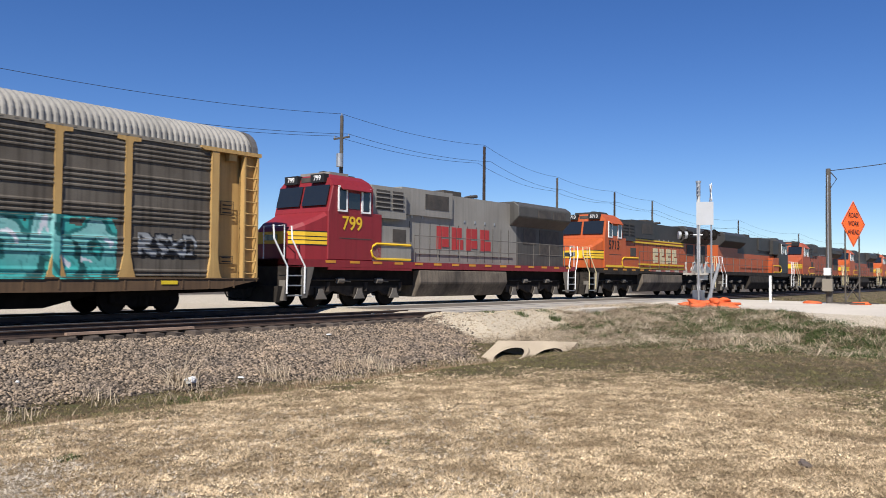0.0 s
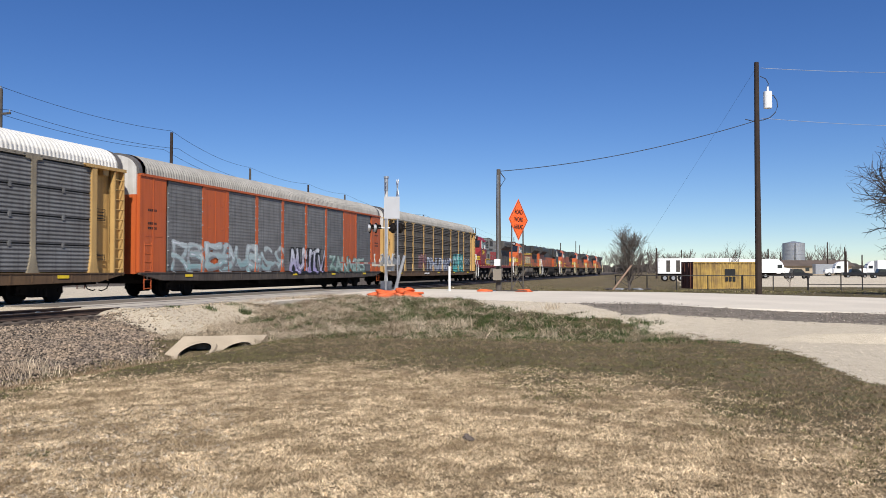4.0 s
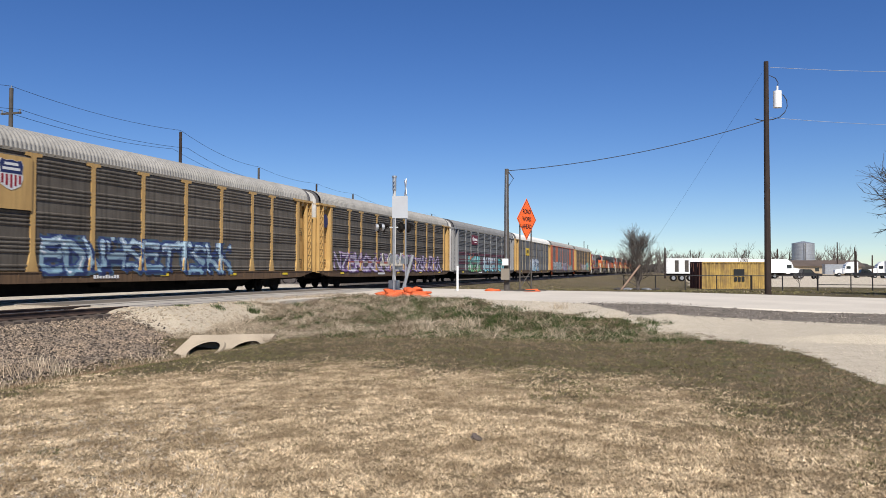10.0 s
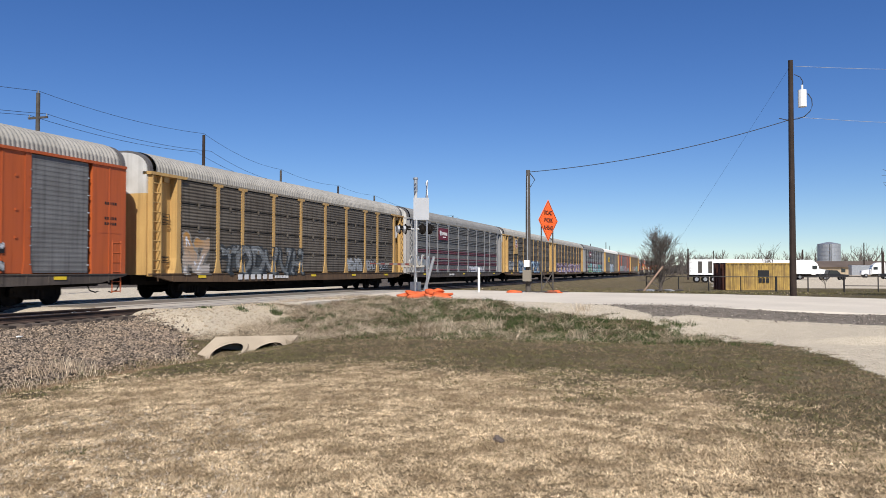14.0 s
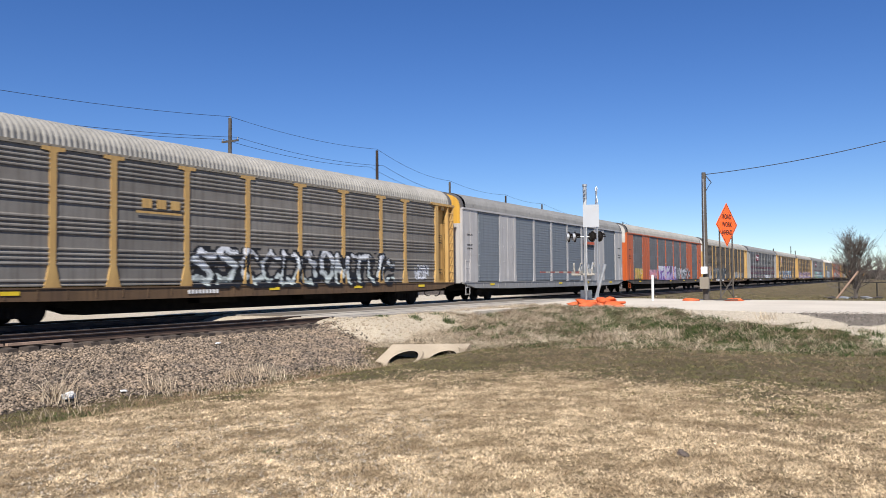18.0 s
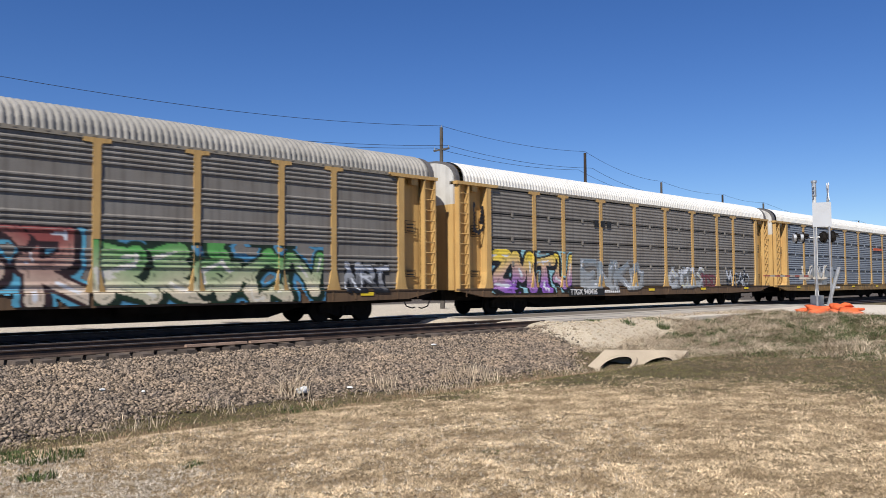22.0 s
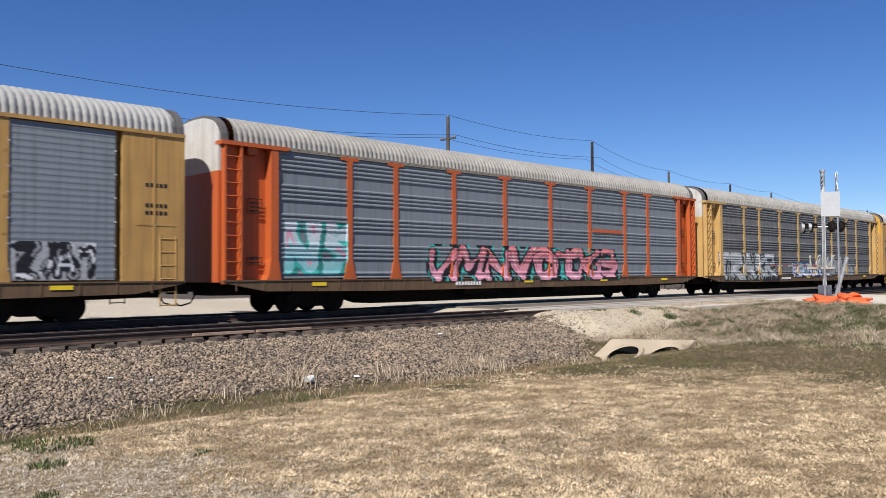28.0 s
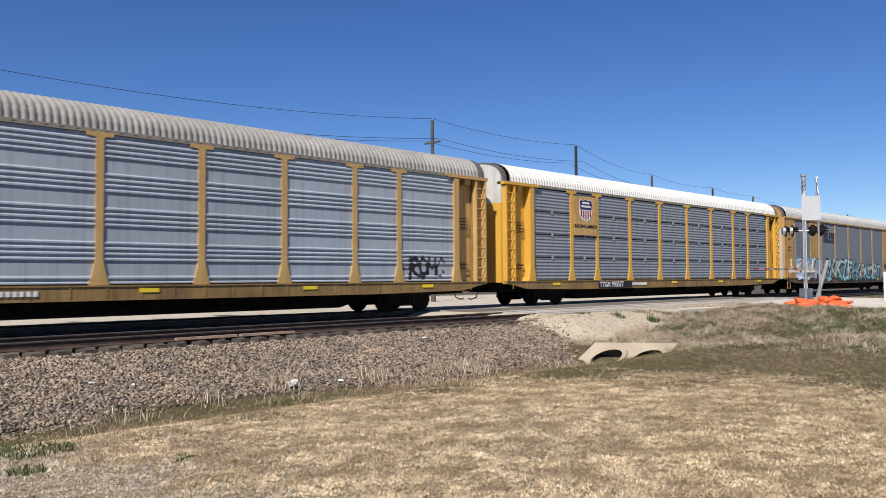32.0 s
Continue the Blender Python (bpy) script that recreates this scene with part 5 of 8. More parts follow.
        prism(bm, [(s * 1.4, 4.34), (s * 1.47, 4.34), (s * 1.66, 4.16), (s * 1.64, 4.13)], "x", 3.3, 4.85)
        put("sunshade", bm, cab_mat)
        bm = bmesh.new()
        c1, c2 = s * 0.07, s * 1.36
        v = [bm.verts.new(p) for p in ((2.72, c1, 3.56), (2.72, c2, 3.56), (2.915, c2, 4.28), (2.915, c1, 4.28))]
        w = [bm.verts.new((p.co.x - 0.03, p.co.y, p.co.z + 0.01)) for p in v]
        bm.faces.new(w)
        for k in range(4):
            bm.faces.new((v[k], v[(k + 1) % 4], w[(k + 1) % 4], w[k]))
        put("windscreen", bm, M_GLASS)
        boxes("number_board", [(2.86, 3.1, s * 0.72 - 0.36, s * 0.72 + 0.36, 4.4, 4.7)], M_INK, 0.02)
        for z0, z1, m0, off in ((2.18, 2.6, L_YEL, 0.008), (2.3, 2.33, M_INK, 0.013), (2.43, 2.46, M_INK, 0.013), (2.14, 2.18, M_INK, 0.01), (2.6, 2.64, M_INK, 0.01)):
            bm = bmesh.new()
            us = (1.36, 1.85, 2.8)
            lo, hi = [bm.verts.new((u, s * (flank(u) + off), z0)) for u in us], [bm.verts.new((u, s * (flank(u) + off), z1)) for u in us]
            lob, hib = [bm.verts.new((u, s * (flank(u) - 0.03), z0)) for u in us], [bm.verts.new((u, s * (flank(u) - 0.03), z1)) for u in us]
            for k in range(2):
                for a, b in ((lo, hi), (hi, hib), (lob, lo)):
                    bm.faces.new((a[k], a[k + 1], b[k + 1], b[k]))
            bm.faces.new((lo[2], lob[2], hib[2], hi[2]))
            bm.faces.new((lo[0], lob[0], hib[0], hi[0]))
            bmesh.ops.recalc_face_normals(bm, faces=bm.faces[:])
            put("yellow_nose_stripe" if m0 is L_YEL else "stripe_line", bm, m0)
    boxes("yellow_nose_band", [(1.335, 1.345, -0.8, 0.8, 2.18, 2.6)], L_YEL)
    if number:
        face = (tall @ pose(2.855, 0, 4.55)).translation
        for s in (-1, 1):
            writing(number, 0.26, Matrix.Translation(face + Vector((0, s * 0.72, 0))) @ pose(0, 0, 0, 90, 0, 90 if forward else -90), loco, M_WHITE, "board_number")
    # long hood
    boxes("lower_cabinet", [(5.1, 7.4, -1.46, 1.46, 1.66, 2.3)], low_mat, 0.04)
    boxes("cab_back", [(5.05, 5.6, -1.46, 1.46, 1.68, 3.4)], cab_mat, 0.04)
    boxes("cab_cabinet", [(5.55, 7.35, -1.42, 1.42, 2.3, 3.0)], low_mat, 0.04)
    for s in (-1, 1):
        bm = bmesh.new()
        tube(bm, [(7.35, s * 1.465, 1.74), (5.3, s * 1.468, 1.74), (5.08, s * 1.478, 1.84), (5.0, s * 1.478, 2.02), (5.08, s * 1.478, 2.2), (5.3, s * 1.468, 2.3), (7.35, s * 1.465, 2.3)], 0.05, 5)
        part("yellow_piping", bm, L_YEL, loco).matrix_basis = tall
    boxes("engine_hood", [(5.1, 16.0, -1.0, 1.0, 1.66, split)], low_mat, 0.03)
    boxes("engine_hood_top", [(5.1, 16.0, -1.0, 1.0, split, 4.55)], high_mat, 0.1)
    boxes("blower_housing", [(5.15, 7.2, -1.35, 1.35, 3.3, 4.5)], high_mat, 0.06)
    boxes("hood_bulge", [(7.2, 10.6, -1.12, 1.12, 3.55, 4.62)], high_mat, 0.06)
    for it in ((5.4, 6.2, -1.36, -1.34, 3.6, 4.35), (6.35, 7.0, -1.36, -1.34, 3.6, 4.35), (8.7, 10.3, -1.14, -1.12, 3.85, 4.45), (6.3, 7.1, -1.435, -1.42, 2.4, 2.9)):
        boxes("grille", [it], M_SOOT)
    bm = bmesh.new()
    for a, b in ((5.4, 6.2), (6.35, 7.0)):
        for k in range(4):
            box(bm, a, b, -1.4, -1.36, 3.68 + k * 0.18, 3.72 + k * 0.18)
    put("grille_slats", bm, high_mat)
    for u in (7.9, 8.6, 11.6, 12.4, 13.2, 14.0):
        boxes("lifting_lug", [(u, u + 0.09, -1.03, -1.0, split + 0.05, split + 0.15)], M_GREYSTEEL)
    boxes("hood_ledge", [(7.3, 15.6, -1.05, 1.05, 2.02, 2.06)], low_mat)
    boxes("radiator_hood", [(16.0, 20.7, -1.0, 1.0, 1.66, 3.65)], rear_mat or low_mat, 0.03)
    bm = bmesh.new()
    prism(bm, [(-1.0, 3.5), (1.0, 3.5), (1.52, 3.95), (1.52, 4.45), (1.2, 4.66), (-1.2, 4.66), (-1.52, 4.45), (-1.52, 3.95)], "x", 15.4, 20.6)
    bevelled(bm, 0.04)
    put("radiator_housing", bm, rear_mat or high_mat)
    boxes("radiator_grille", [(17.2, 18.4, -1.54, -1.52, 3.98, 4.35), (18.7, 20.0, -1.54, -1.52, 3.98, 4.35)], M_SOOT)
    boxes("radiator_intake", [(16.6, 17.8, -1.02, -1.0, 2.7, 3.45), (18.2, 20.2, -1.02, -1.0, 2.2, 3.45)], M_SOOT)
    bm = bmesh.new()
    for k in range(12):
        x = 7.8 + k * 0.68
        box(bm, x, x + 0.025, -1.012, -1.0, 1.75, split - 0.1)
    put("hood_door_seams", bm, M_SOOT)
    bm = bmesh.new()
    box(bm, 10.9, 12.2, -0.4, 0.4, 4.55, 4.85)
    bevelled(bm, 0.05)
    put("exhaust_box", bm, M_SOOT)
    bm = bmesh.new()
    tube(bm, [(13.4, 0, 4.55), (13.4, 0, 4.72)], 0.04, 6)
    for dy in (-0.16, 0, 0.16):
        tube(bm, [(13.2, dy, 4.74), (13.75, dy, 4.8)], 0.03, 8, 0.085)
    put("air_horn", bm, M_SOOT)
    boxes("cooling_fan_box", [(3.4, 4.4, -0.8, 0.8, 4.7, 4.84)], high_mat, 0.04)
    # tank, trucks
    bm = bmesh.new()
    prism(bm, [(-1.5, 1.36), (-1.55, 0.85), (-1.2, 0.3), (1.2, 0.3), (1.55, 0.85), (1.5, 1.36)], "x", 7.9, 14.4)
    bevelled(bm, 0.04)
    put("fuel_tank", bm, tank_mat)
    for cu in (4.6, 17.4):
        tr = put("truck", shared("loco_truck", loco_truck, M_GEAR), None, "grimy three-axle truck")
        tr.matrix_basis = m @ pose(cu, 0, 0)
        for x in (-2.0, 0, 2.0):
            part("wheelset", shared("loco_wheelset", lambda: wheelset(0.53), M_BLACK), None, tr).location = (x, 0, 0)
            part("axle_guard", shared("axle_guard", axle_guard, M_TANK2), None, tr, "dusty axle guard").location = (x, 0, 0)
        for x in (-1.05, 1.05):
            part("brake_cylinder", shared("brake_cylinder", brake_cylinder, M_TANK2), None, tr, "dusty brake cylinder").location = (x, 0, 0)
    # steps, plough, rails
    for end, sg in ((0.75, 1), (LOCO_L - 0.75, -1)):
        bm = bmesh.new()
        prism(bm, [(-1.5, 0.3), (1.5, 0.3), (1.5, 1.66), (-1.5, 1.66)], "x", end, end + sg * 0.08)
        prism(bm, [(-1.3, 0.22), (1.3, 0.22), (1.4, 0.75), (-1.4, 0.75)], "x", end - sg * 0.25, end)
        put("pilot_plate", bm, M_GEAR)
        for s in (-1, 1):
            for k in range(4):
                bm = bmesh.new()
                box(bm, *sorted((end, end + sg * 0.75)), *sorted((s * 1.5, s * 1.12)), 0.42 + k * 0.33, 0.46 + k * 0.33)
                put("step", bm, M_GREYSTEEL)
            bm = bmesh.new()
            prism(bm, [(end + sg * 0.74, 0.34), (end + sg * 0.98, 0.36), (end + sg * 1.3, 1.4), (end + sg * 0.74, 1.4)], "y", *sorted((s * 1.5, s * 1.44)))
            put("step_side", bm, M_TANK2)
            bm = bmesh.new()
            prism(bm, [(end - sg * 0.1, 0.28), (end + sg * 0.06, 0.28), (end + sg * 0.02, 0.95), (end - sg * 0.02, 0.95)], "y", *sorted((s * 1.5, s * 1.2)))
            put("plough_wing", bm, M_TANK2)
        rail_mat = M_WHITE if cab_mat in (L_DARK, L_RED) else L_CREAM
        for s in (-1, 1):
            for du in (0.05, 0.85):
                bm = bmesh.new()
                tube(bm, [(end + sg * du, s * 1.5, 0.5), (end + sg * du, s * 1.52, 1.4), (end + sg * (du - 0.12), s * 1.5, 1.6), (end + sg * (du - 0.5), s * 1.4, 2.3), (end + sg * (du - 0.5), s * 1.36, 2.75)], 0.032, 6)
                put("step_handrail", bm, rail_mat)
            bm = bmesh.new()
            tube(bm, [(end, s * 0.3, 1.66), (end, s * 0.3, 2.75), (end, s * 1.4, 2.75), (end, s * 1.4, 1.66)], 0.022, 6)
            put("end_handrail", bm, rail_mat)
        cp = part("coupler", shared("coupler", coupler, M_BLACK), None, loco)
        cp.matrix_basis = m @ (pose(LOCO_L - 0.5, 0, 0) if sg < 0 else pose(0.5, 0, 0, 0, 0, 180))
    bm = bmesh.new()
    for s in (-1, 1):
        for x in np.arange(7.6, LOCO_L - 1.0, 1.55):
            tube(bm, [(x, s * 1.46, 1.66), (x, s * 1.46, 2.72)], 0.018, 5)
        for z in (2.2, 2.72):
            tube(bm, [(7.6, s * 1.46, z), (LOCO_L - 1.0, s * 1.46, z)], 0.016, 5)
    put("walkway_handrail", bm, L_RAIL)
    bm = bmesh.new()
    for x in np.arange(2.6, LOCO_L - 1, 1.25):
        box(bm, x, x + 0.5, -1.512, -1.5, 1.55, 1.64)
    put("reflector_dashes", bm, L_AMBER)
    if bands:
        for z0, z1 in ((1.7, 1.8), (1.92, 2.02), (split - 0.2, split - 0.1), (split - 0.02, split + 0.06)):
            boxes("yellow_band", [(7.4, 15.9, -1.058, -1.0, z0, z1)], L_YEL)
        boxes("yellow_cab_band", [(2.9, 5.1, -1.492, -1.478, 1.72, 1.84)], L_YEL)
    # number on the cab side that faces the lawn
    if number:
        writing(number, 0.72, Matrix.Translation((tall @ pose(3.95, 0, 2.95)).translation + Vector((0, -1.497, 0))) @ pose(0, 0, 0, 90, 0, 0), loco, ink, "cab_number")
    return loco


def axle_guard():
    bm = bmesh.new()
    for s in (-1, 1):
        prism(bm, [(-0.3, 0.3), (0.3, 0.3), (0.16, 0.5), (0.1, 0.68), (-0.1, 0.68), (-0.16, 0.5)], "y", s * 1.27 - 0.02, s * 1.27 + 0.02)
    return bm


def brake_cylinder():
    bm = bmesh.new()
    for s in (-1, 1):
        tube(bm, [(-0.16, s * 1.28, 0.98), (0.16, s * 1.28, 0.98)], 0.11, 10)
        tube(bm, [(0.16, s * 1.28, 0.98), (0.55, s * 1.28, 0.94)], 0.03, 6)
    return bm


def loco_truck():
    bm = bmesh.new()
    for s in (-1, 1):
        prism(bm, [(-2.5, 0.45), (-1.6, 0.42), (-1.2, 0.62), (-0.5, 0.4), (0.5, 0.4), (1.2, 0.62), (1.6, 0.42), (2.5, 0.45), (2.55, 0.95), (1.6, 1.1), (-1.6, 1.1), (-2.55, 0.95)], "y", s * 1.05 - 0.08, s * 1.05 + 0.08)
        for x in (-2.0, 0, 2.0):
            box(bm, x - 0.22, x + 0.22, s * 1.16 - 0.08, s * 1.16 + 0.08, 0.36, 0.72)
            disc(bm, (x + 0.45, s * 1.12, 0.75), 0.11, (0, 0, 1), 0.35, 8)
        tube(bm, [(-2.4, s * 1.2, 1.0), (2.4, s * 1.2, 1.0)], 0.04, 6)
    box(bm, -0.5, 0.5, -1, 1, 0.6, 1.05)
    return bm


def block_letters(loco, x0, w, n, z0, z1, material, out):
    """A railway's name as plain slotted blocks of its size and colour."""
    for k in range(n):
        bm = bmesh.new()
        a = x0 + k * w * 1.18
        box(bm, a + w * 0.02, a + w * 0.38, -out - 0.012, -out, z0, z1)
        box(bm, a + w * 0.44, a + w * 0.94, -out - 0.012, -out, z0 + (z1 - z0) * (0.02 if k % 2 else 0.1), z0 + (z1 - z0) * 0.46)
        box(bm, a + w * 0.44, a + w * (0.8 if k % 2 else 0.92), -out - 0.012, -out, z0 + (z1 - z0) * 0.55, z1)
        part("name_block", bm, material, loco)


C_NAME = flat("faded_red_lettering", (0.42, 0.04, 0.04))
locos = []
lc = locomotive("red-cab diesel locomotive with weathered silver hood", L_RED, L_SILVER, L_SILVER, L_RED, L_TANK, "799", L_YEL, rear_mat=mat("sooty_silver", (0.1, 0.095, 0.085), 0.6, 0.1, vary=0.45, scale=0.9, tint=(0.05, 0.045, 0.04), streak=0.4))
block_letters(lc, -LOCO_L + 9.6, 0.92, 4, 2.35, 3.35, C_NAME, 1.015)
locos.append(lc)
lc = locomotive("orange diesel locomotive with dark hood top", L_ORANGE, L_ORANGE, L_DARK, M_GEAR, L_TANK, "5713", M_INK, 3.45, bands=True)
block_letters(lc, -LOCO_L + 10.6, 0.92, 4, 2.1, 3.15, L_CREAM, 1.015)
locos.append(lc)
locos.append(locomotive("orange and black diesel locomotive facing ahead", L_DARK, L_ORANGE, L_DARK, M_GEAR, M_GEAR, "", M_INK, 3.15, forward=True))
locos.append(locomotive("faded orange diesel locomotive", L_FADED, L_FADED, L_DARK, M_GEAR, L_TANK, "", M_INK, 3.6))
locos.append(locomotive("orange diesel locomotive with dark hood top", L_ORANGE, L_FADED, L_DARK, M_GEAR, M_GEAR, "", M_INK, 3.2))
locos.append(locomotive("orange diesel locomotive with dark hood top", L_ORANGE, L_ORANGE, L_DARK, M_GEAR, M_GEAR, "", M_INK, 3.2))
locos.append(locomotive("orange diesel locomotive leading the train", L_ORANGE, L_ORANGE, L_DARK, M_GEAR, M_GEAR, "", M_INK, 3.2))

# ---- crossing ----
def slab(x0, x1, y0, y1):
    bm = bmesh.new()
    box(bm, x0, x1, y0, y1, -0.2, -0.006)
    return bevelled(bm, 0.015)


crossing = thing("crossing_surface", "pale concrete panels of a level crossing between the rails", "level crossing", kind="structure")
for centre in (NEAR_Y, TRAIN_Y):
    for k in range(10):
        x0 = 21.2 + k * 2.44
        for y0, y1 in ((-1.5, -0.8), (-0.66, 0.66), (0.8, 1.5)):
            part("crossing_panel", slab(x0, x0 + 2.42, centre + y0, centre + y1), M_PAD, crossing)
bm = bmesh.new()
box(bm, 21.4, 45.5, NEAR_Y + 1.5, TRAIN_Y - 1.5, -0.3, -0.02)
part("crossing_infill", bm, M_INFILL, crossing)
bm = bmesh.new()
box(bm, 26.5, 45.5, NEAR_Y - 3.2, NEAR_Y - 1.5, -0.3, -0.015)
part("crossing_apron", bm, M_ROAD, crossing)

for k, (a, b) in enumerate(((8.35, 9.85), (9.95, 11.45))):
    bm = bmesh.new()
    box(bm, a, b, 16.52, 16.62, -0.14, -0.085)
    solid("wooden_plank", bevelled(bm, 0.008), M_PLANK, "pale weathered plank leaning on the rail", "plank", "planks by the rail")

# ---- culvert ----
P0, E1, IN = Vector((16.9, 12.28, -1.09)), Vector((0.53, -0.85, 0)), Vector((1.0, 0.0, 0))
UP = Vector((1.03, 0.05, 0.44))


# Bore coloured near black for the shade inside the pipe.
M_BORE = mat("shaded_pipe_bore", (0.06, 0.046, 0.034), 0.9, vary=0.5, scale=3)


def culvert():
    th = thing("culvert", "pale concrete culvert end with two mitred pipe mouths", "culvert")
    nrm = E1.cross(UP).normalized()
    nrm = nrm if nrm.z > 0 else -nrm
    n = 32
    for k in range(2):
        o = P0 + E1 * (0.35 + k * 1.0)
        wide = (0.72, 0.5) if k == 0 else (0.5, 0.4)
        bm, bore = bmesh.new(), bmesh.new()
        rings, deep = [[] for _ in range(5)], [[], []]
        for i in range(n):
            a = i * math.tau / n
            c, s = math.cos(a), math.sin(a)
            q = max(abs(c), abs(s))
            edge = o + E1 * (0.5 + (wide[1] if c > 0 else wide[0]) * c / q) + UP * (0.4 + 0.65 * s / q) + Vector((0, 0, 0.07))
            inner = o + E1 * (0.5 + 0.34 * c) + UP * (0.2 + 0.42 * s) + Vector((0, 0, 0.06))
            at = [edge - Vector((0, 0, 0.4)), edge,
                  o + E1 * (0.49 + 0.47 * c) + UP * (0.24 + 0.55 * s) + Vector((0, 0, 0.07)),
                  o + E1 * (0.49 + 0.44 * c) + UP * (0.23 + 0.52 * s) + Vector((0, 0, 0.07)) + nrm * 0.06,
                  inner + nrm * 0.06]
            for ring, p in zip(rings, at):
                ring.append(bm.verts.new(p))
            deep[0].append(bore.verts.new(inner + nrm * 0.062))
            deep[1].append(bore.verts.new(inner + Vector((0.9, 0.65, -0.12)) * 1.4))
        for ra, rb in zip(rings, rings[1:]):
            for i in range(n):
                bm.faces.new((ra[i], ra[(i + 1) % n], rb[(i + 1) % n], rb[i]))
        for i in range(n):
            bore.faces.new((deep[0][i], deep[0][(i + 1) % n], deep[1][(i + 1) % n], deep[1][i]))
        bore.faces.new(deep[1])
        bmesh.ops.recalc_face_normals(bm, faces=bm.faces[:])
        bmesh.ops.recalc_face_normals(bore, faces=bore.faces[:])
        end = part("pipe_end", bm, M_CONC, th)
        part("pipe_bore", bore, M_BORE, end, "dark pipe bore with its shade painted in")
    return th


culvert()

# ---- crossing signal and gate ----
M_SILVERPAINT = mat("aluminium_paint", (0.62, 0.62, 0.6), 0.5, 0.1, vary=0.3, scale=3, tint=(0.4, 0.37, 0.33), streak=0.3)
M_CREAMSTEEL = mat("dull_cream_paint", (0.42, 0.39, 0.34), 0.6, vary=0.4, scale=5, tint=(0.2, 0.18, 0.15))
M_GATERED = mat("gate_red_tape", (0.3, 0.08, 0.06), 0.5, vary=0.3, scale=4)


def crossing_signal(x, y, z):
    th = thing("crossing_signal", "silver level-crossing signal with hooded flashing lamps", "crossing signal", pose(x, y, z))
    bm = bmesh.new()
    tube(bm, [(0, 0, 0), (0, 0, 5.1)], 0.085, 12)
    part("mast", bm, M_SILVERPAINT, th)
    bm = bmesh.new()
    box(bm, -0.22, 0.22, -0.22, 0.22, 0, 0.45)
    box(bm, -0.3, 0.3, -0.3, 0.3, -0.12, 0.02)
    part("junction_base", bevelled(bm, 0.02), M_GREYSTEEL, th)
    bm = bmesh.new()
    tube(bm, [(0, 0, 5.05), (0, 0, 5.75)], 0.1, 10)
    for zz in (5.1, 5.3, 5.5):
        tube(bm, [(-0.25, -0.05, zz), (0.25, 0.05, zz)], 0.035, 6)
    tube(bm, [(0, 0, 5.7), (0, 0, 5.8)], 0.13, 10)
    part("bell", bm, M_GREYSTEEL, th)
    for a in (55, -55):
        bm = bmesh.new()
        box(bm, -0.5, 0.5, -0.015, 0.015, -0.11, 0.11)
        ob = part("crossbuck", bm, M_WHITE, th)
        ob.matrix_basis = pose(0.3, -0.5, 5.2, 0, 0, 28) @ pose(0, 0, 0, 0, a, 0)
    for dy, yaw in ((-0.62, 0), (-0.98, 0), (0.42, 0), (0.85, 0)):
        lamp = part("signal_lamp", disc(bmesh.new(), (0, 0, 0), 0.27, (0, 1, 0), 0.03, 20), M_BLACK, th)
        lamp.matrix_basis = pose(0.25 * dy, -dy * 0.8, 3.15, 0, 0, 55 if dy > 0 else 35)
        bm = bmesh.new()
        disc(bm, (0, 0.07, 0), 0.19, (0, 1, 0), 0.14, 16)
        # Sunlit look is in the colour: left housings pale steel, right ones black.
        part("lamp_housing", bm, M_GREYSTEEL if dy < 0 else M_BLACK, lamp)
        part("lens", disc(bmesh.new(), (0, -0.03, 0), 0.14, (0, 1, 0), 0.03, 16), M_BULLET, lamp)
        bm = bmesh.new()
        for k in range(7):
            a = math.pi * k / 6
            tube(bm, [(0.17 * math.cos(a), -0.02, 0.17 * math.sin(a)), (0.17 * math.cos(a), -0.24, 0.17 * math.sin(a) - 0.02)], 0.03, 4)
        part("visor", bm, M_BLACK, lamp)
    bm = bmesh.new()
    tube(bm, [(-0.26, 0.85, 3.15), (0.26, -0.85, 3.15)], 0.035, 6)
    part("lamp_arm", bm, M_GREYSTEEL, th)
    bm = bmesh.new()
    box(bm, -0.28, 0.28, -0.35, -0.05, 0.95, 1.5)
    part("gate_machine", bevelled(bm, 0.03), M_GREYSTEEL, th)
    bm = bmesh.new()
    for s in (-0.42, 0.12):
        prism(bm, [(-0.5, 1.32), (0.9, 1.28), (1.0, 1.55), (0.85, 1.78), (0.6, 1.5), (0.1, 1.62), (-0.1, 1.85), (-0.3, 1.5)], "y", s, s + 0.05)
    part("counterweight_arm", bm, M_GREYSTEEL, th)
    for y0, lean in ((-0.42, -0.04), (-0.24, 0.05), (0.26, -0.05), (0.44, 0.04)):
        bm = bmesh.new()
        tube(bm, [(-0.35, y0, 1.15), (-0.38, y0 + lean, 1.5), (-0.3, y0 + lean * 2.2, 1.78), (-0.2, y0 + lean * 2.6, 1.8)], 0.045, 6)
        part("counterweight", bm, M_CREAMSTEEL, th, "pale steel counterweight bar")
    bm = bmesh.new()
    box(bm, -0.45, -0.3, -0.6, 0.6, 1.2, 1.3)
    part("counterweight_beam", bevelled(bm, 0.02), M_CREAMSTEEL, th)
    for k in range(10):
        bm = bmesh.new()
        w0, w1 = 0.055 - 0.003 * k, 0.052 - 0.003 * k
        a, b = -0.5 - k * 0.52, -1.02 - k * 0.52
        v = [bm.verts.new(p) for p in ((a, -0.03, 1.34 - w0), (a, 0.03, 1.34 - w0), (a, 0.03, 1.34 + w0), (a, -0.03, 1.34 + w0), (b, -0.03, 1.34 - w1), (b, 0.03, 1.34 - w1), (b, 0.03, 1.34 + w1), (b, -0.03, 1.34 + w1))]
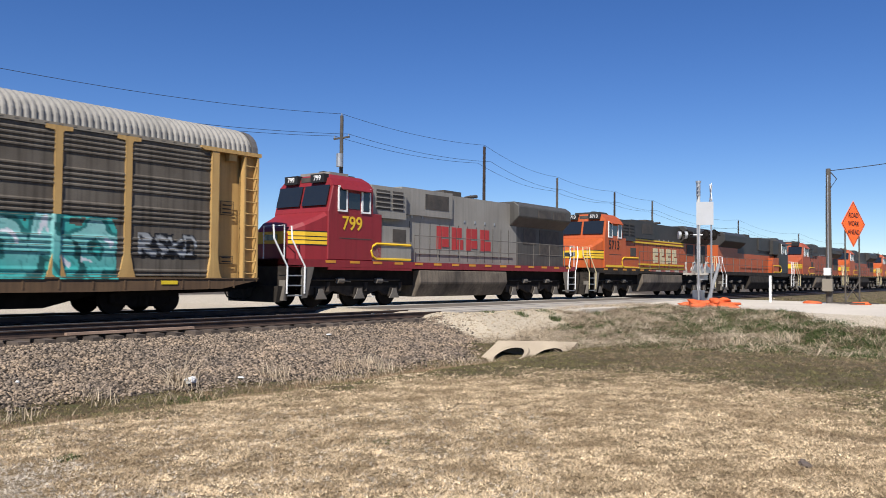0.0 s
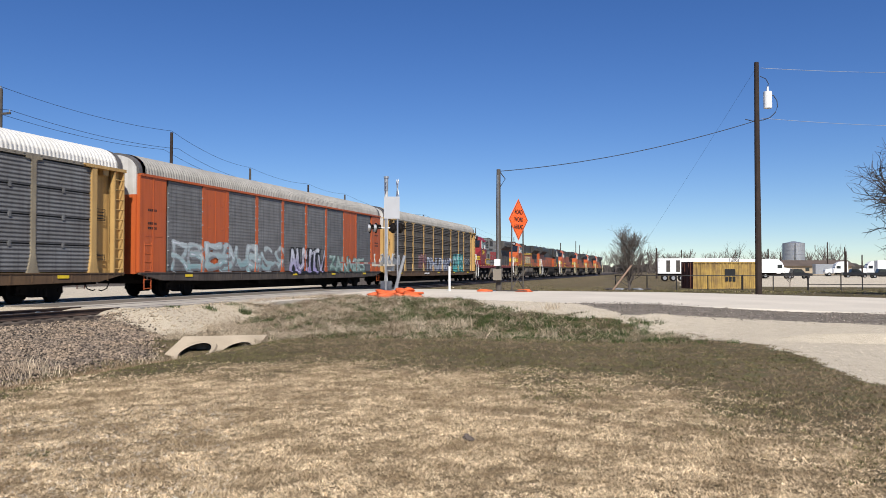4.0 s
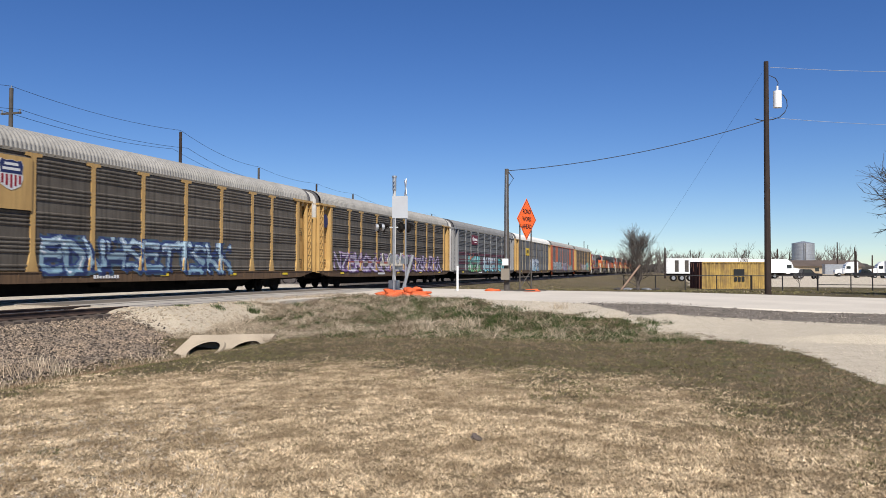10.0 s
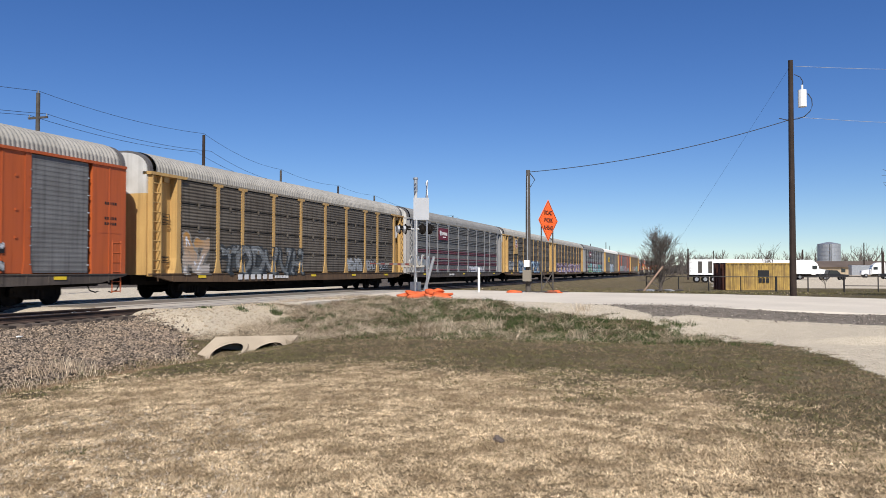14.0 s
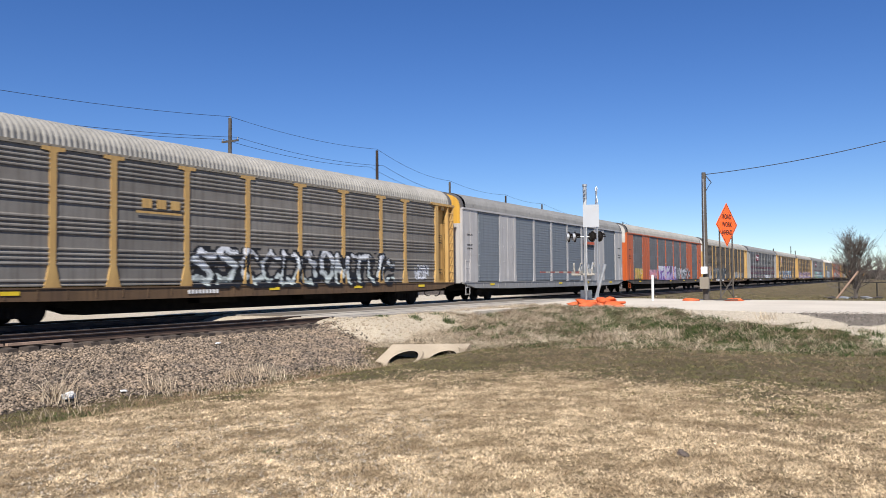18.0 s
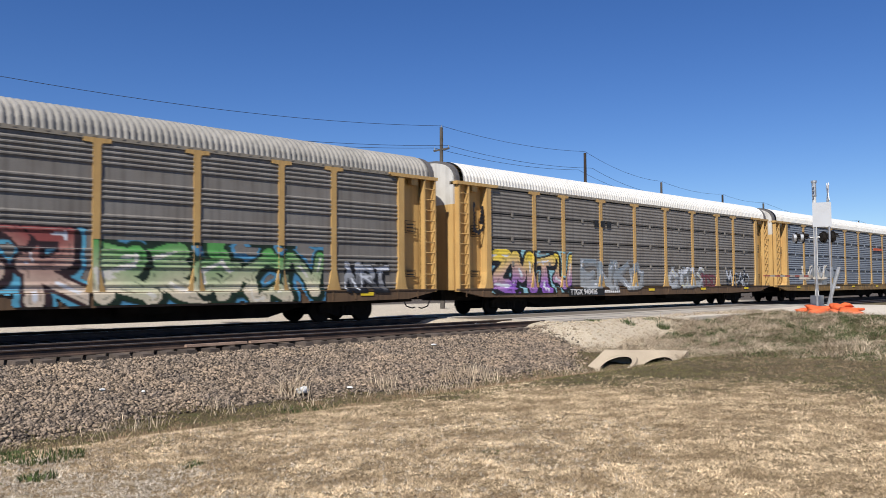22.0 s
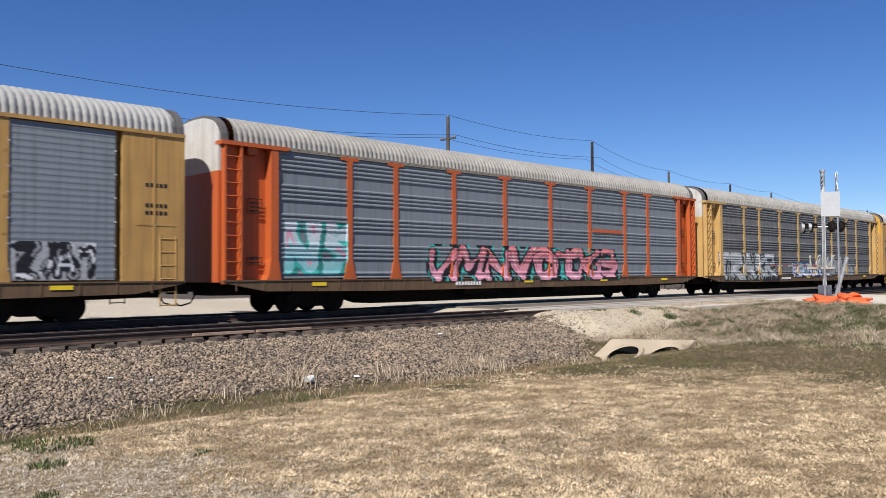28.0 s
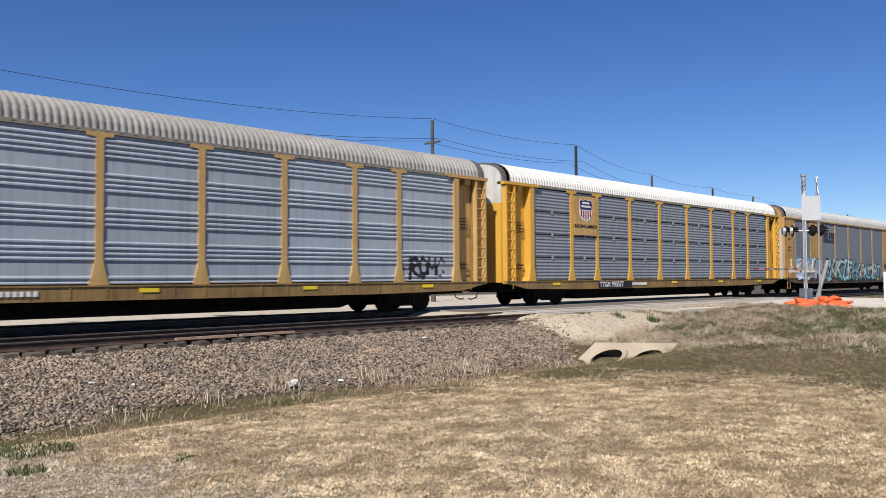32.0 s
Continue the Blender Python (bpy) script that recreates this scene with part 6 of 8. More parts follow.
        for q in ((0, 3, 2, 1), (4, 5, 6, 7), (0, 1, 5, 4), (1, 2, 6, 5), (2, 3, 7, 6), (3, 0, 4, 7)):
            bm.faces.new([v[i] for i in q])
        part("gate_arm", bm, M_GATERED if k % 2 else M_CREAMSTEEL, th)
    bm = bmesh.new()
    tube(bm, [(0.3, -0.9, 1.75), (0.12, -0.45, 0.0)], 0.085, 10)
    part("brace_tube", bm, M_GREYSTEEL, th)
    return th


crossing_signal(38.45, 14.26, 0.15)

# ---- temporary road signs ----
def bag(bm, c, ax, h, seed):
    r = random.Random(seed)
    n = bmesh.ops.create_icosphere(bm, subdivisions=2, radius=1.0)["verts"]
    yaw = r.random() * 3.1
    for v in n:
        p = v.co
        bulge = 1 + 0.42 * noise.noise(p * 2.1 + Vector((seed, 0, 0)))
        q = Vector((math.copysign(abs(p.x) ** 0.7, p.x) * ax, math.copysign(abs(p.y) ** 0.7, p.y) * ax * 0.55, p.z * h)) * bulge
        v.co = Vector((q.x * math.cos(yaw) - q.y * math.sin(yaw), q.x * math.sin(yaw) + q.y * math.cos(yaw), max(q.z, -h * 0.6))) + Vector(c)
    return bm


def sandbags(x, y, n, spread, seed, ground=None):
    r = random.Random(seed)
    for k in range(n):
        a, d = r.random() * 6.28, spread * r.random() ** 0.6
        px, py = x + d * math.cos(a) * 0.5, y + d * math.sin(a)
        bm = bmesh.new()
        bag(bm, (0, 0, 0), 0.3 + 0.16 * r.random(), 0.085 + 0.055 * r.random(), seed + k)
        ob = solid("sandbag", bm, M_BAG, "slumped bright orange sandbag on a sign foot", "sandbag", "sandbags")
        smooth(ob.data)
        ob.location = (px, py, (float(ground_z(px, py)) if ground is None else ground) + 0.05 + 0.24 * max(0.0, 1 - 1.3 * d / spread) * r.random() ** 0.5 * (n > 4))
        ob.rotation_euler = (r.uniform(-0.35, 0.35) * (n > 4), r.uniform(-0.3, 0.3) * (n > 4), 0)


def board_sign(x, y, z):
    th = thing("temporary_sign", "white sign board seen from behind on tall steel posts", "road sign", pose(x, y, z, 0, 0, -68))
    top, w = 4.55 - z, 0.36
    bm = bmesh.new()
    box(bm, -w, w, -0.012, 0.012, top - 1.02, top)
    part("board", bevelled(bm, 0.004), M_PALE, th, "pale white sign back")
    for s in (-1, 1):
        bm = bmesh.new()
        tube(bm, [(s * 0.27, 0.05, -0.1), (s * 0.27, 0.05, top - 0.03)], 0.04, 6)
        part("post", bm, M_GREYSTEEL, th)
    bm = bmesh.new()
    for s in (-1, 1):
        box(bm, s * 0.27 - 0.04, s * 0.27 + 0.04, -0.8, 0.8, -0.02, 0.06)
    part("foot", bm, M_GREYSTEEL, th)
    return th


board_sign(34.79, 12.62, 0.01)
sandbags(33.47, 11.86, 16, 1.5, 5)


def diamond_sign(x, y, z):
    th = thing("road_work_sign", "fluorescent orange diamond road-work sign on a steel stand", "road sign", pose(x, y, z, 0, 0, -19.5))
    r, mid = 1.0, 2.85 + 0.98 - 0.28
    bm = bmesh.new()
    prism(bm, [(-r * 0.93, mid), (0, mid - r * 1.04), (r * 0.93, mid), (0, mid + r * 1.04)], "y", -0.02, 0.0)
    part("panel", bevelled(bm, 0.006), M_ORANGE_SIGN, th)
    bm = bmesh.new()
    q = r * 0.93
    qx, qz = q * 0.93, q * 1.04
    for a, b in (((-qx, mid), (0, mid - qz)), ((0, mid - qz), (qx, mid)), ((qx, mid), (0, mid + qz)), ((0, mid + qz), (-qx, mid))):
        tube(bm, [(a[0], -0.021, a[1]), (b[0], -0.021, b[1])], 0.012, 4)
    part("border", bm, M_INK, th)
    for k, word in enumerate(("ROAD", "WORK", "AHEAD")):
        writing(word, 0.31, pose(0, -0.026, mid + 0.37 - 0.37 * k, 90, 0, 0) @ Matrix.Diagonal((0.88, 1.0, 1.0, 1.0)), th, M_INK)
    for s in (-1, 1):
        bm = bmesh.new()
        tube(bm, [(s * 0.55, 0.05, 0), (s * 0.55, 0.05, mid + 0.3)], 0.035, 6)
        part("post", bm, M_POLEG, th)
    bm = bmesh.new()
    tube(bm, [(-0.55, 0.05, 0.15), (0.55, 0.05, 1.0)], 0.025, 5)
    tube(bm, [(0.55, 0.05, 0.15), (-0.55, 0.05, 1.0)], 0.025, 5)
    for s in (-1, 1):
        box(bm, s * 0.55 - 0.04, s * 0.55 + 0.04, -0.8, 0.8, 0.0, 0.06)
    part("stand", bm, M_POLEG, th)
    return th


SIGN = (39.29, 7.57, 0.11)
diamond_sign(*SIGN)
sandbags(SIGN[0], SIGN[1] - 0.5, 2, 0.4, 40, SIGN[2] - 0.05)
sandbags(SIGN[0], SIGN[1] + 1.7, 1, 0.3, 50, SIGN[2] - 0.05)

bm = bmesh.new()
tube(bm, [(0, 0, -0.05), (0, 0, 1.25)], 0.06, 10)
ob = solid("marker_post", bm, M_WHITE, "slim white marker post beside the road", "post")
ob.location = (39.46, 11.18, 0.09)


# ---- power poles and cables ----
def cable(name, a, b, sag, r=0.014, lab="thin sagging black power cable", material=None):
    a, b = Vector(a), Vector(b)
    bm = bmesh.new()
    pts = [a.lerp(b, k / 20) - Vector((0, 0, sag * 4 * (k / 20) * (1 - k / 20))) for k in range(21)]
    tube(bm, pts, r, 5)
    return solid(name, bm, material or M_WIRE, lab, "cable", "overhead cables")


def pole(x, y, z, h, r, material, lab, arms=0):
    th = thing("utility_pole", lab, "utility pole", pose(x, y, z))
    bm = bmesh.new()
    tube(bm, [(0, 0, -0.3), (0.01, 0, h * 0.3), (-0.01, 0.01, h * 0.65), (0, 0, h)], r, 12, r * 0.68)
    part("shaft", bm, material, th)
    if arms:
        bm = bmesh.new()
        box(bm, -0.05, 0.05, -0.75, 0.75, h - arms - 0.06, h - arms + 0.06)
        part("crossarm", bevelled(bm, 0.01), M_POLEG, th)
        for s in (-0.68, 0.68):
            bm = bmesh.new()
            tube(bm, [(0, s, h - arms + 0.05), (0, s, h - arms + 0.22)], 0.04, 8)
            part("insulator", bm, M_GREYSTEEL, th)
        bm = bmesh.new()
        tube(bm, [(0, 0, h), (0, 0, h + 0.15)], 0.04, 8)
        part("insulator", bm, M_GREYSTEEL, th)
    return th


ROW = [(4.0, 39.2, 10.8), (38.9, 39.4, 12.2), (55.3, 38.9, 12.2), (76.8, 44.2, 12.1), (93.6, 45.5, 12.1), (106.5, 46.0, 12.0), (150, 48, 12), (200, 50, 12), (260, 52, 12)]
for k, (x, y, top) in enumerate(ROW):
    p = pole(x, y, -0.4, top + 0.4, 0.17, M_POLEG if k % 2 else M_POLE, "weathered wooden power pole behind the railway", 1.55 if k < 2 else 0)
    if k == 1:
        bm = bmesh.new()
        tube(bm, [(-0.35, -0.2, 9.0), (-0.35, -0.2, 9.9)], 0.24, 12)
        part("transformer_can", bm, M_GREYSTEEL, p)
for (xa, ya, ta), (xb, yb, tb) in zip(ROW, ROW[1:]):
    far = math.hypot(xb - xa, yb - ya)
    for dy, dz in ((0, 0.12), (-0.68, -1.35), (0.68, -1.35)):
        cable("power_cable", (xa, ya + dy, ta + dz), (xb, yb + dy, tb + dz), min(1.0, 0.022 * far))

big = pole(42.35, -3.86, -0.22, 11.69, 0.165, M_POLE, "tall dark creosoted power pole with a transformer")
BX, BY, BZ = (42.35, -3.86, -0.22)
TOP = BZ + 11.69
bm = bmesh.new()
tube(bm, [(-0.05, -0.5, 9.14 - BZ), (-0.05, -0.5, 9.96 - BZ)], 0.2, 16)
tube(bm, [(-0.05, -0.5, 9.96 - BZ), (-0.05, -0.5, 10.21 - BZ)], 0.05, 8)
part("transformer_can", bm, M_WHITE, big, "pale grey transformer can")
bm = bmesh.new()
tube(bm, [(0, -0.15, TOP - BZ - 0.7), (0, -0.42, TOP - BZ - 0.85), (0, -0.55, TOP - BZ - 1.1), (0, -0.5, 10.21 - BZ)], 0.02, 5)
tube(bm, [(0, -0.55, 9.85 - BZ), (0, -0.78, 9.75 - BZ), (0, -0.93, 9.5 - BZ), (0, -0.95, 9.2 - BZ), (0, -0.85, 8.92 - BZ), (0, -0.6, 8.68 - BZ), (0, -0.3, 8.58 - BZ), (0, 0.2, 8.55 - BZ), (0, 0.55, 8.66 - BZ)], 0.022, 5)
part("drop_cable", bm, M_WIRE, big)
cable("power_cable", (BX, BY - 0.2, TOP - 0.3), (58.49, -13.58, 14.12), 0.05, 0.011, "thin pale power cable between poles", M_PALE)
cable("power_cable", (BX, BY - 0.2, 8.67), (58.50, -13.53, 10.61), 0.05, 0.011, "thin pale power cable between poles", M_PALE)
p2 = pole(40.07, 8.74, 0.09, 6.22, 0.15, M_POLEG, "grey wooden service pole with meter boxes")
PX, PY, PZ = (40.07, 8.74, 0.09)
bm = bmesh.new()
box(bm, -0.32, -0.12, -0.12, 0.16, 1.28, 1.62)
part("meter_box", bevelled(bm, 0.02), M_WHITE, p2)
bm = bmesh.new()
box(bm, -0.36, -0.12, -0.2, 0.22, 0.55, 1.12)
part("breaker_box", bevelled(bm, 0.02), M_EAVE, p2)
bm = bmesh.new()
tube(bm, [(-0.17, 0, 1.6), (-0.15, 0, 5.9)], 0.025, 6)
part("conduit", bm, M_GREYSTEEL, p2)
P2T = PZ + 6.22
cable("service_cable", (PX, PY, P2T - 0.1), (BX, BY, 8.57), 0.38, 0.018, "thick sagging black service cable")
bm = bmesh.new()
tube(bm, [(PX, PY - 0.05, P2T - 0.1), (PX, PY - 0.35, P2T - 0.5), (PX - 0.1, PY - 0.12, P2T - 0.9)], 0.025, 5)
solid("drip_loop", bm, M_WIRE, "black drip loop of cable on the service pole", "cable")
cable("guy_wire", (BX, BY, TOP - 0.25), (69.45, 5.16, -0.55), 0.1, 0.0045, "thin slanting steel guy wire")

# ---- yard beyond the road ----
def container(x, y, z, yaw):
    th = thing("shipping_container", "weathered yellow shipping container with black marks", "shipping container", pose(x, y, z, 0, 0, yaw))
    L, Wd, H = 6.06, 2.44, 2.5
    yel = mat("container_yellow", (0.52, 0.34, 0.08), 0.6, vary=0.6, scale=1.6, tint=(0.25, 0.16, 0.06), streak=0.8)
    brn = mat("container_rust_brown", (0.2, 0.08, 0.05), 0.7, vary=0.4, scale=1.2, streak=0.3)
    bm = bmesh.new()
    n, pts = 60, []
    for k in range(n + 1):
        pts.append((-L / 2 + L * k / n, -Wd / 2 + (0.08 if k % 4 in (1, 2) else 0.0)))
    lo, hi = [bm.verts.new((a, b, 0.15)) for a, b in pts], [bm.verts.new((a, b, H - 0.12)) for a, b in pts]
    for k in range(n):
        bm.faces.new((lo[k], lo[k + 1], hi[k + 1], hi[k]))
    part("side_wall", bm, yel, th)
    bm = bmesh.new()
    box(bm, -L / 2 + 0.02, L / 2 - 0.02, -Wd / 2 + 0.06, Wd / 2, 0.12, H - 0.02)
    part("box_body", bm, yel, th)
    bm = bmesh.new()
    box(bm, -L / 2, L / 2, -Wd / 2 - 0.02, -Wd / 2 + 0.1, H - 0.14, H)
    box(bm, -L / 2, L / 2, -Wd / 2 - 0.02, -Wd / 2 + 0.1, 0, 0.16)
    for s in (-1, 1):
        box(bm, s * L / 2 - 0.06, s * L / 2 + 0.06, -Wd / 2 - 0.02, -Wd / 2 + 0.12, 0.0, H)
    part("corner_frame", bm, yel, th)
    bm = bmesh.new()
    box(bm, -L / 2 - 0.07, -L / 2 + 0.02, -Wd / 2, Wd / 2, 0.0, H)
    part("end_door", bm, brn, th, "dark brown end door")
    for yy in (-0.8, -0.4, 0.4, 0.8):
        bm = bmesh.new()
        tube(bm, [(-L / 2 - 0.1, yy, 0.1), (-L / 2 - 0.1, yy, H - 0.1)], 0.03, 5)
        part("lock_rod", bm, brn, th)
    for a, b, c, d in ((-0.1, 0.9, 1.25, 1.85), (-0.05, 0.22, 0.75, 1.15), (0.3, 0.55, 0.75, 1.15), (0.62, 0.9, 0.75, 1.15)):
        bm = bmesh.new()
        box(bm, a, b, -Wd / 2 - 0.012, -Wd / 2 - 0.002, c, d)
        part("mark", bm, M_INK, th)
    return th


container(76.95, -3.63, -0.62, -66)

M_FENCE = mat("black_pipe_fence", (0.025, 0.022, 0.02), 0.6, vary=0.3)


def fence(points, h, rails):
    th = thing("pipe_fence", "black welded pipe fence with rails", "fence")
    prev = None
    for x, y in points:
        z = float(ground_z(x, y))
        bm = bmesh.new()
        tube(bm, [(x, y, z - 0.1), (x, y, z + h)], 0.05, 6)
        part("post", bm, M_FENCE, th)
        if prev:
            for r in rails:
                bm = bmesh.new()
                tube(bm, [(prev[0], prev[1], prev[2] + r), (x, y, z + r)], 0.035, 6)
                part("rail", bm, M_FENCE, th)
        prev = (x, y, z)
    return th


fence([(69.8, 5.1), (70.0, 2.5), (70.0, 0.1), (70.0, -2.4), (69.9, -5.1)], 1.25, (1.2,))
fence([(70.8, -5.1), (70.6, -7.5), (70.3, -10.1)], 1.25, (1.2,))
fence([(71.3, -10.2), (70.9, -12.6), (70.6, -14.1), (70.2, -16.0), (69.6, -18.7)], 1.3, (1.25, 0.5))
bm = bmesh.new()
tube(bm, [(61.84, 4.82, -0.53), (61.94, 3.31, 1.52)], 0.07, 8)
solid("leaning_post", bm, M_PLANK, "pale wooden post leaning beside the bare bush", "post")
for k in range(5):
    bm = bmesh.new()
    bag(bm, (0, 0, 0), 0.45, 0.12, 70 + k)
    ob = solid("scrap_lump", bm, M_GREYSTEEL if k % 2 else M_SOOT, "grey scrap lying in the grass", "scrap", "scrap by the fence")
    px, py = 63.91, 3.91
    px, py = px + 0.3 * k, py + 1.2 - 0.7 * k
    ob.location = (px, py, float(ground_z(px, py)) + 0.08)


def wheel_part(parent, x, y, r):
    t = part("tyre", disc(bmesh.new(), (0, 0, 0), r, (0, 1, 0), 0.28, 18), M_BLACK, parent)
    t.location = (x, y, r)
    part("rim", disc(bmesh.new(), (0, -0.15, 0), r * 0.55, (0, 1, 0), 0.02, 14), M_GREYSTEEL, t)
    part("rim", disc(bmesh.new(), (0, 0.15, 0), r * 0.55, (0, 1, 0), 0.02, 14), M_GREYSTEEL, t)


def trailer(x, y, z, yaw, L=15.5, H=4.0):
    th = thing("semi_trailer", "white box trailer parked in the yard", "trailer", pose(x, y, z, 0, 0, yaw), "parked trailers")
    bm = bmesh.new()
    box(bm, -L / 2, L / 2, -1.3, 1.3, 1.15, H)
    part("box_body", bevelled(bm, 0.04), M_WHITE, th)
    bm = bmesh.new()
    for a in (-L / 2 + 1.2, -L / 2 + 2.6):
        box(bm, a, a + 0.55, -1.32, -1.3, 1.4, H - 0.3)
    part("side_vent", bm, M_SOOT, th)
    bm = bmesh.new()
    box(bm, -L / 2, L / 2, -0.5, 0.5, 0.85, 1.15)
    box(bm, L / 2 - 3, L / 2 - 2.7, -0.9, 0.9, 0.05, 1.0)
    part("chassis", bm, M_BLACK, th)
    for a in (-L / 2 + 1.0, -L / 2 + 2.2, -L / 2 + 3.4):
        for s in (-1.1, 1.1):
            wheel_part(th, a, s, 0.5)
    return th


def tractor(x, y, z, yaw):
    th = thing("truck_tractor", "white long-nosed semi truck with sleeper cab", "truck", pose(x, y, z, 0, 0, yaw), "parked trucks")
    bm = bmesh.new()
    prism(bm, [(-2.6, 0.9), (0.6, 0.9), (0.6, 2.5), (0.3, 3.2), (-0.5, 3.85), (-2.3, 3.95), (-2.6, 3.8)], "y", -1.2, 1.2)
    part("sleeper_cab", bevelled(bm, 0.08, 2), M_WHITE, th)
    bm = bmesh.new()
    prism(bm, [(0.5, 0.75), (2.9, 0.7), (3.05, 1.1), (2.9, 1.75), (0.6, 2.2)], "y", -1.0, 1.0)
    part("bonnet", bevelled(bm, 0.1, 2), M_WHITE, th)
    bm = bmesh.new()
    box(bm, -0.75, 0.25, -1.215, -1.2, 2.05, 2.75)
    box(bm, -0.75, 0.25, 1.2, 1.215, 2.05, 2.75)
    part("side_window", bm, M_GLASS, th)
    bm = bmesh.new()
    prism(bm, [(0.62, 2.3), (0.64, 2.3), (0.36, 3.1), (0.34, 3.1)], "y", -1.05, 1.05)
    part("windscreen", bm, M_GLASS, th)
    bm = bmesh.new()
    box(bm, -4.6, 2.8, -0.45, 0.45, 0.55, 0.95)
    box(bm, -1.8, 0.3, -1.15, 1.15, 0.45, 0.95)
    part("chassis", bm, M_BLACK, th)
    for a in (2.0, -2.9, -4.1):
        for s in (-1.05, 1.05):
            wheel_part(th, a, s, 0.52)
    return th


trailer(124.00, -2.81, float(ground_z(124, 0)), -87, 11.5, 3.4)
trailer(167.51, -13.31, float(ground_z(165, -8)), -83, 10, 3.8)
tractor(173.94, -19.60, float(ground_z(150, -16)), -85)
tractor(231.62, -39.94, float(ground_z(150, -16)), 95)
tractor(225.36, -46.21, float(ground_z(150, -16)), 95)
trailer(218.95, -52.01, float(ground_z(150, -16)), 95, 11)

M_CARBLACK = mat("black_car_paint", (0.015, 0.015, 0.017), 0.3, vary=0.1, bump=0)


def pickup(x, y, z, yaw, paint, lab):
    th = thing("pickup_truck", lab, "pickup truck", pose(x, y, z, 0, 0, yaw), "parked cars")
    bm = bmesh.new()
    prism(bm, [(-2.7, 0.55), (2.7, 0.55), (2.75, 1.0), (1.3, 1.12), (0.6, 1.85), (-0.9, 1.88), (-1.1, 1.15), (-2.7, 1.15)], "y", -0.95, 0.95)
    part("body", bevelled(bm, 0.06, 2), paint, th)
    for s in (-1, 1):
        bm = bmesh.new()
        prism(bm, [(-0.85, 1.2), (1.0, 1.2), (0.55, 1.75), (-0.8, 1.78)], "y", s * 0.955 - 0.01, s * 0.955 + 0.01)
        part("side_window", bm, M_GLASS, th)
    for a in (-1.7, 1.75):
        for s in (-0.85, 0.85):
            wheel_part(th, a, s, 0.38)
    return th


pickup(168.60, -22.06, float(ground_z(150, -16)), -75, M_CARBLACK, "black pickup truck parked in the yard")
pickup(185.63, -40.73, float(ground_z(150, -16)), -85, M_CARBLACK, "black pickup truck parked in the yard")
pickup(196.46, -37.67, float(ground_z(150, -16)), -85, M_CARBLACK, "black pickup truck parked in the yard")


def shed(x, y, z, yaw):
    th = thing("low_building", "long low tan building with brown roof", "building", pose(x, y, z, 0, 0, yaw))
    tan = mat("tan_siding", (0.42, 0.33, 0.22), 0.8, vary=0.2, scale=0.6, streak=0.2)
    brown = mat("brown_roof_sheet", (0.12, 0.09, 0.07), 0.7, vary=0.3, scale=0.4)
    bm = bmesh.new()
    box(bm, -11, 11, -4, 4, -0.3, 2.5)
    part("wall", bm, tan, th)
    bm = bmesh.new()
    prism(bm, [(-4.6, 2.35), (4.6, 2.35), (4.6, 2.55), (0, 4.3), (-4.6, 2.55)], "x", -11.8, 11.8)
    part("roof", bm, brown, th)
    for a, b, c, d, nm in ((-3, -1.8, 0.9, 1.9, "window"), (2.2, 3.3, 0.0, 2.1, "door"), (5.2, 6.4, 0.9, 1.9, "window")):
        bm = bmesh.new()
        box(bm, a, b, -4.06, -4.0, c, d)
        part(nm, bm, M_GLASS if nm == "window" else M_SOOT, th)
    return th


shed(272.21, -39.35, -0.1, -75)
bm = bmesh.new()
box(bm, -3, 3, -1.3, 1.3, 0, 2.9)
bevelled(bm, 0.06)
ob = solid("grey_container", bm, M_GREYSTEEL, "grey steel container parked by the low building", "shipping container")
ob.matrix_basis = pose(251.81, -40.45, -0.1, 0, 0, -80)


def tank(x, y, z, r, h):
    th = thing("storage_tank", "large corrugated silver storage tank with domed top", "storage tank", pose(x, y, z))
    for k in range(8):
        bm = bmesh.new()
        tube(bm, [(0, 0, h * k / 8), (0, 0, h * (k + 1) / 8 - 0.03)], r + 0.012 * (k % 2), 40)
        part("wall_ring", bm, M_GREYSTEEL, th)
    bm = bmesh.new()
    tube(bm, [(0, 0, h), (0, 0, h + 0.7)], r, 40, r * 0.15)
    part("roof_cone", bm, M_GREYSTEEL, th)
    bm = bmesh.new()
    for s in (-0.25, 0.25):
        tube(bm, [(-r - 0.12, s, 0), (-r - 0.12, s, h)], 0.05, 5)
    for k in range(int(h / 0.4)):
        tube(bm, [(-r - 0.12, -0.25, k * 0.4), (-r - 0.12, 0.25, k * 0.4)], 0.03, 4)
    part("ladder", bm, M_SOOT, th)
    return th


tank(297.62, -38.01, -0.1, 3.6, 10.35)
FAR_POLES = [(189, -19, 5.8), (229, -26, 5.8), (226, -41, 7.0), (197, -36, 5.3), (216, -43, 4.8), (328, 40, 12.8), (358, 42, 12.1), (277, 39, 10.5), (160, 4, 5.4), (257, -42, 9.3), (260, -1, 7.4)]
for x, y, top in FAR_POLES:
    pole(x, y, -0.2, top + 0.2, 0.2, M_POLE, "distant dark utility pole")


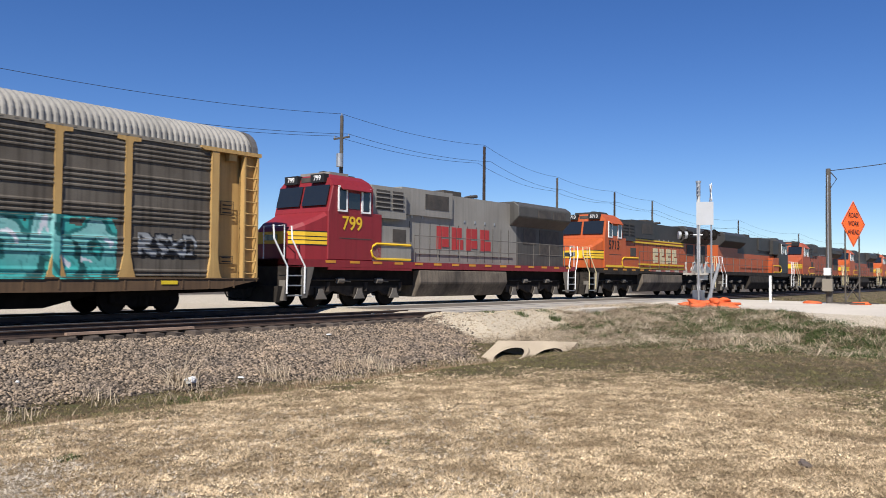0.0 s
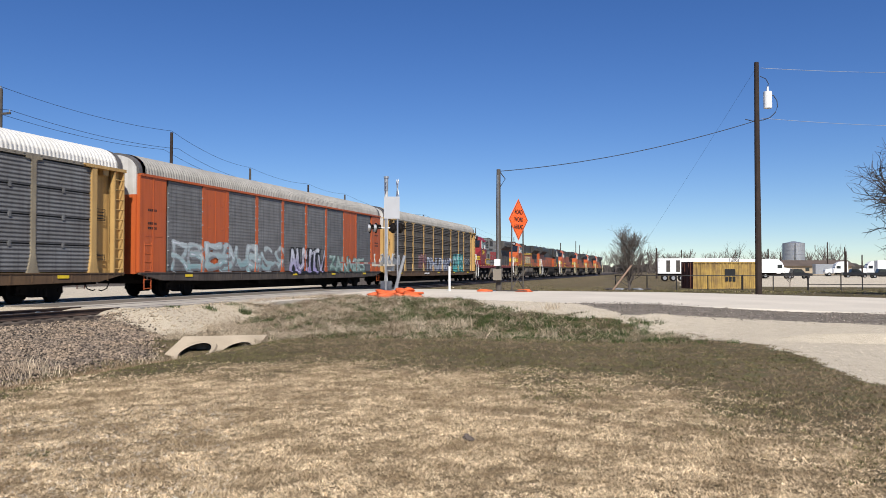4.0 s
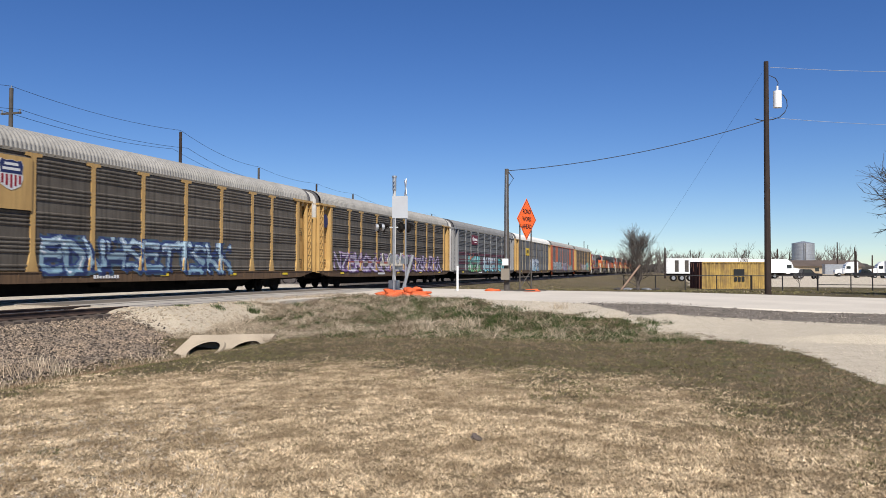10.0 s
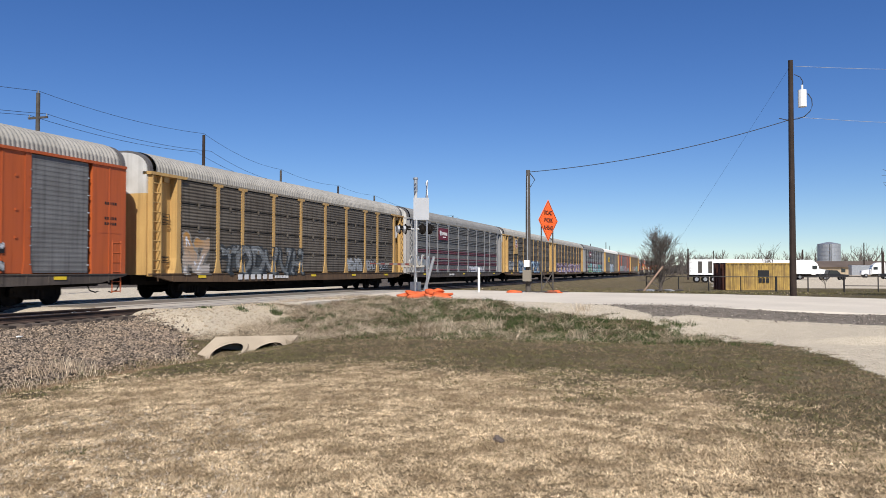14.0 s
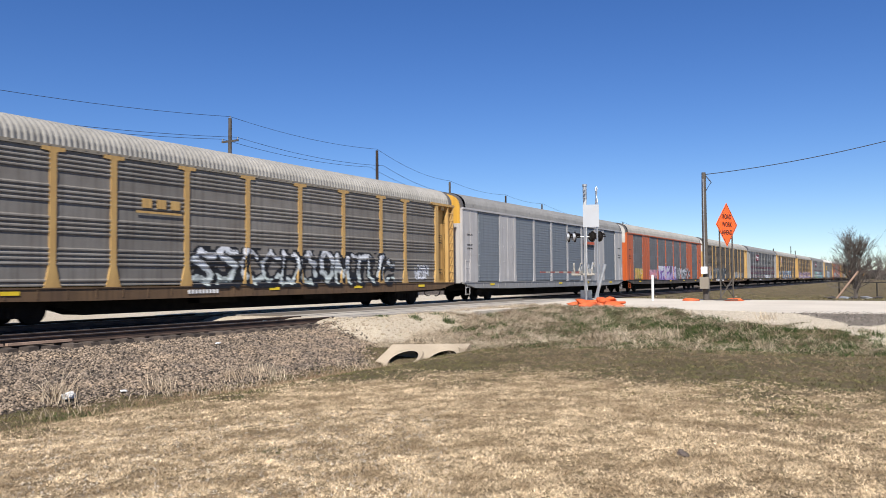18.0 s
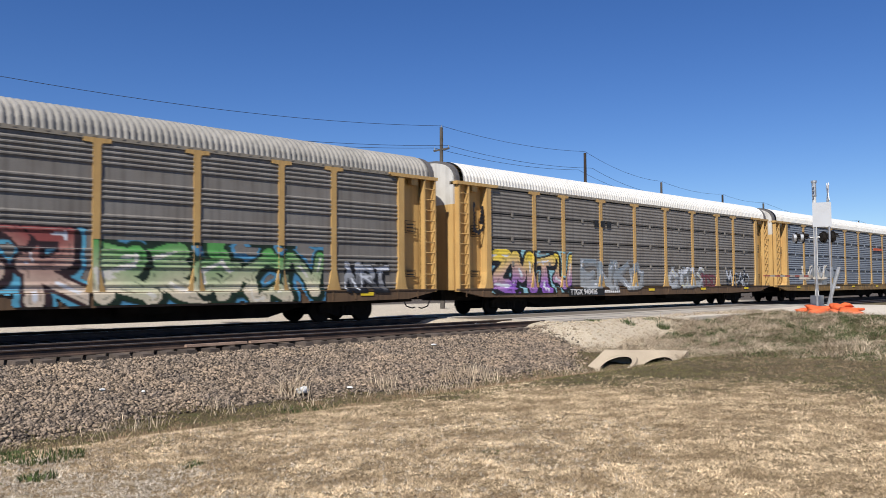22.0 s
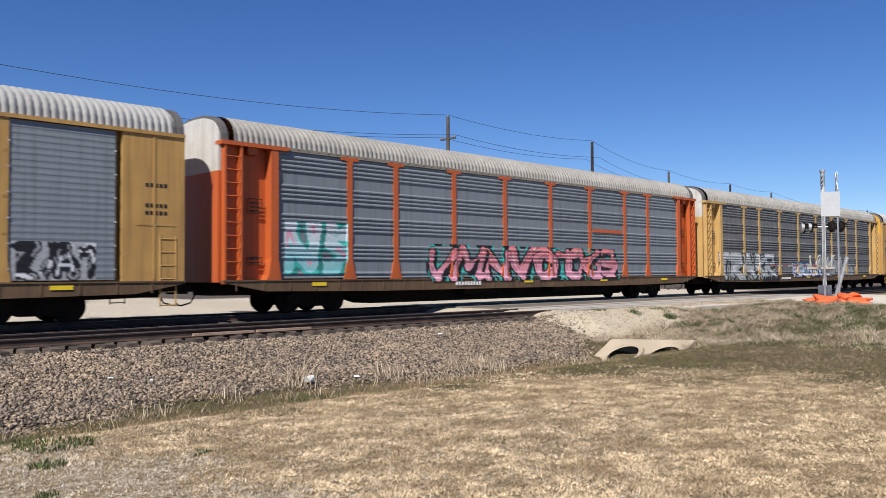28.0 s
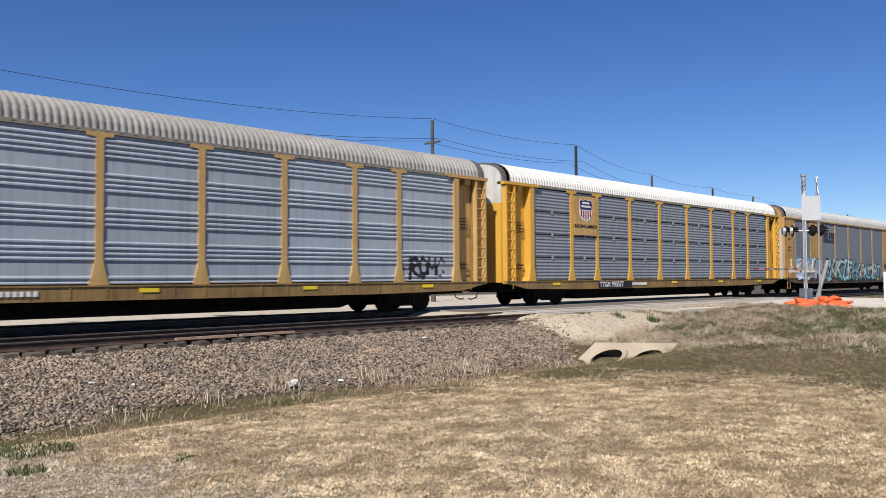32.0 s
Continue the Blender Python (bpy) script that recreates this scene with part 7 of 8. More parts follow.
# ---- bare trees ----
def twigs(bm, p, d, length, r, level, rnd, spread=0.55, up=0.15, kids=(2, 3), bend=0.2):
    n = 3 if level > 1 else 2
    pts, q, dd = [p], Vector(p), d.normalized()
    for k in range(n):
        dd = (dd + Vector((rnd.uniform(-1, 1), rnd.uniform(-1, 1), rnd.uniform(-0.6, 0.8) + up)) * bend).normalized()
        q = q + dd * length / n
        pts.append(q.copy())
    tube(bm, pts, r, 5 if level > 2 else 3, r * 0.55)
    if level == 0:
        return
    for k in range(rnd.randint(*kids) + (1 if level > 1 else 0)):
        at = pts[rnd.randint(1, n)] if k else pts[-1]
        s = (dd + Vector((rnd.uniform(-1, 1), rnd.uniform(-1, 1), rnd.uniform(-0.5, 0.9) + up)) * spread * 1.6).normalized()
        twigs(bm, at, s, length * rnd.uniform(0.6, 0.82), r * 0.55, level - 1, rnd, spread, up, kids, bend)


def bare_tree(x, y, z, h, seed, level, lab, stems=1, r=None, lean=(0, 0), kids=(2, 3), spread=0.55, up=0.15, material=None):
    th = thing("bare_tree", lab, "tree", pose(x, y, z))
    rnd = random.Random(seed)
    r = r or h * 0.02
    bm = bmesh.new()
    tube(bm, [(0, 0, -0.2), (lean[0] * 0.3, lean[1] * 0.3, h * 0.1), (lean[0], lean[1], h * 0.22)], r * 1.25, 8, r)
    part("trunk", bm, material or M_BARK, th)
    for k in range(stems):
        bm = bmesh.new()
        a = k * math.tau / stems + rnd.random()
        d = Vector((math.cos(a) * 0.75, math.sin(a) * 0.75, 1.0)) if stems > 1 else Vector((lean[0], lean[1], 1.5))
        twigs(bm, Vector((lean[0], lean[1], h * 0.2)), d, h * 0.3, r * 0.7, level, rnd, kids=kids, spread=spread, bend=0.4, up=up)
        part("limb", bm, material or M_BARK, th)
    return th


bush = thing("bare_bush", "round many-stemmed bare grey bush beside the fence", "bush", pose(67.92, 3.83, float(ground_z(68, 4))))
rnd = random.Random(3)
bm = bmesh.new()
tube(bm, [(0, 0, -0.2), (0.05, -0.04, 1.2), (-0.04, 0.06, 2.6), (0.05, 0.0, 3.6)], 0.14, 8, 0.05)
part("trunk", bm, M_BARK, bush)
for k in range(52):
    at = 0.25 + 3.2 * (k / 52) ** 1.1
    a, b = rnd.random() * math.tau, radians(rnd.uniform(12, 68) * (1.1 - 0.16 * at))
    d = Vector((math.cos(a) * math.sin(b), math.sin(a) * math.sin(b), math.cos(b)))
    reach = (1.12 if at < 2.4 else 0.84) * rnd.uniform(0.8, 1.15)
    bm = bmesh.new()
    twigs(bm, Vector((d.x * 0.1, d.y * 0.1, at)), d, reach, 0.035, 3, rnd, 0.42, 0.1, (3, 4), 0.25)
    part("limb", bm, M_BARK, bush)
bare_tree(81.86, -5.41, float(ground_z(82, -4)), 4.6, 9, 3, "small leafless tree behind the container", 3, 0.07)
bare_tree(83.40, -10.34, float(ground_z(84, -8)), 1.8, 19, 3, "small leafless shrub by the fence", 4, 0.03)
bare_tree(46.6, -15.6, -0.3, 10.4, 5, 5, "large leafless tree with spreading branches", 9, 0.34, kids=(3, 3), spread=0.8, up=-0.08, material=M_DARKBARK)

bm = bmesh.new()
rnd = random.Random(4)
for k in range(80):
    a = radians(rnd.uniform(62, 118))
    d = rnd.uniform(310, 480)
    h = rnd.uniform(8, 14) * (1 if k % 3 else 1.3)
    base = Vector((d * math.sin(a), d * math.cos(a), -0.3))
    for q in range(5):
        twigs(bm, base + Vector((rnd.uniform(-2, 2), rnd.uniform(-3, 3), 0)), Vector((rnd.uniform(-.6, .6), rnd.uniform(-.6, .6), 1.1)), h * 0.36, 0.24, 2, rnd, kids=(3, 4))
solid("distant_trees", bm, M_BARK, "far line of leafless grey trees", "trees", kind="stuff")
bm = bmesh.new()
for k in range(160):
    a = radians(rnd.uniform(60, 120))
    d = rnd.uniform(420, 700)
    bag(bm, (d * math.sin(a), d * math.cos(a), 0.6), rnd.uniform(5, 12), rnd.uniform(2.0, 5.5), k)
solid("distant_scrub", bm, mat("far_scrub", (0.075, 0.066, 0.056), 0.95, vary=0.6, scale=0.6, fine=3, bump=0.6), "far grey-brown scrub on the horizon", "scrub", kind="stuff")


# ---- loose stones, grass and weeds ----
def cloud(name, co, faces, material, label, category):
    """Many small loose pieces as one object; co: (n, k, 3) points of each piece, faces: the triangles of one piece."""
    n, k, _ = co.shape
    f = (np.asarray(faces)[None] + (np.arange(n) * k)[:, None, None]).reshape(-1, 3)
    me = bpy.data.meshes.new(name)
    me.vertices.add(n * k)
    me.vertices.foreach_set("co", co.reshape(-1).astype(np.float32))
    me.loops.add(f.size)
    me.loops.foreach_set("vertex_index", f.reshape(-1).astype(np.int32))
    me.polygons.add(len(f))
    me.polygons.foreach_set("loop_start", np.arange(len(f), dtype=np.int32) * 3)
    me.update()
    me.materials.append(material)
    return tagged(new(name, me), label, category, kind="stuff")


RS = np.random.RandomState(7)
M_GRAVEL = mat("grey_gravel", (0.25, 0.21, 0.17), 0.85, vary=0.4, scale=8, fine=60, bump=0.3, island=0.7)


def stones(x, y, size, material, name, label, sink=0.25):
    n = len(x)
    base = np.array([(1, 0, 0), (0, 1, 0), (-1, 0, 0), (0, -1, 0), (0, 0, 1), (0, 0, -1.0)])
    v = base[None] * (0.7 + 0.6 * RS.rand(n, 6, 1)) + 0.25 * (RS.rand(n, 6, 3) - 0.5)
    v = v * np.stack([np.ones(n), 0.6 + 0.4 * RS.rand(n), 0.45 + 0.35 * RS.rand(n)], -1)[:, None]
    a, b = RS.rand(n) * 6.28, RS.randn(n) * 0.5
    ca, sa, cb, sb = np.cos(a), np.sin(a), np.cos(b), np.sin(b)
    X, Y, Z = v[..., 0], v[..., 1] * cb[:, None] - v[..., 2] * sb[:, None], v[..., 1] * sb[:, None] + v[..., 2] * cb[:, None]
    v = np.stack([X * ca[:, None] - Y * sa[:, None], X * sa[:, None] + Y * ca[:, None], Z], -1) * size[:, None, None]
    v += np.stack([x, y, ground_z(x, y) + size * sink], -1)[:, None]
    return cloud(name, v, [(0, 1, 4), (1, 2, 4), (2, 3, 4), (3, 0, 4), (1, 0, 5), (2, 1, 5), (3, 2, 5), (0, 3, 5)], material, label, "stones")


def scatter(n, x0, x1, y0, y1, chance):
    x, y = x0 + (x1 - x0) * RS.rand(n) ** 1.0, y0 + (y1 - y0) * RS.rand(n)
    ok = RS.rand(n) < chance(x, y)
    return x[ok], y[ok]


x, y = scatter(125000, -1, 25, 11.6, 16.4, lambda x, y: zones(x, y)[3] * (1 - zones(x, y)[4]) * np.clip(1.15 - 0.02 * x, 0.3, 1))
stones(x, y, 0.021 + 0.032 * RS.rand(len(x)) ** 2, M_STONE, "ballast_stones", "brown-grey crushed railway ballast")
x, y = scatter(9000, 18.5, 31, 11.5, 16.6, lambda x, y: np.clip(zones(x, y)[4] * 0.8 + 0.5 * ss(2.5, 0.0, np.abs(y - 13.6) + 0.4 * np.abs(x - 20.6)), 0, 1))
stones(x, y, 0.012 + 0.045 * RS.rand(len(x)) ** 3, M_LIME, "limestone_stones", "pale crushed limestone")
x, y = scatter(60000, 10, 32, -7, 6, lambda x, y: 0.6 * zones(x, y)[1] * (1 - 0.9 * zones(x, y)[2]))
stones(x, y, 0.006 + 0.022 * RS.rand(len(x)) ** 4, M_CHIP, "gravel_stones", "pale loose road gravel")
x, y = scatter(16000, 12, 30, -7, 4, lambda x, y: 0.9 * zones(x, y)[2])
stones(x, y, 0.015 + 0.03 * RS.rand(len(x)) ** 3, M_GRAVEL, "grey_gravel_stones", "grey loose gravel")


def blades(x, y, length, width, lean, material, name, label):
    """Single grass blades, each bent once."""
    n = len(x)
    a, h = RS.rand(n) * 6.28, RS.rand(n) * 6.28
    z = ground_z(x, y) - 0.005
    s = np.stack([np.cos(a), np.sin(a), 0 * a], -1) * width[:, None] / 2
    t = np.stack([np.cos(h), np.sin(h), 0 * h], -1)
    p = np.stack([x, y, z], -1)
    up = np.array([0, 0, 1.0])
    rise = np.clip(1 - 0.3 * lean, 0.2, 1)
    mid = p + t * (length * lean * 0.42)[:, None] + up * (length * 0.68 * rise)[:, None]
    tip = p + t * (length * lean)[:, None] + up * (length * rise)[:, None]
    co = np.stack([p - s, p + s, mid + s * 0.7, mid - s * 0.7, tip], 1)
    return cloud(name, co, [(0, 1, 2), (0, 2, 3), (3, 2, 4)], material, label, "grass")


M_STRAW = mat("straw_blade", (0.86, 0.68, 0.45), 0.9, vary=0.65, scale=2.6, fine=17, bump=0, tint=(0.29, 0.21, 0.125), island=0.5, spec=0.2)
M_PALESTRAW = mat("dead_grey_blade", (0.7, 0.61, 0.49), 0.9, vary=0.5, scale=2.6, fine=12, bump=0, tint=(0.29, 0.245, 0.19), island=0.4, spec=0.2)
M_BROWN = mat("rotten_brown_blade", (0.19, 0.137, 0.082), 0.9, vary=0.5, scale=2.0, fine=12, bump=0, tint=(0.1, 0.078, 0.05), island=0.4, spec=0.2)
M_DULLGRASS = mat("dull_straw_blade", (0.32, 0.24, 0.145), 0.9, vary=0.5, scale=1.3, fine=12, bump=0, tint=(0.17, 0.125, 0.075), island=0.5, spec=0.2)
M_DRYWEED = mat("dry_weed_stalk", (0.6, 0.5, 0.36), 0.9, vary=0.45, scale=1.1, fine=12, bump=0, tint=(0.24, 0.17, 0.11), island=0.45, spec=0.2)
M_BLADE = mat("green_blade", (0.088, 0.088, 0.034), 0.85, vary=0.6, scale=1.3, fine=12, bump=0, tint=(0.2, 0.165, 0.075), island=0.5, spec=0.2)
M_LUSH = mat("lush_blade", (0.062, 0.085, 0.024), 0.8, vary=0.6, scale=1.0, fine=9, bump=0, tint=(0.05, 0.072, 0.02), island=0.5, spec=0.25)


def polar(n, a0, a1, r0, r1, chance):
    a, r = np.radians(a0 + (a1 - a0) * RS.rand(n)), r0 + (r1 - r0) * RS.rand(n)
    x, y = r * np.sin(a), r * np.cos(a)
    ok = RS.rand(n) < chance(x, y)
    return x[ok], y[ok]


def soft(x, y):
    d, w, g, b, s = zones(x, y)
    return (1 - np.clip(w + g, 0, 1)) * (1 - b) * (1 - s)


def patch(x, y):
    return np.clip(0.5 + 0.7 * patchy(x, y, 1.7, 9) + 0.35 * patchy(x, y, 5.0, 10), 0.05, 1)


def clumps(x, y, k, spread):
    """k blades round each root."""
    q = spread * (0.5 + RS.rand(len(x)))
    return (np.repeat(x, k) + RS.randn(len(x) * k) * np.repeat(q, k), np.repeat(y, k) + RS.randn(len(x) * k) * np.repeat(q, k))


def dryness(x, y):
    return soft(x, y) * zones(x, y)[0]


def bare(x, y):
    """Thin spots in the turf."""
    return np.clip(0.95 - 0.4 * patchy(x, y, 1.6, 21) - 0.5 * patchy(x, y, 8.0, 22) - 1.0 * patchy(x, y, 30.0, 23), 0.04, 1)


def thatch(x, y, length, width, material, name, label):
    """Short matted blades, one leaf each, mostly lying."""
    n = len(x)
    a, b = RS.rand(n) * 6.28, RS.rand(n) * 6.28
    p = np.stack([x, y, ground_z(x, y) + 0.002 + 0.012 * RS.rand(n)], -1)
    s = np.stack([np.cos(a), np.sin(a), 0 * a], -1) * width[:, None] / 2
    rise = 0.15 + 0.85 * RS.rand(n) ** 1.5
    tip = p + np.stack([np.cos(b) * (1 - 0.4 * rise), np.sin(b) * (1 - 0.4 * rise), rise], -1) * length[:, None]
    return cloud(name, np.stack([p - s, p + s, tip], 1), [(0, 1, 2)], material, label, "grass")


x, y = polar(240000, 10, 113, 4.6, 16.5, lambda x, y: dryness(x, y) * (1 - worn(x, y)) * np.clip(bare(x, y), 0.12, 1))
x, y = clumps(x, y, 7, 0.011)
thatch(x, y, 0.012 + 0.024 * RS.rand(len(x)), 0.006 + 0.007 * RS.rand(len(x)), M_STRAW, "dry_lawn", "short dry straw-coloured lawn")
x, y = polar(42000, 0, 60, 4.6, 10.5, lambda x, y: soft(x, y) * np.clip(worn(x, y) + 0.12 * (zones(x, y)[0] > 0.5), 0, 0.8))
x, y = clumps(x, y, 7, 0.011)
thatch(x, y, 0.012 + 0.024 * RS.rand(len(x)), 0.006 + 0.007 * RS.rand(len(x)), M_PALESTRAW, "worn_lawn", "grey dead trampled lawn")
x, y = polar(60000, 10, 113, 4.6, 18.0, lambda x, y: soft(x, y) * np.clip(0.05 - 0.4 * patchy(x, y, 1.9, 71) - 0.4 * patchy(x, y, 6.0, 72) + 1.0 * patchy(x, y, 30.0, 23), 0, 0.9))
x, y = clumps(x, y, 6, 0.03)
thatch(x, y, 0.016 + 0.026 * RS.rand(len(x)), 0.004 + 0.006 * RS.rand(len(x)), M_BROWN, "brown_thatch", "rotten brown thatch showing in the lawn")
x, y = polar(120000, 0, 360, 0.3, 9.0, lambda x, y: dryness(x, y) * np.clip(bare(x, y), 0.25, 1) * (np.hypot(x, y) < np.where((np.arctan2(x, y) > 0.17) & (np.arctan2(x, y) < 1.97), 4.7, 9.0)))
x, y = clumps(x, y, 3, 0.025)
thatch(x, y, 0.02 + 0.034 * RS.rand(len(x)), 0.008 + 0.008 * RS.rand(len(x)), M_STRAW, "dry_lawn", "short dry straw-coloured lawn underfoot")
x, y = polar(26000, 46, 112, 46, 82, lambda x, y: soft(x, y) * np.clip(0.5 + 0.6 * patchy(x, y, 0.35, 41), 0.1, 1) * (y < 15))
k = RS.rand(len(x)) < 0.95
blades(x[k], y[k], 0.05 + 0.09 * RS.rand(k.sum()), 0.03 + 0.03 * RS.rand(k.sum()), 0.4 + 0.9 * RS.rand(k.sum()), M_BLADE, "field_grass", "rough green field grass")
blades(x[~k], y[~k], 0.05 + 0.08 * RS.rand((~k).sum()), 0.03 + 0.03 * RS.rand((~k).sum()), 0.4 + 0.9 * RS.rand((~k).sum()), M_DRYWEED, "field_straw", "rough dry field grass")
x, y = polar(8000, 10, 113, 4.6, 15.0, lambda x, y: dryness(x, y) * np.clip(0.1 - 0.7 * patchy(x, y, 1.1, 12) - 0.4 * patchy(x, y, 3.6, 13), 0, 0.8))
x, y = clumps(x, y, 5, 0.03)
blades(x, y, 0.014 + 0.024 * RS.rand(len(x)), 0.005 + 0.005 * RS.rand(len(x)), 0.5 + 0.9 * RS.rand(len(x)), M_BLADE, "lawn_green", "sparse dull green blades in the lawn")
x, y = polar(40000, 10, 113, 7.0, 24, lambda x, y: soft(x, y) * (1 - zones(x, y)[0]) * np.clip(0.6 + 0.8 * patchy(x, y, 1.2, 31), 0.1, 1))
x, y = clumps(x, y, 6, 0.03)
blades(x, y, 0.02 + 0.04 * RS.rand(len(x)), 0.008 + 0.007 * RS.rand(len(x)), 0.5 + 0.9 * RS.rand(len(x)), M_BLADE, "green_grass", "thin green grass at the lawn's edge")
x, y = polar(46000, 10, 113, 7.0, 24, lambda x, y: soft(x, y) * (1 - zones(x, y)[0]) * np.clip(0.55 - 1.1 * patchy(x, y, 1.2, 31) + 0.5 * patchy(x, y, 5.0, 32), 0.04, 1))
x, y = clumps(x, y, 6, 0.025)
blades(x, y, 0.02 + 0.042 * RS.rand(len(x)), 0.007 + 0.006 * RS.rand(len(x)), 0.6 + 0.9 * RS.rand(len(x)), M_DULLGRASS, "mixed_dry_grass", "dry blades among the green grass")


def on_bank(x, y):
    return soft(x, y) * ss(18.2, 19.4, x - 0.0 * y) * ss(-1.5, 1.0, y) * ss(16.2, 15.0, y) * (x < road_near(y) - 0.3)


def lush(x, y):
    """The bank's green stretch, away from the ditch."""
    return ss(60, 71, np.degrees(np.arctan2(x, y)) + 7 * patchy(x, y, 1.6, 16) + 9 * patchy(x, y, 4.5, 17))


def fans(cx, cy, k, spread, length, width, lean, material, name, label):
    """Tussocks: k stalks leaning out from each root."""
    n = len(cx)
    a, d = RS.rand(n, k) * 6.28, spread * np.sqrt(RS.rand(n, k))
    tall = (0.55 + 0.9 * RS.rand(n, 1)) * (0.45 + 0.55 * RS.rand(n, k)) * length
    x, y = (cx[:, None] + d * np.cos(a)).reshape(-1), (cy[:, None] + d * np.sin(a)).reshape(-1)
    return blades(x, y, tall.reshape(-1), width * (0.6 + 0.8 * RS.rand(n * k)), (lean * (0.3 + RS.rand(n, k))).reshape(-1), material, name, label)


x, y = scatter(70000, 17.5, 34, -1.5, 16.2, lambda x, y: on_bank(x, y) * (1 - 0.75 * lush(x, y)) * np.clip(0.65 + 0.6 * patchy(x, y, 1.1, 14), 0.08, 1))
blades(x, y, 0.08 + 0.24 * RS.rand(len(x)) ** 2, 0.007 + 0.006 * RS.rand(len(x)), 0.8 + 2.2 * RS.rand(len(x)), M_DRYWEED, "dry_bank_weeds", "tall dry tangled weeds on the bank")
x, y = scatter(11000, 17.5, 34, -1.5, 16.2, lambda x, y: on_bank(x, y) * (1 - 0.8 * lush(x, y)) * np.clip(0.55 + 0.9 * patchy(x, y, 2.4, 18), 0.03, 1))
fans(x, y, 26, 0.14, 0.3, 0.009, 2.4, M_DRYWEED, "dry_tussocks", "bleached tussocks of dead weeds on the bank")
x, y = scatter(3000, 17.5, 34, -1.5, 16.2, lambda x, y: on_bank(x, y) * np.clip(0.45 + 0.9 * patchy(x, y, 3.4, 19), 0.03, 1))
fans(x, y, 22, 0.14, 0.2, 0.009, 1.8, M_BROWN, "brown_tussocks", "dark brown rotting weeds on the bank")
x, y = scatter(110000, 17.5, 34, -1.5, 15.5, lambda x, y: on_bank(x, y) * np.clip(0.04 + 0.95 * lush(x, y), 0, 1) * np.clip(0.7 - 0.7 * patchy(x, y, 1.9, 14), 0.06, 1))
blades(x, y, 0.03 + 0.08 * RS.rand(len(x)) ** 2, 0.009 + 0.009 * RS.rand(len(x)), 0.3 + 0.9 * RS.rand(len(x)), M_LUSH, "green_bank_weeds", "low dark green weeds on the bank")
x, y = scatter(4200, 17.5, 34, -1.5, 15.5, lambda x, y: on_bank(x, y) * np.clip(0.02 + 0.9 * lush(x, y), 0, 1) * np.clip(0.4 - 1.1 * patchy(x, y, 2.6, 20), 0.0, 1))
fans(x, y, 34, 0.16, 0.15, 0.013, 0.9, M_LUSH, "green_cushions", "dense dark green weed cushions on the bank")
x, y = scatter(16000, 9, 31, -7, 6, lambda x, y: 0.5 * (np.abs(zones(x, y)[1] - 0.5) < 0.42) * np.clip(0.15 - 0.8 * patchy(x, y, 2.4, 74), 0, 1))
fans(x, y, 12, 0.07, 0.07, 0.008, 1.0, M_BROWN, "gravel_edge_weeds", "ragged dark weeds along the gravel's edge")


def tuft(cx, cy, n, r, h, material, name, label, lean=0.8):
    a, d = RS.rand(n) * 6.28, r * np.sqrt(RS.rand(n))
    x, y = cx + d * np.cos(a), cy + d * np.sin(a)
    return blades(x, y, h * (0.4 + 0.6 * RS.rand(n)), 0.008 + 0.008 * RS.rand(n), lean * (0.2 + RS.rand(n)), material, name, label)


for cx, cy, n, r, h in ((2.5, 7.9, 140, 0.17, 0.1), (3.7, 7.3, 90, 0.13, 0.06), (2.9, 8.9, 420, 0.4, 0.1), (2.6, 9.9, 500, 0.5, 0.1), (1.9, 8.9, 350, 0.4, 0.09), (6.0, 5.6, 70, 0.2, 0.04), (8.1, 11.6, 400, 0.5, 0.08), (2.1, 6.7, 70, 0.1, 0.08)):
    tuft(cx, cy, n, r, h, M_LUSH, "green_tuft", "small lush green grass tuft")
for cx, cy, n, r, h in ((22.4, 15.6, 120, 0.3, 0.12), (23.4, 14.9, 160, 0.25, 0.2), (24.5, 14.2, 200, 0.22, 0.26), (25.2, 15.0, 160, 0.4, 0.14), (27.5, 14.0, 200, 0.4, 0.16)):
    tuft(cx, cy, n, r, h, M_LUSH, "green_shrub", "low dark green weed on the sandy bank")
for cx, cy, n, r, h in ((8.7, 12.9, 90, 0.35, 0.5), (10.6, 12.6, 80, 0.3, 0.45), (13.2, 12.3, 120, 0.5, 0.4), (12.4, 12.4, 60, 0.3, 0.45), (5.3, 12.2, 80, 0.5, 0.3), (3.0, 11.9, 60, 0.4, 0.35), (6.9, 12.6, 60, 0.4, 0.3), (22.4, 5.9, 90, 0.3, 0.5), (20.4, 3.1, 60, 0.25, 0.4), (21.0, 7.0, 90, 0.4, 0.55), (26.0, 3.9, 80, 0.3, 0.3)):
    tuft(cx, cy, n, r, h, M_DRYWEED, "dry_stalks", "tuft of dry pale weed stalks", 0.7)
x, y = scatter(7000, 1.5, 17, 10.2, 12.6, lambda x, y: 0.7 * ss(0.9, 0.0, np.abs(y - np.interp(x, [1.5, 3.7, 7.5, 13, 17], [11.3, 11.5, 12.1, 11.6, 11.6]))) * patch(x, y))
blades(x, y, 0.1 + 0.16 * RS.rand(len(x)), 0.007 + 0.006 * RS.rand(len(x)), 0.3 + 0.6 * RS.rand(len(x)), M_DRYWEED, "verge_weeds", "dry weeds along the ballast's foot")

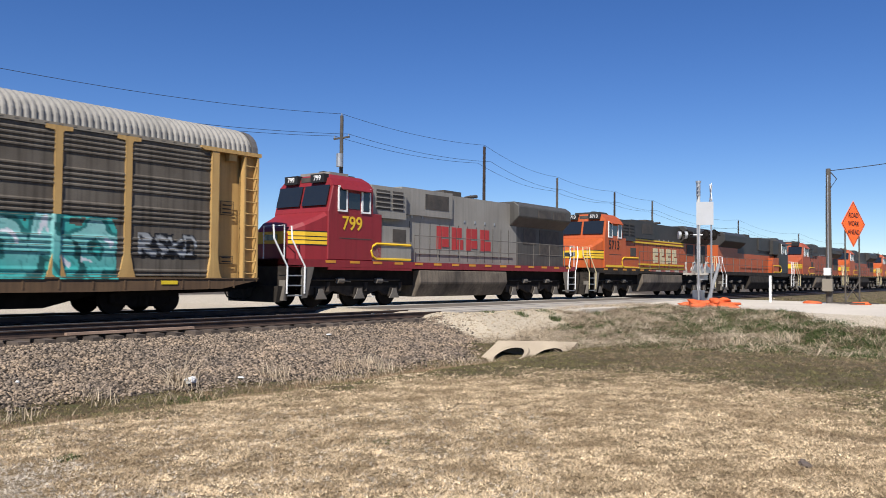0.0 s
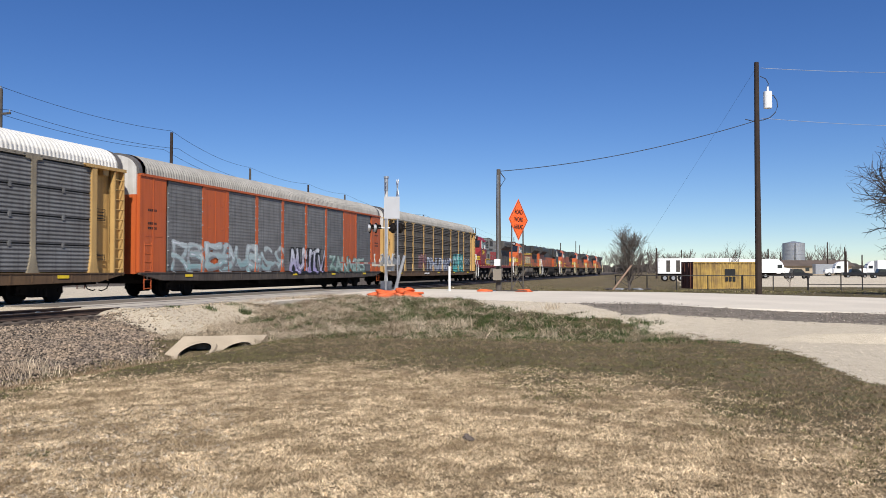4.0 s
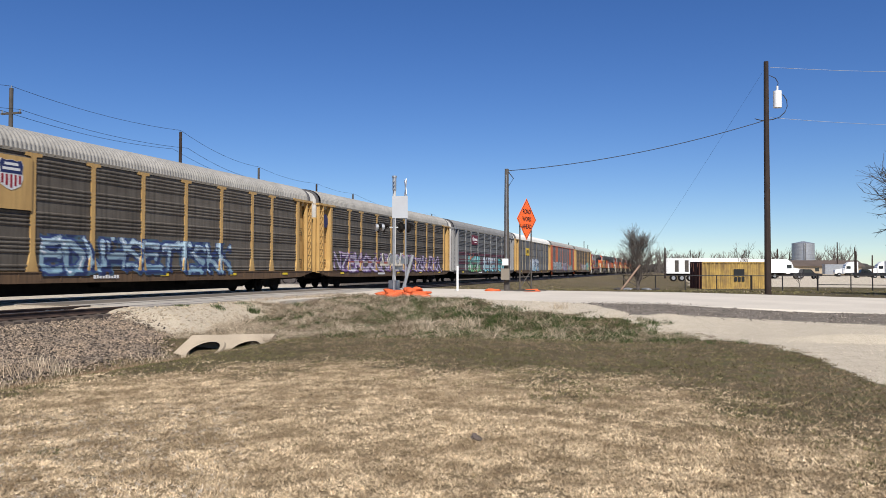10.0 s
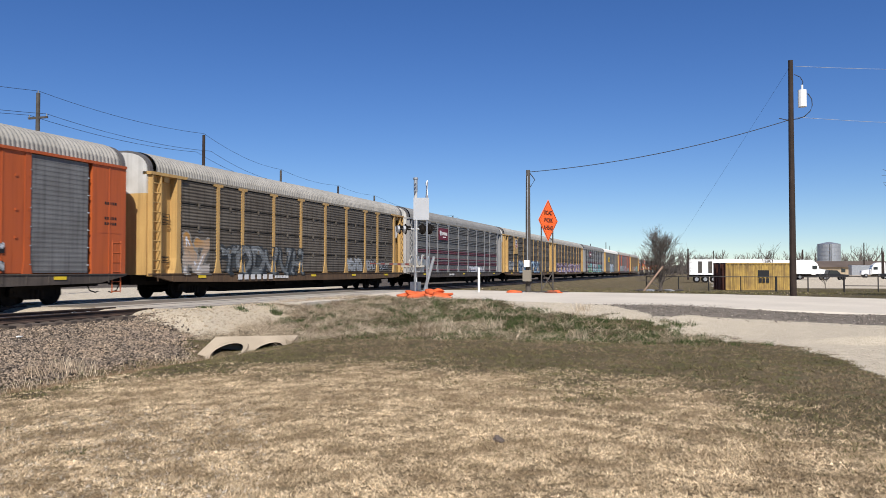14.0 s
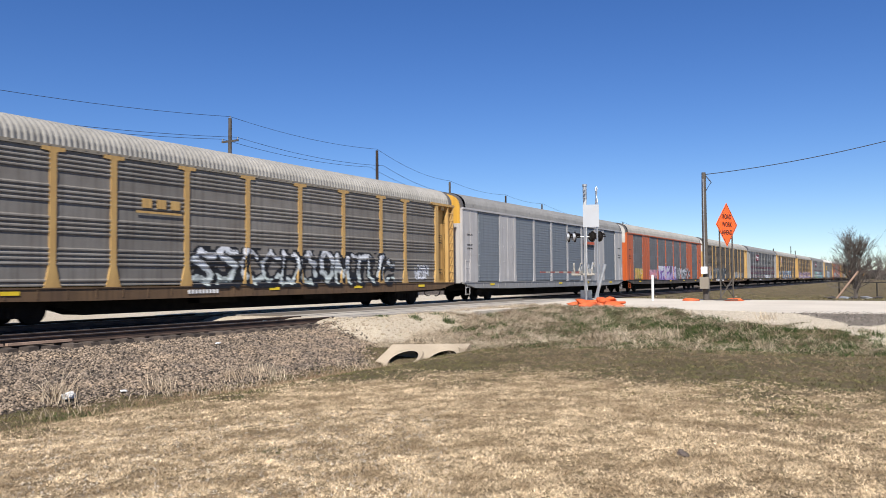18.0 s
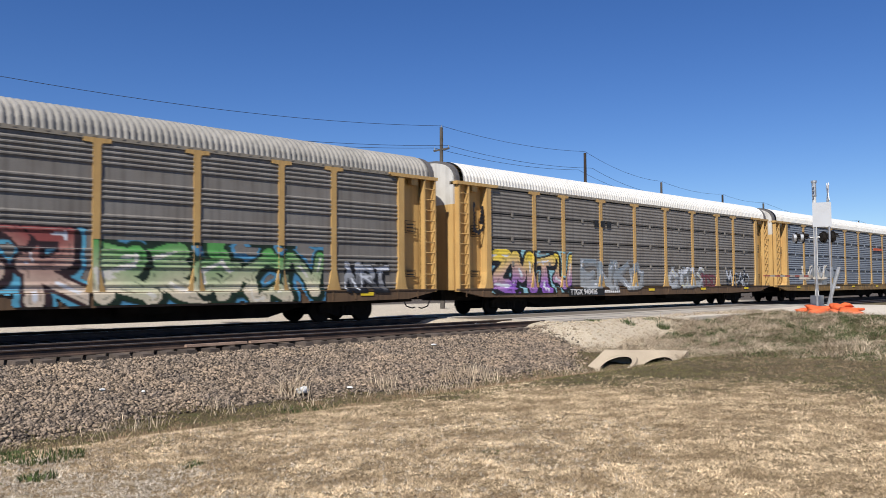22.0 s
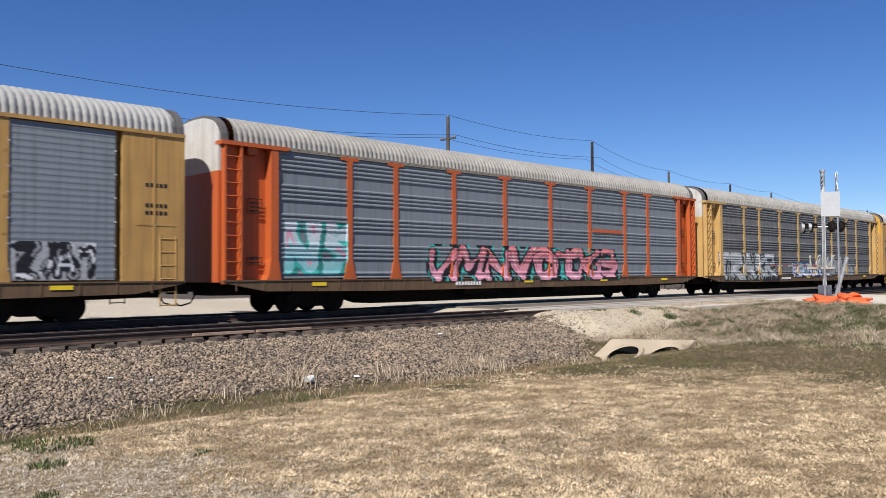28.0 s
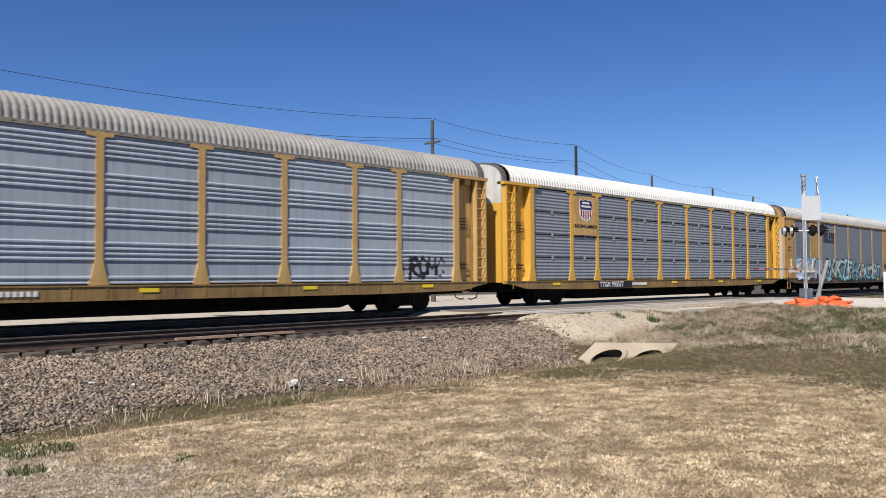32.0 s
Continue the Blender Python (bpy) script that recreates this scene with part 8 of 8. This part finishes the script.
x, y = scatter(2600, 1.2, 16, 9.8, 12.4, lambda x, y: ss(1.1, 0.2, np.abs(y - np.interp(x, [1.2, 3.7, 7.5, 13, 17], [10.7, 10.9, 11.4, 11.2, 11.2]))) * np.clip(0.4 + 0.9 * patchy(x, y, 1.3, 77), 0, 1))
fans(x, y, 24, 0.12, 0.12, 0.006, 1.1, mat("russet_weed", (0.36, 0.25, 0.15), 0.9, vary=0.5, scale=1.2, fine=12, bump=0, tint=(0.2, 0.13, 0.08), island=0.45, spec=0.2), "russet_verge", "russet dead weeds where lawn meets ballast")
x, y = scatter(1500, 1.0, 20, 9.8, 12.6, lambda x, y: soft(x, y) * np.clip(-0.1 + 1.2 * patchy(x, y, 1.0, 78), 0, 1))
fans(x, y, 30, 0.14, 0.08, 0.007, 1.1, M_BLADE, "verge_green", "low green weeds along the lawn's edge")

# litter
bm = bmesh.new()
bag(bm, (0, 0, 0), 0.19, 0.075, 3)
ob = solid("white_bag", bm, M_WHITE, "crumpled white plastic bag on the ballast", "litter")
ob.location = (8.87, 12.89, float(ground_z(8.87, 12.89)) + 0.08)
for k, (px, py, s) in enumerate(((9.9, 12.75, 0.07), (5.6, 14.2, 0.06), (14.6, 15.2, 0.09), (6.2, 13.9, 0.04))):
    bm = bmesh.new()
    bag(bm, (0, 0, 0), s, 0.02, 30 + k)
    ob = solid("paper_scrap", bm, M_WHITE, "small pale scrap of litter on the stones", "litter", "litter")
    ob.location = (px, py, float(ground_z(px, py)) + 0.05)
bm = bmesh.new()
rows_s = [[bm.verts.new((-0.55 + 0.11 * i, -0.24 + 0.12 * q, 0.03 * math.sin(1.9 * i + q) + 0.02 * math.sin(4.1 * q - i))) for q in range(5)] for i in range(11)]
for ra, rb in zip(rows_s, rows_s[1:]):
    for q in range(4):
        bm.faces.new((ra[q], rb[q], rb[q + 1], ra[q + 1]))
bmesh.ops.solidify(bm, geom=bm.faces[:], thickness=0.012)
ob = solid("pale_sheet", bm, mat("dented_pale_sheet", (0.5, 0.53, 0.54), 0.5, 0.1, vary=0.3, scale=5), "dented pale metal sheet lying on the empty track", "scrap")
ob.matrix_basis = pose(18.1, 17.05, -0.07, -14, 0, 4)
fans(np.full(26, 8.75) + 0.12 * RS.randn(26), np.full(26, 13.05) + 0.1 * RS.randn(26), 3, 0.06, 0.75, 0.014, 1.7, M_DRYWEED, "fallen_stalks", "long dry stalks fallen beside the white bag")
bm = bmesh.new()
bag(bm, (0, 0, 0), 0.08, 0.025, 90)
bag(bm, (0.12, 0.05, 0), 0.05, 0.02, 91)
ob = solid("dark_clod", bm, M_TIE, "dark clod of earth on the dry lawn", "earth clod")
ob.location = (7.6, 1.9, float(ground_z(7.6, 1.9)) + 0.02)

# ---- ties ----
tie_me = None
for track in [o for o in scene.objects if o.name.startswith("railway_track")]:
    for k in range(56):
        px = -6.0 + k * 0.495
        if tie_me is None:
            bm = bmesh.new()
            box(bm, -0.115, 0.115, -1.3, 1.3, -0.36, -0.172)
            tie_me = mesh_of(bevelled(bm, 0.012), "tie", M_TIE)
        ob = part("tie", tie_me, None, track)
        j = random.Random(k + int(track.location.y * 10))
        ob.matrix_basis = pose(px + j.uniform(-0.03, 0.03), j.uniform(-0.06, 0.06), j.uniform(-0.02, 0.0), 0, 0, j.uniform(-1.5, 1.5))


# ---- what moves ----
def train_front(t):
    """Where the first wagon's front end stands along the track."""
    s = t / 32.0
    return 16.88 + 531.04 * s + 25.07 * s * s - 6.05 * s ** 3


# coupler slack: how far each wagon stands ahead of an even spacing
SLACK = (0.0, 0.15, 0.34, 0.28, 0.2, 0.42, 0.47, 0.48, 0.28, 0.12, 0.24, 0.14, 0.2, 0.25, -0.1, -0.22, -0.2, -0.16, 0.0, 0.02)


def motions():
    times = [2.0 * k for k in range(17)]
    for k, car in enumerate(cars):
        walk(car, [(t, pose(train_front(t) - PITCH * k + SLACK[k], TRAIN_Y, 0)) for t in times])
    for k, loco in enumerate(locos):
        walk(loco, [(t, pose(train_front(t) + 0.6 + LOCO_L * (k + 1), TRAIN_Y, 0)) for t in times])


motions()
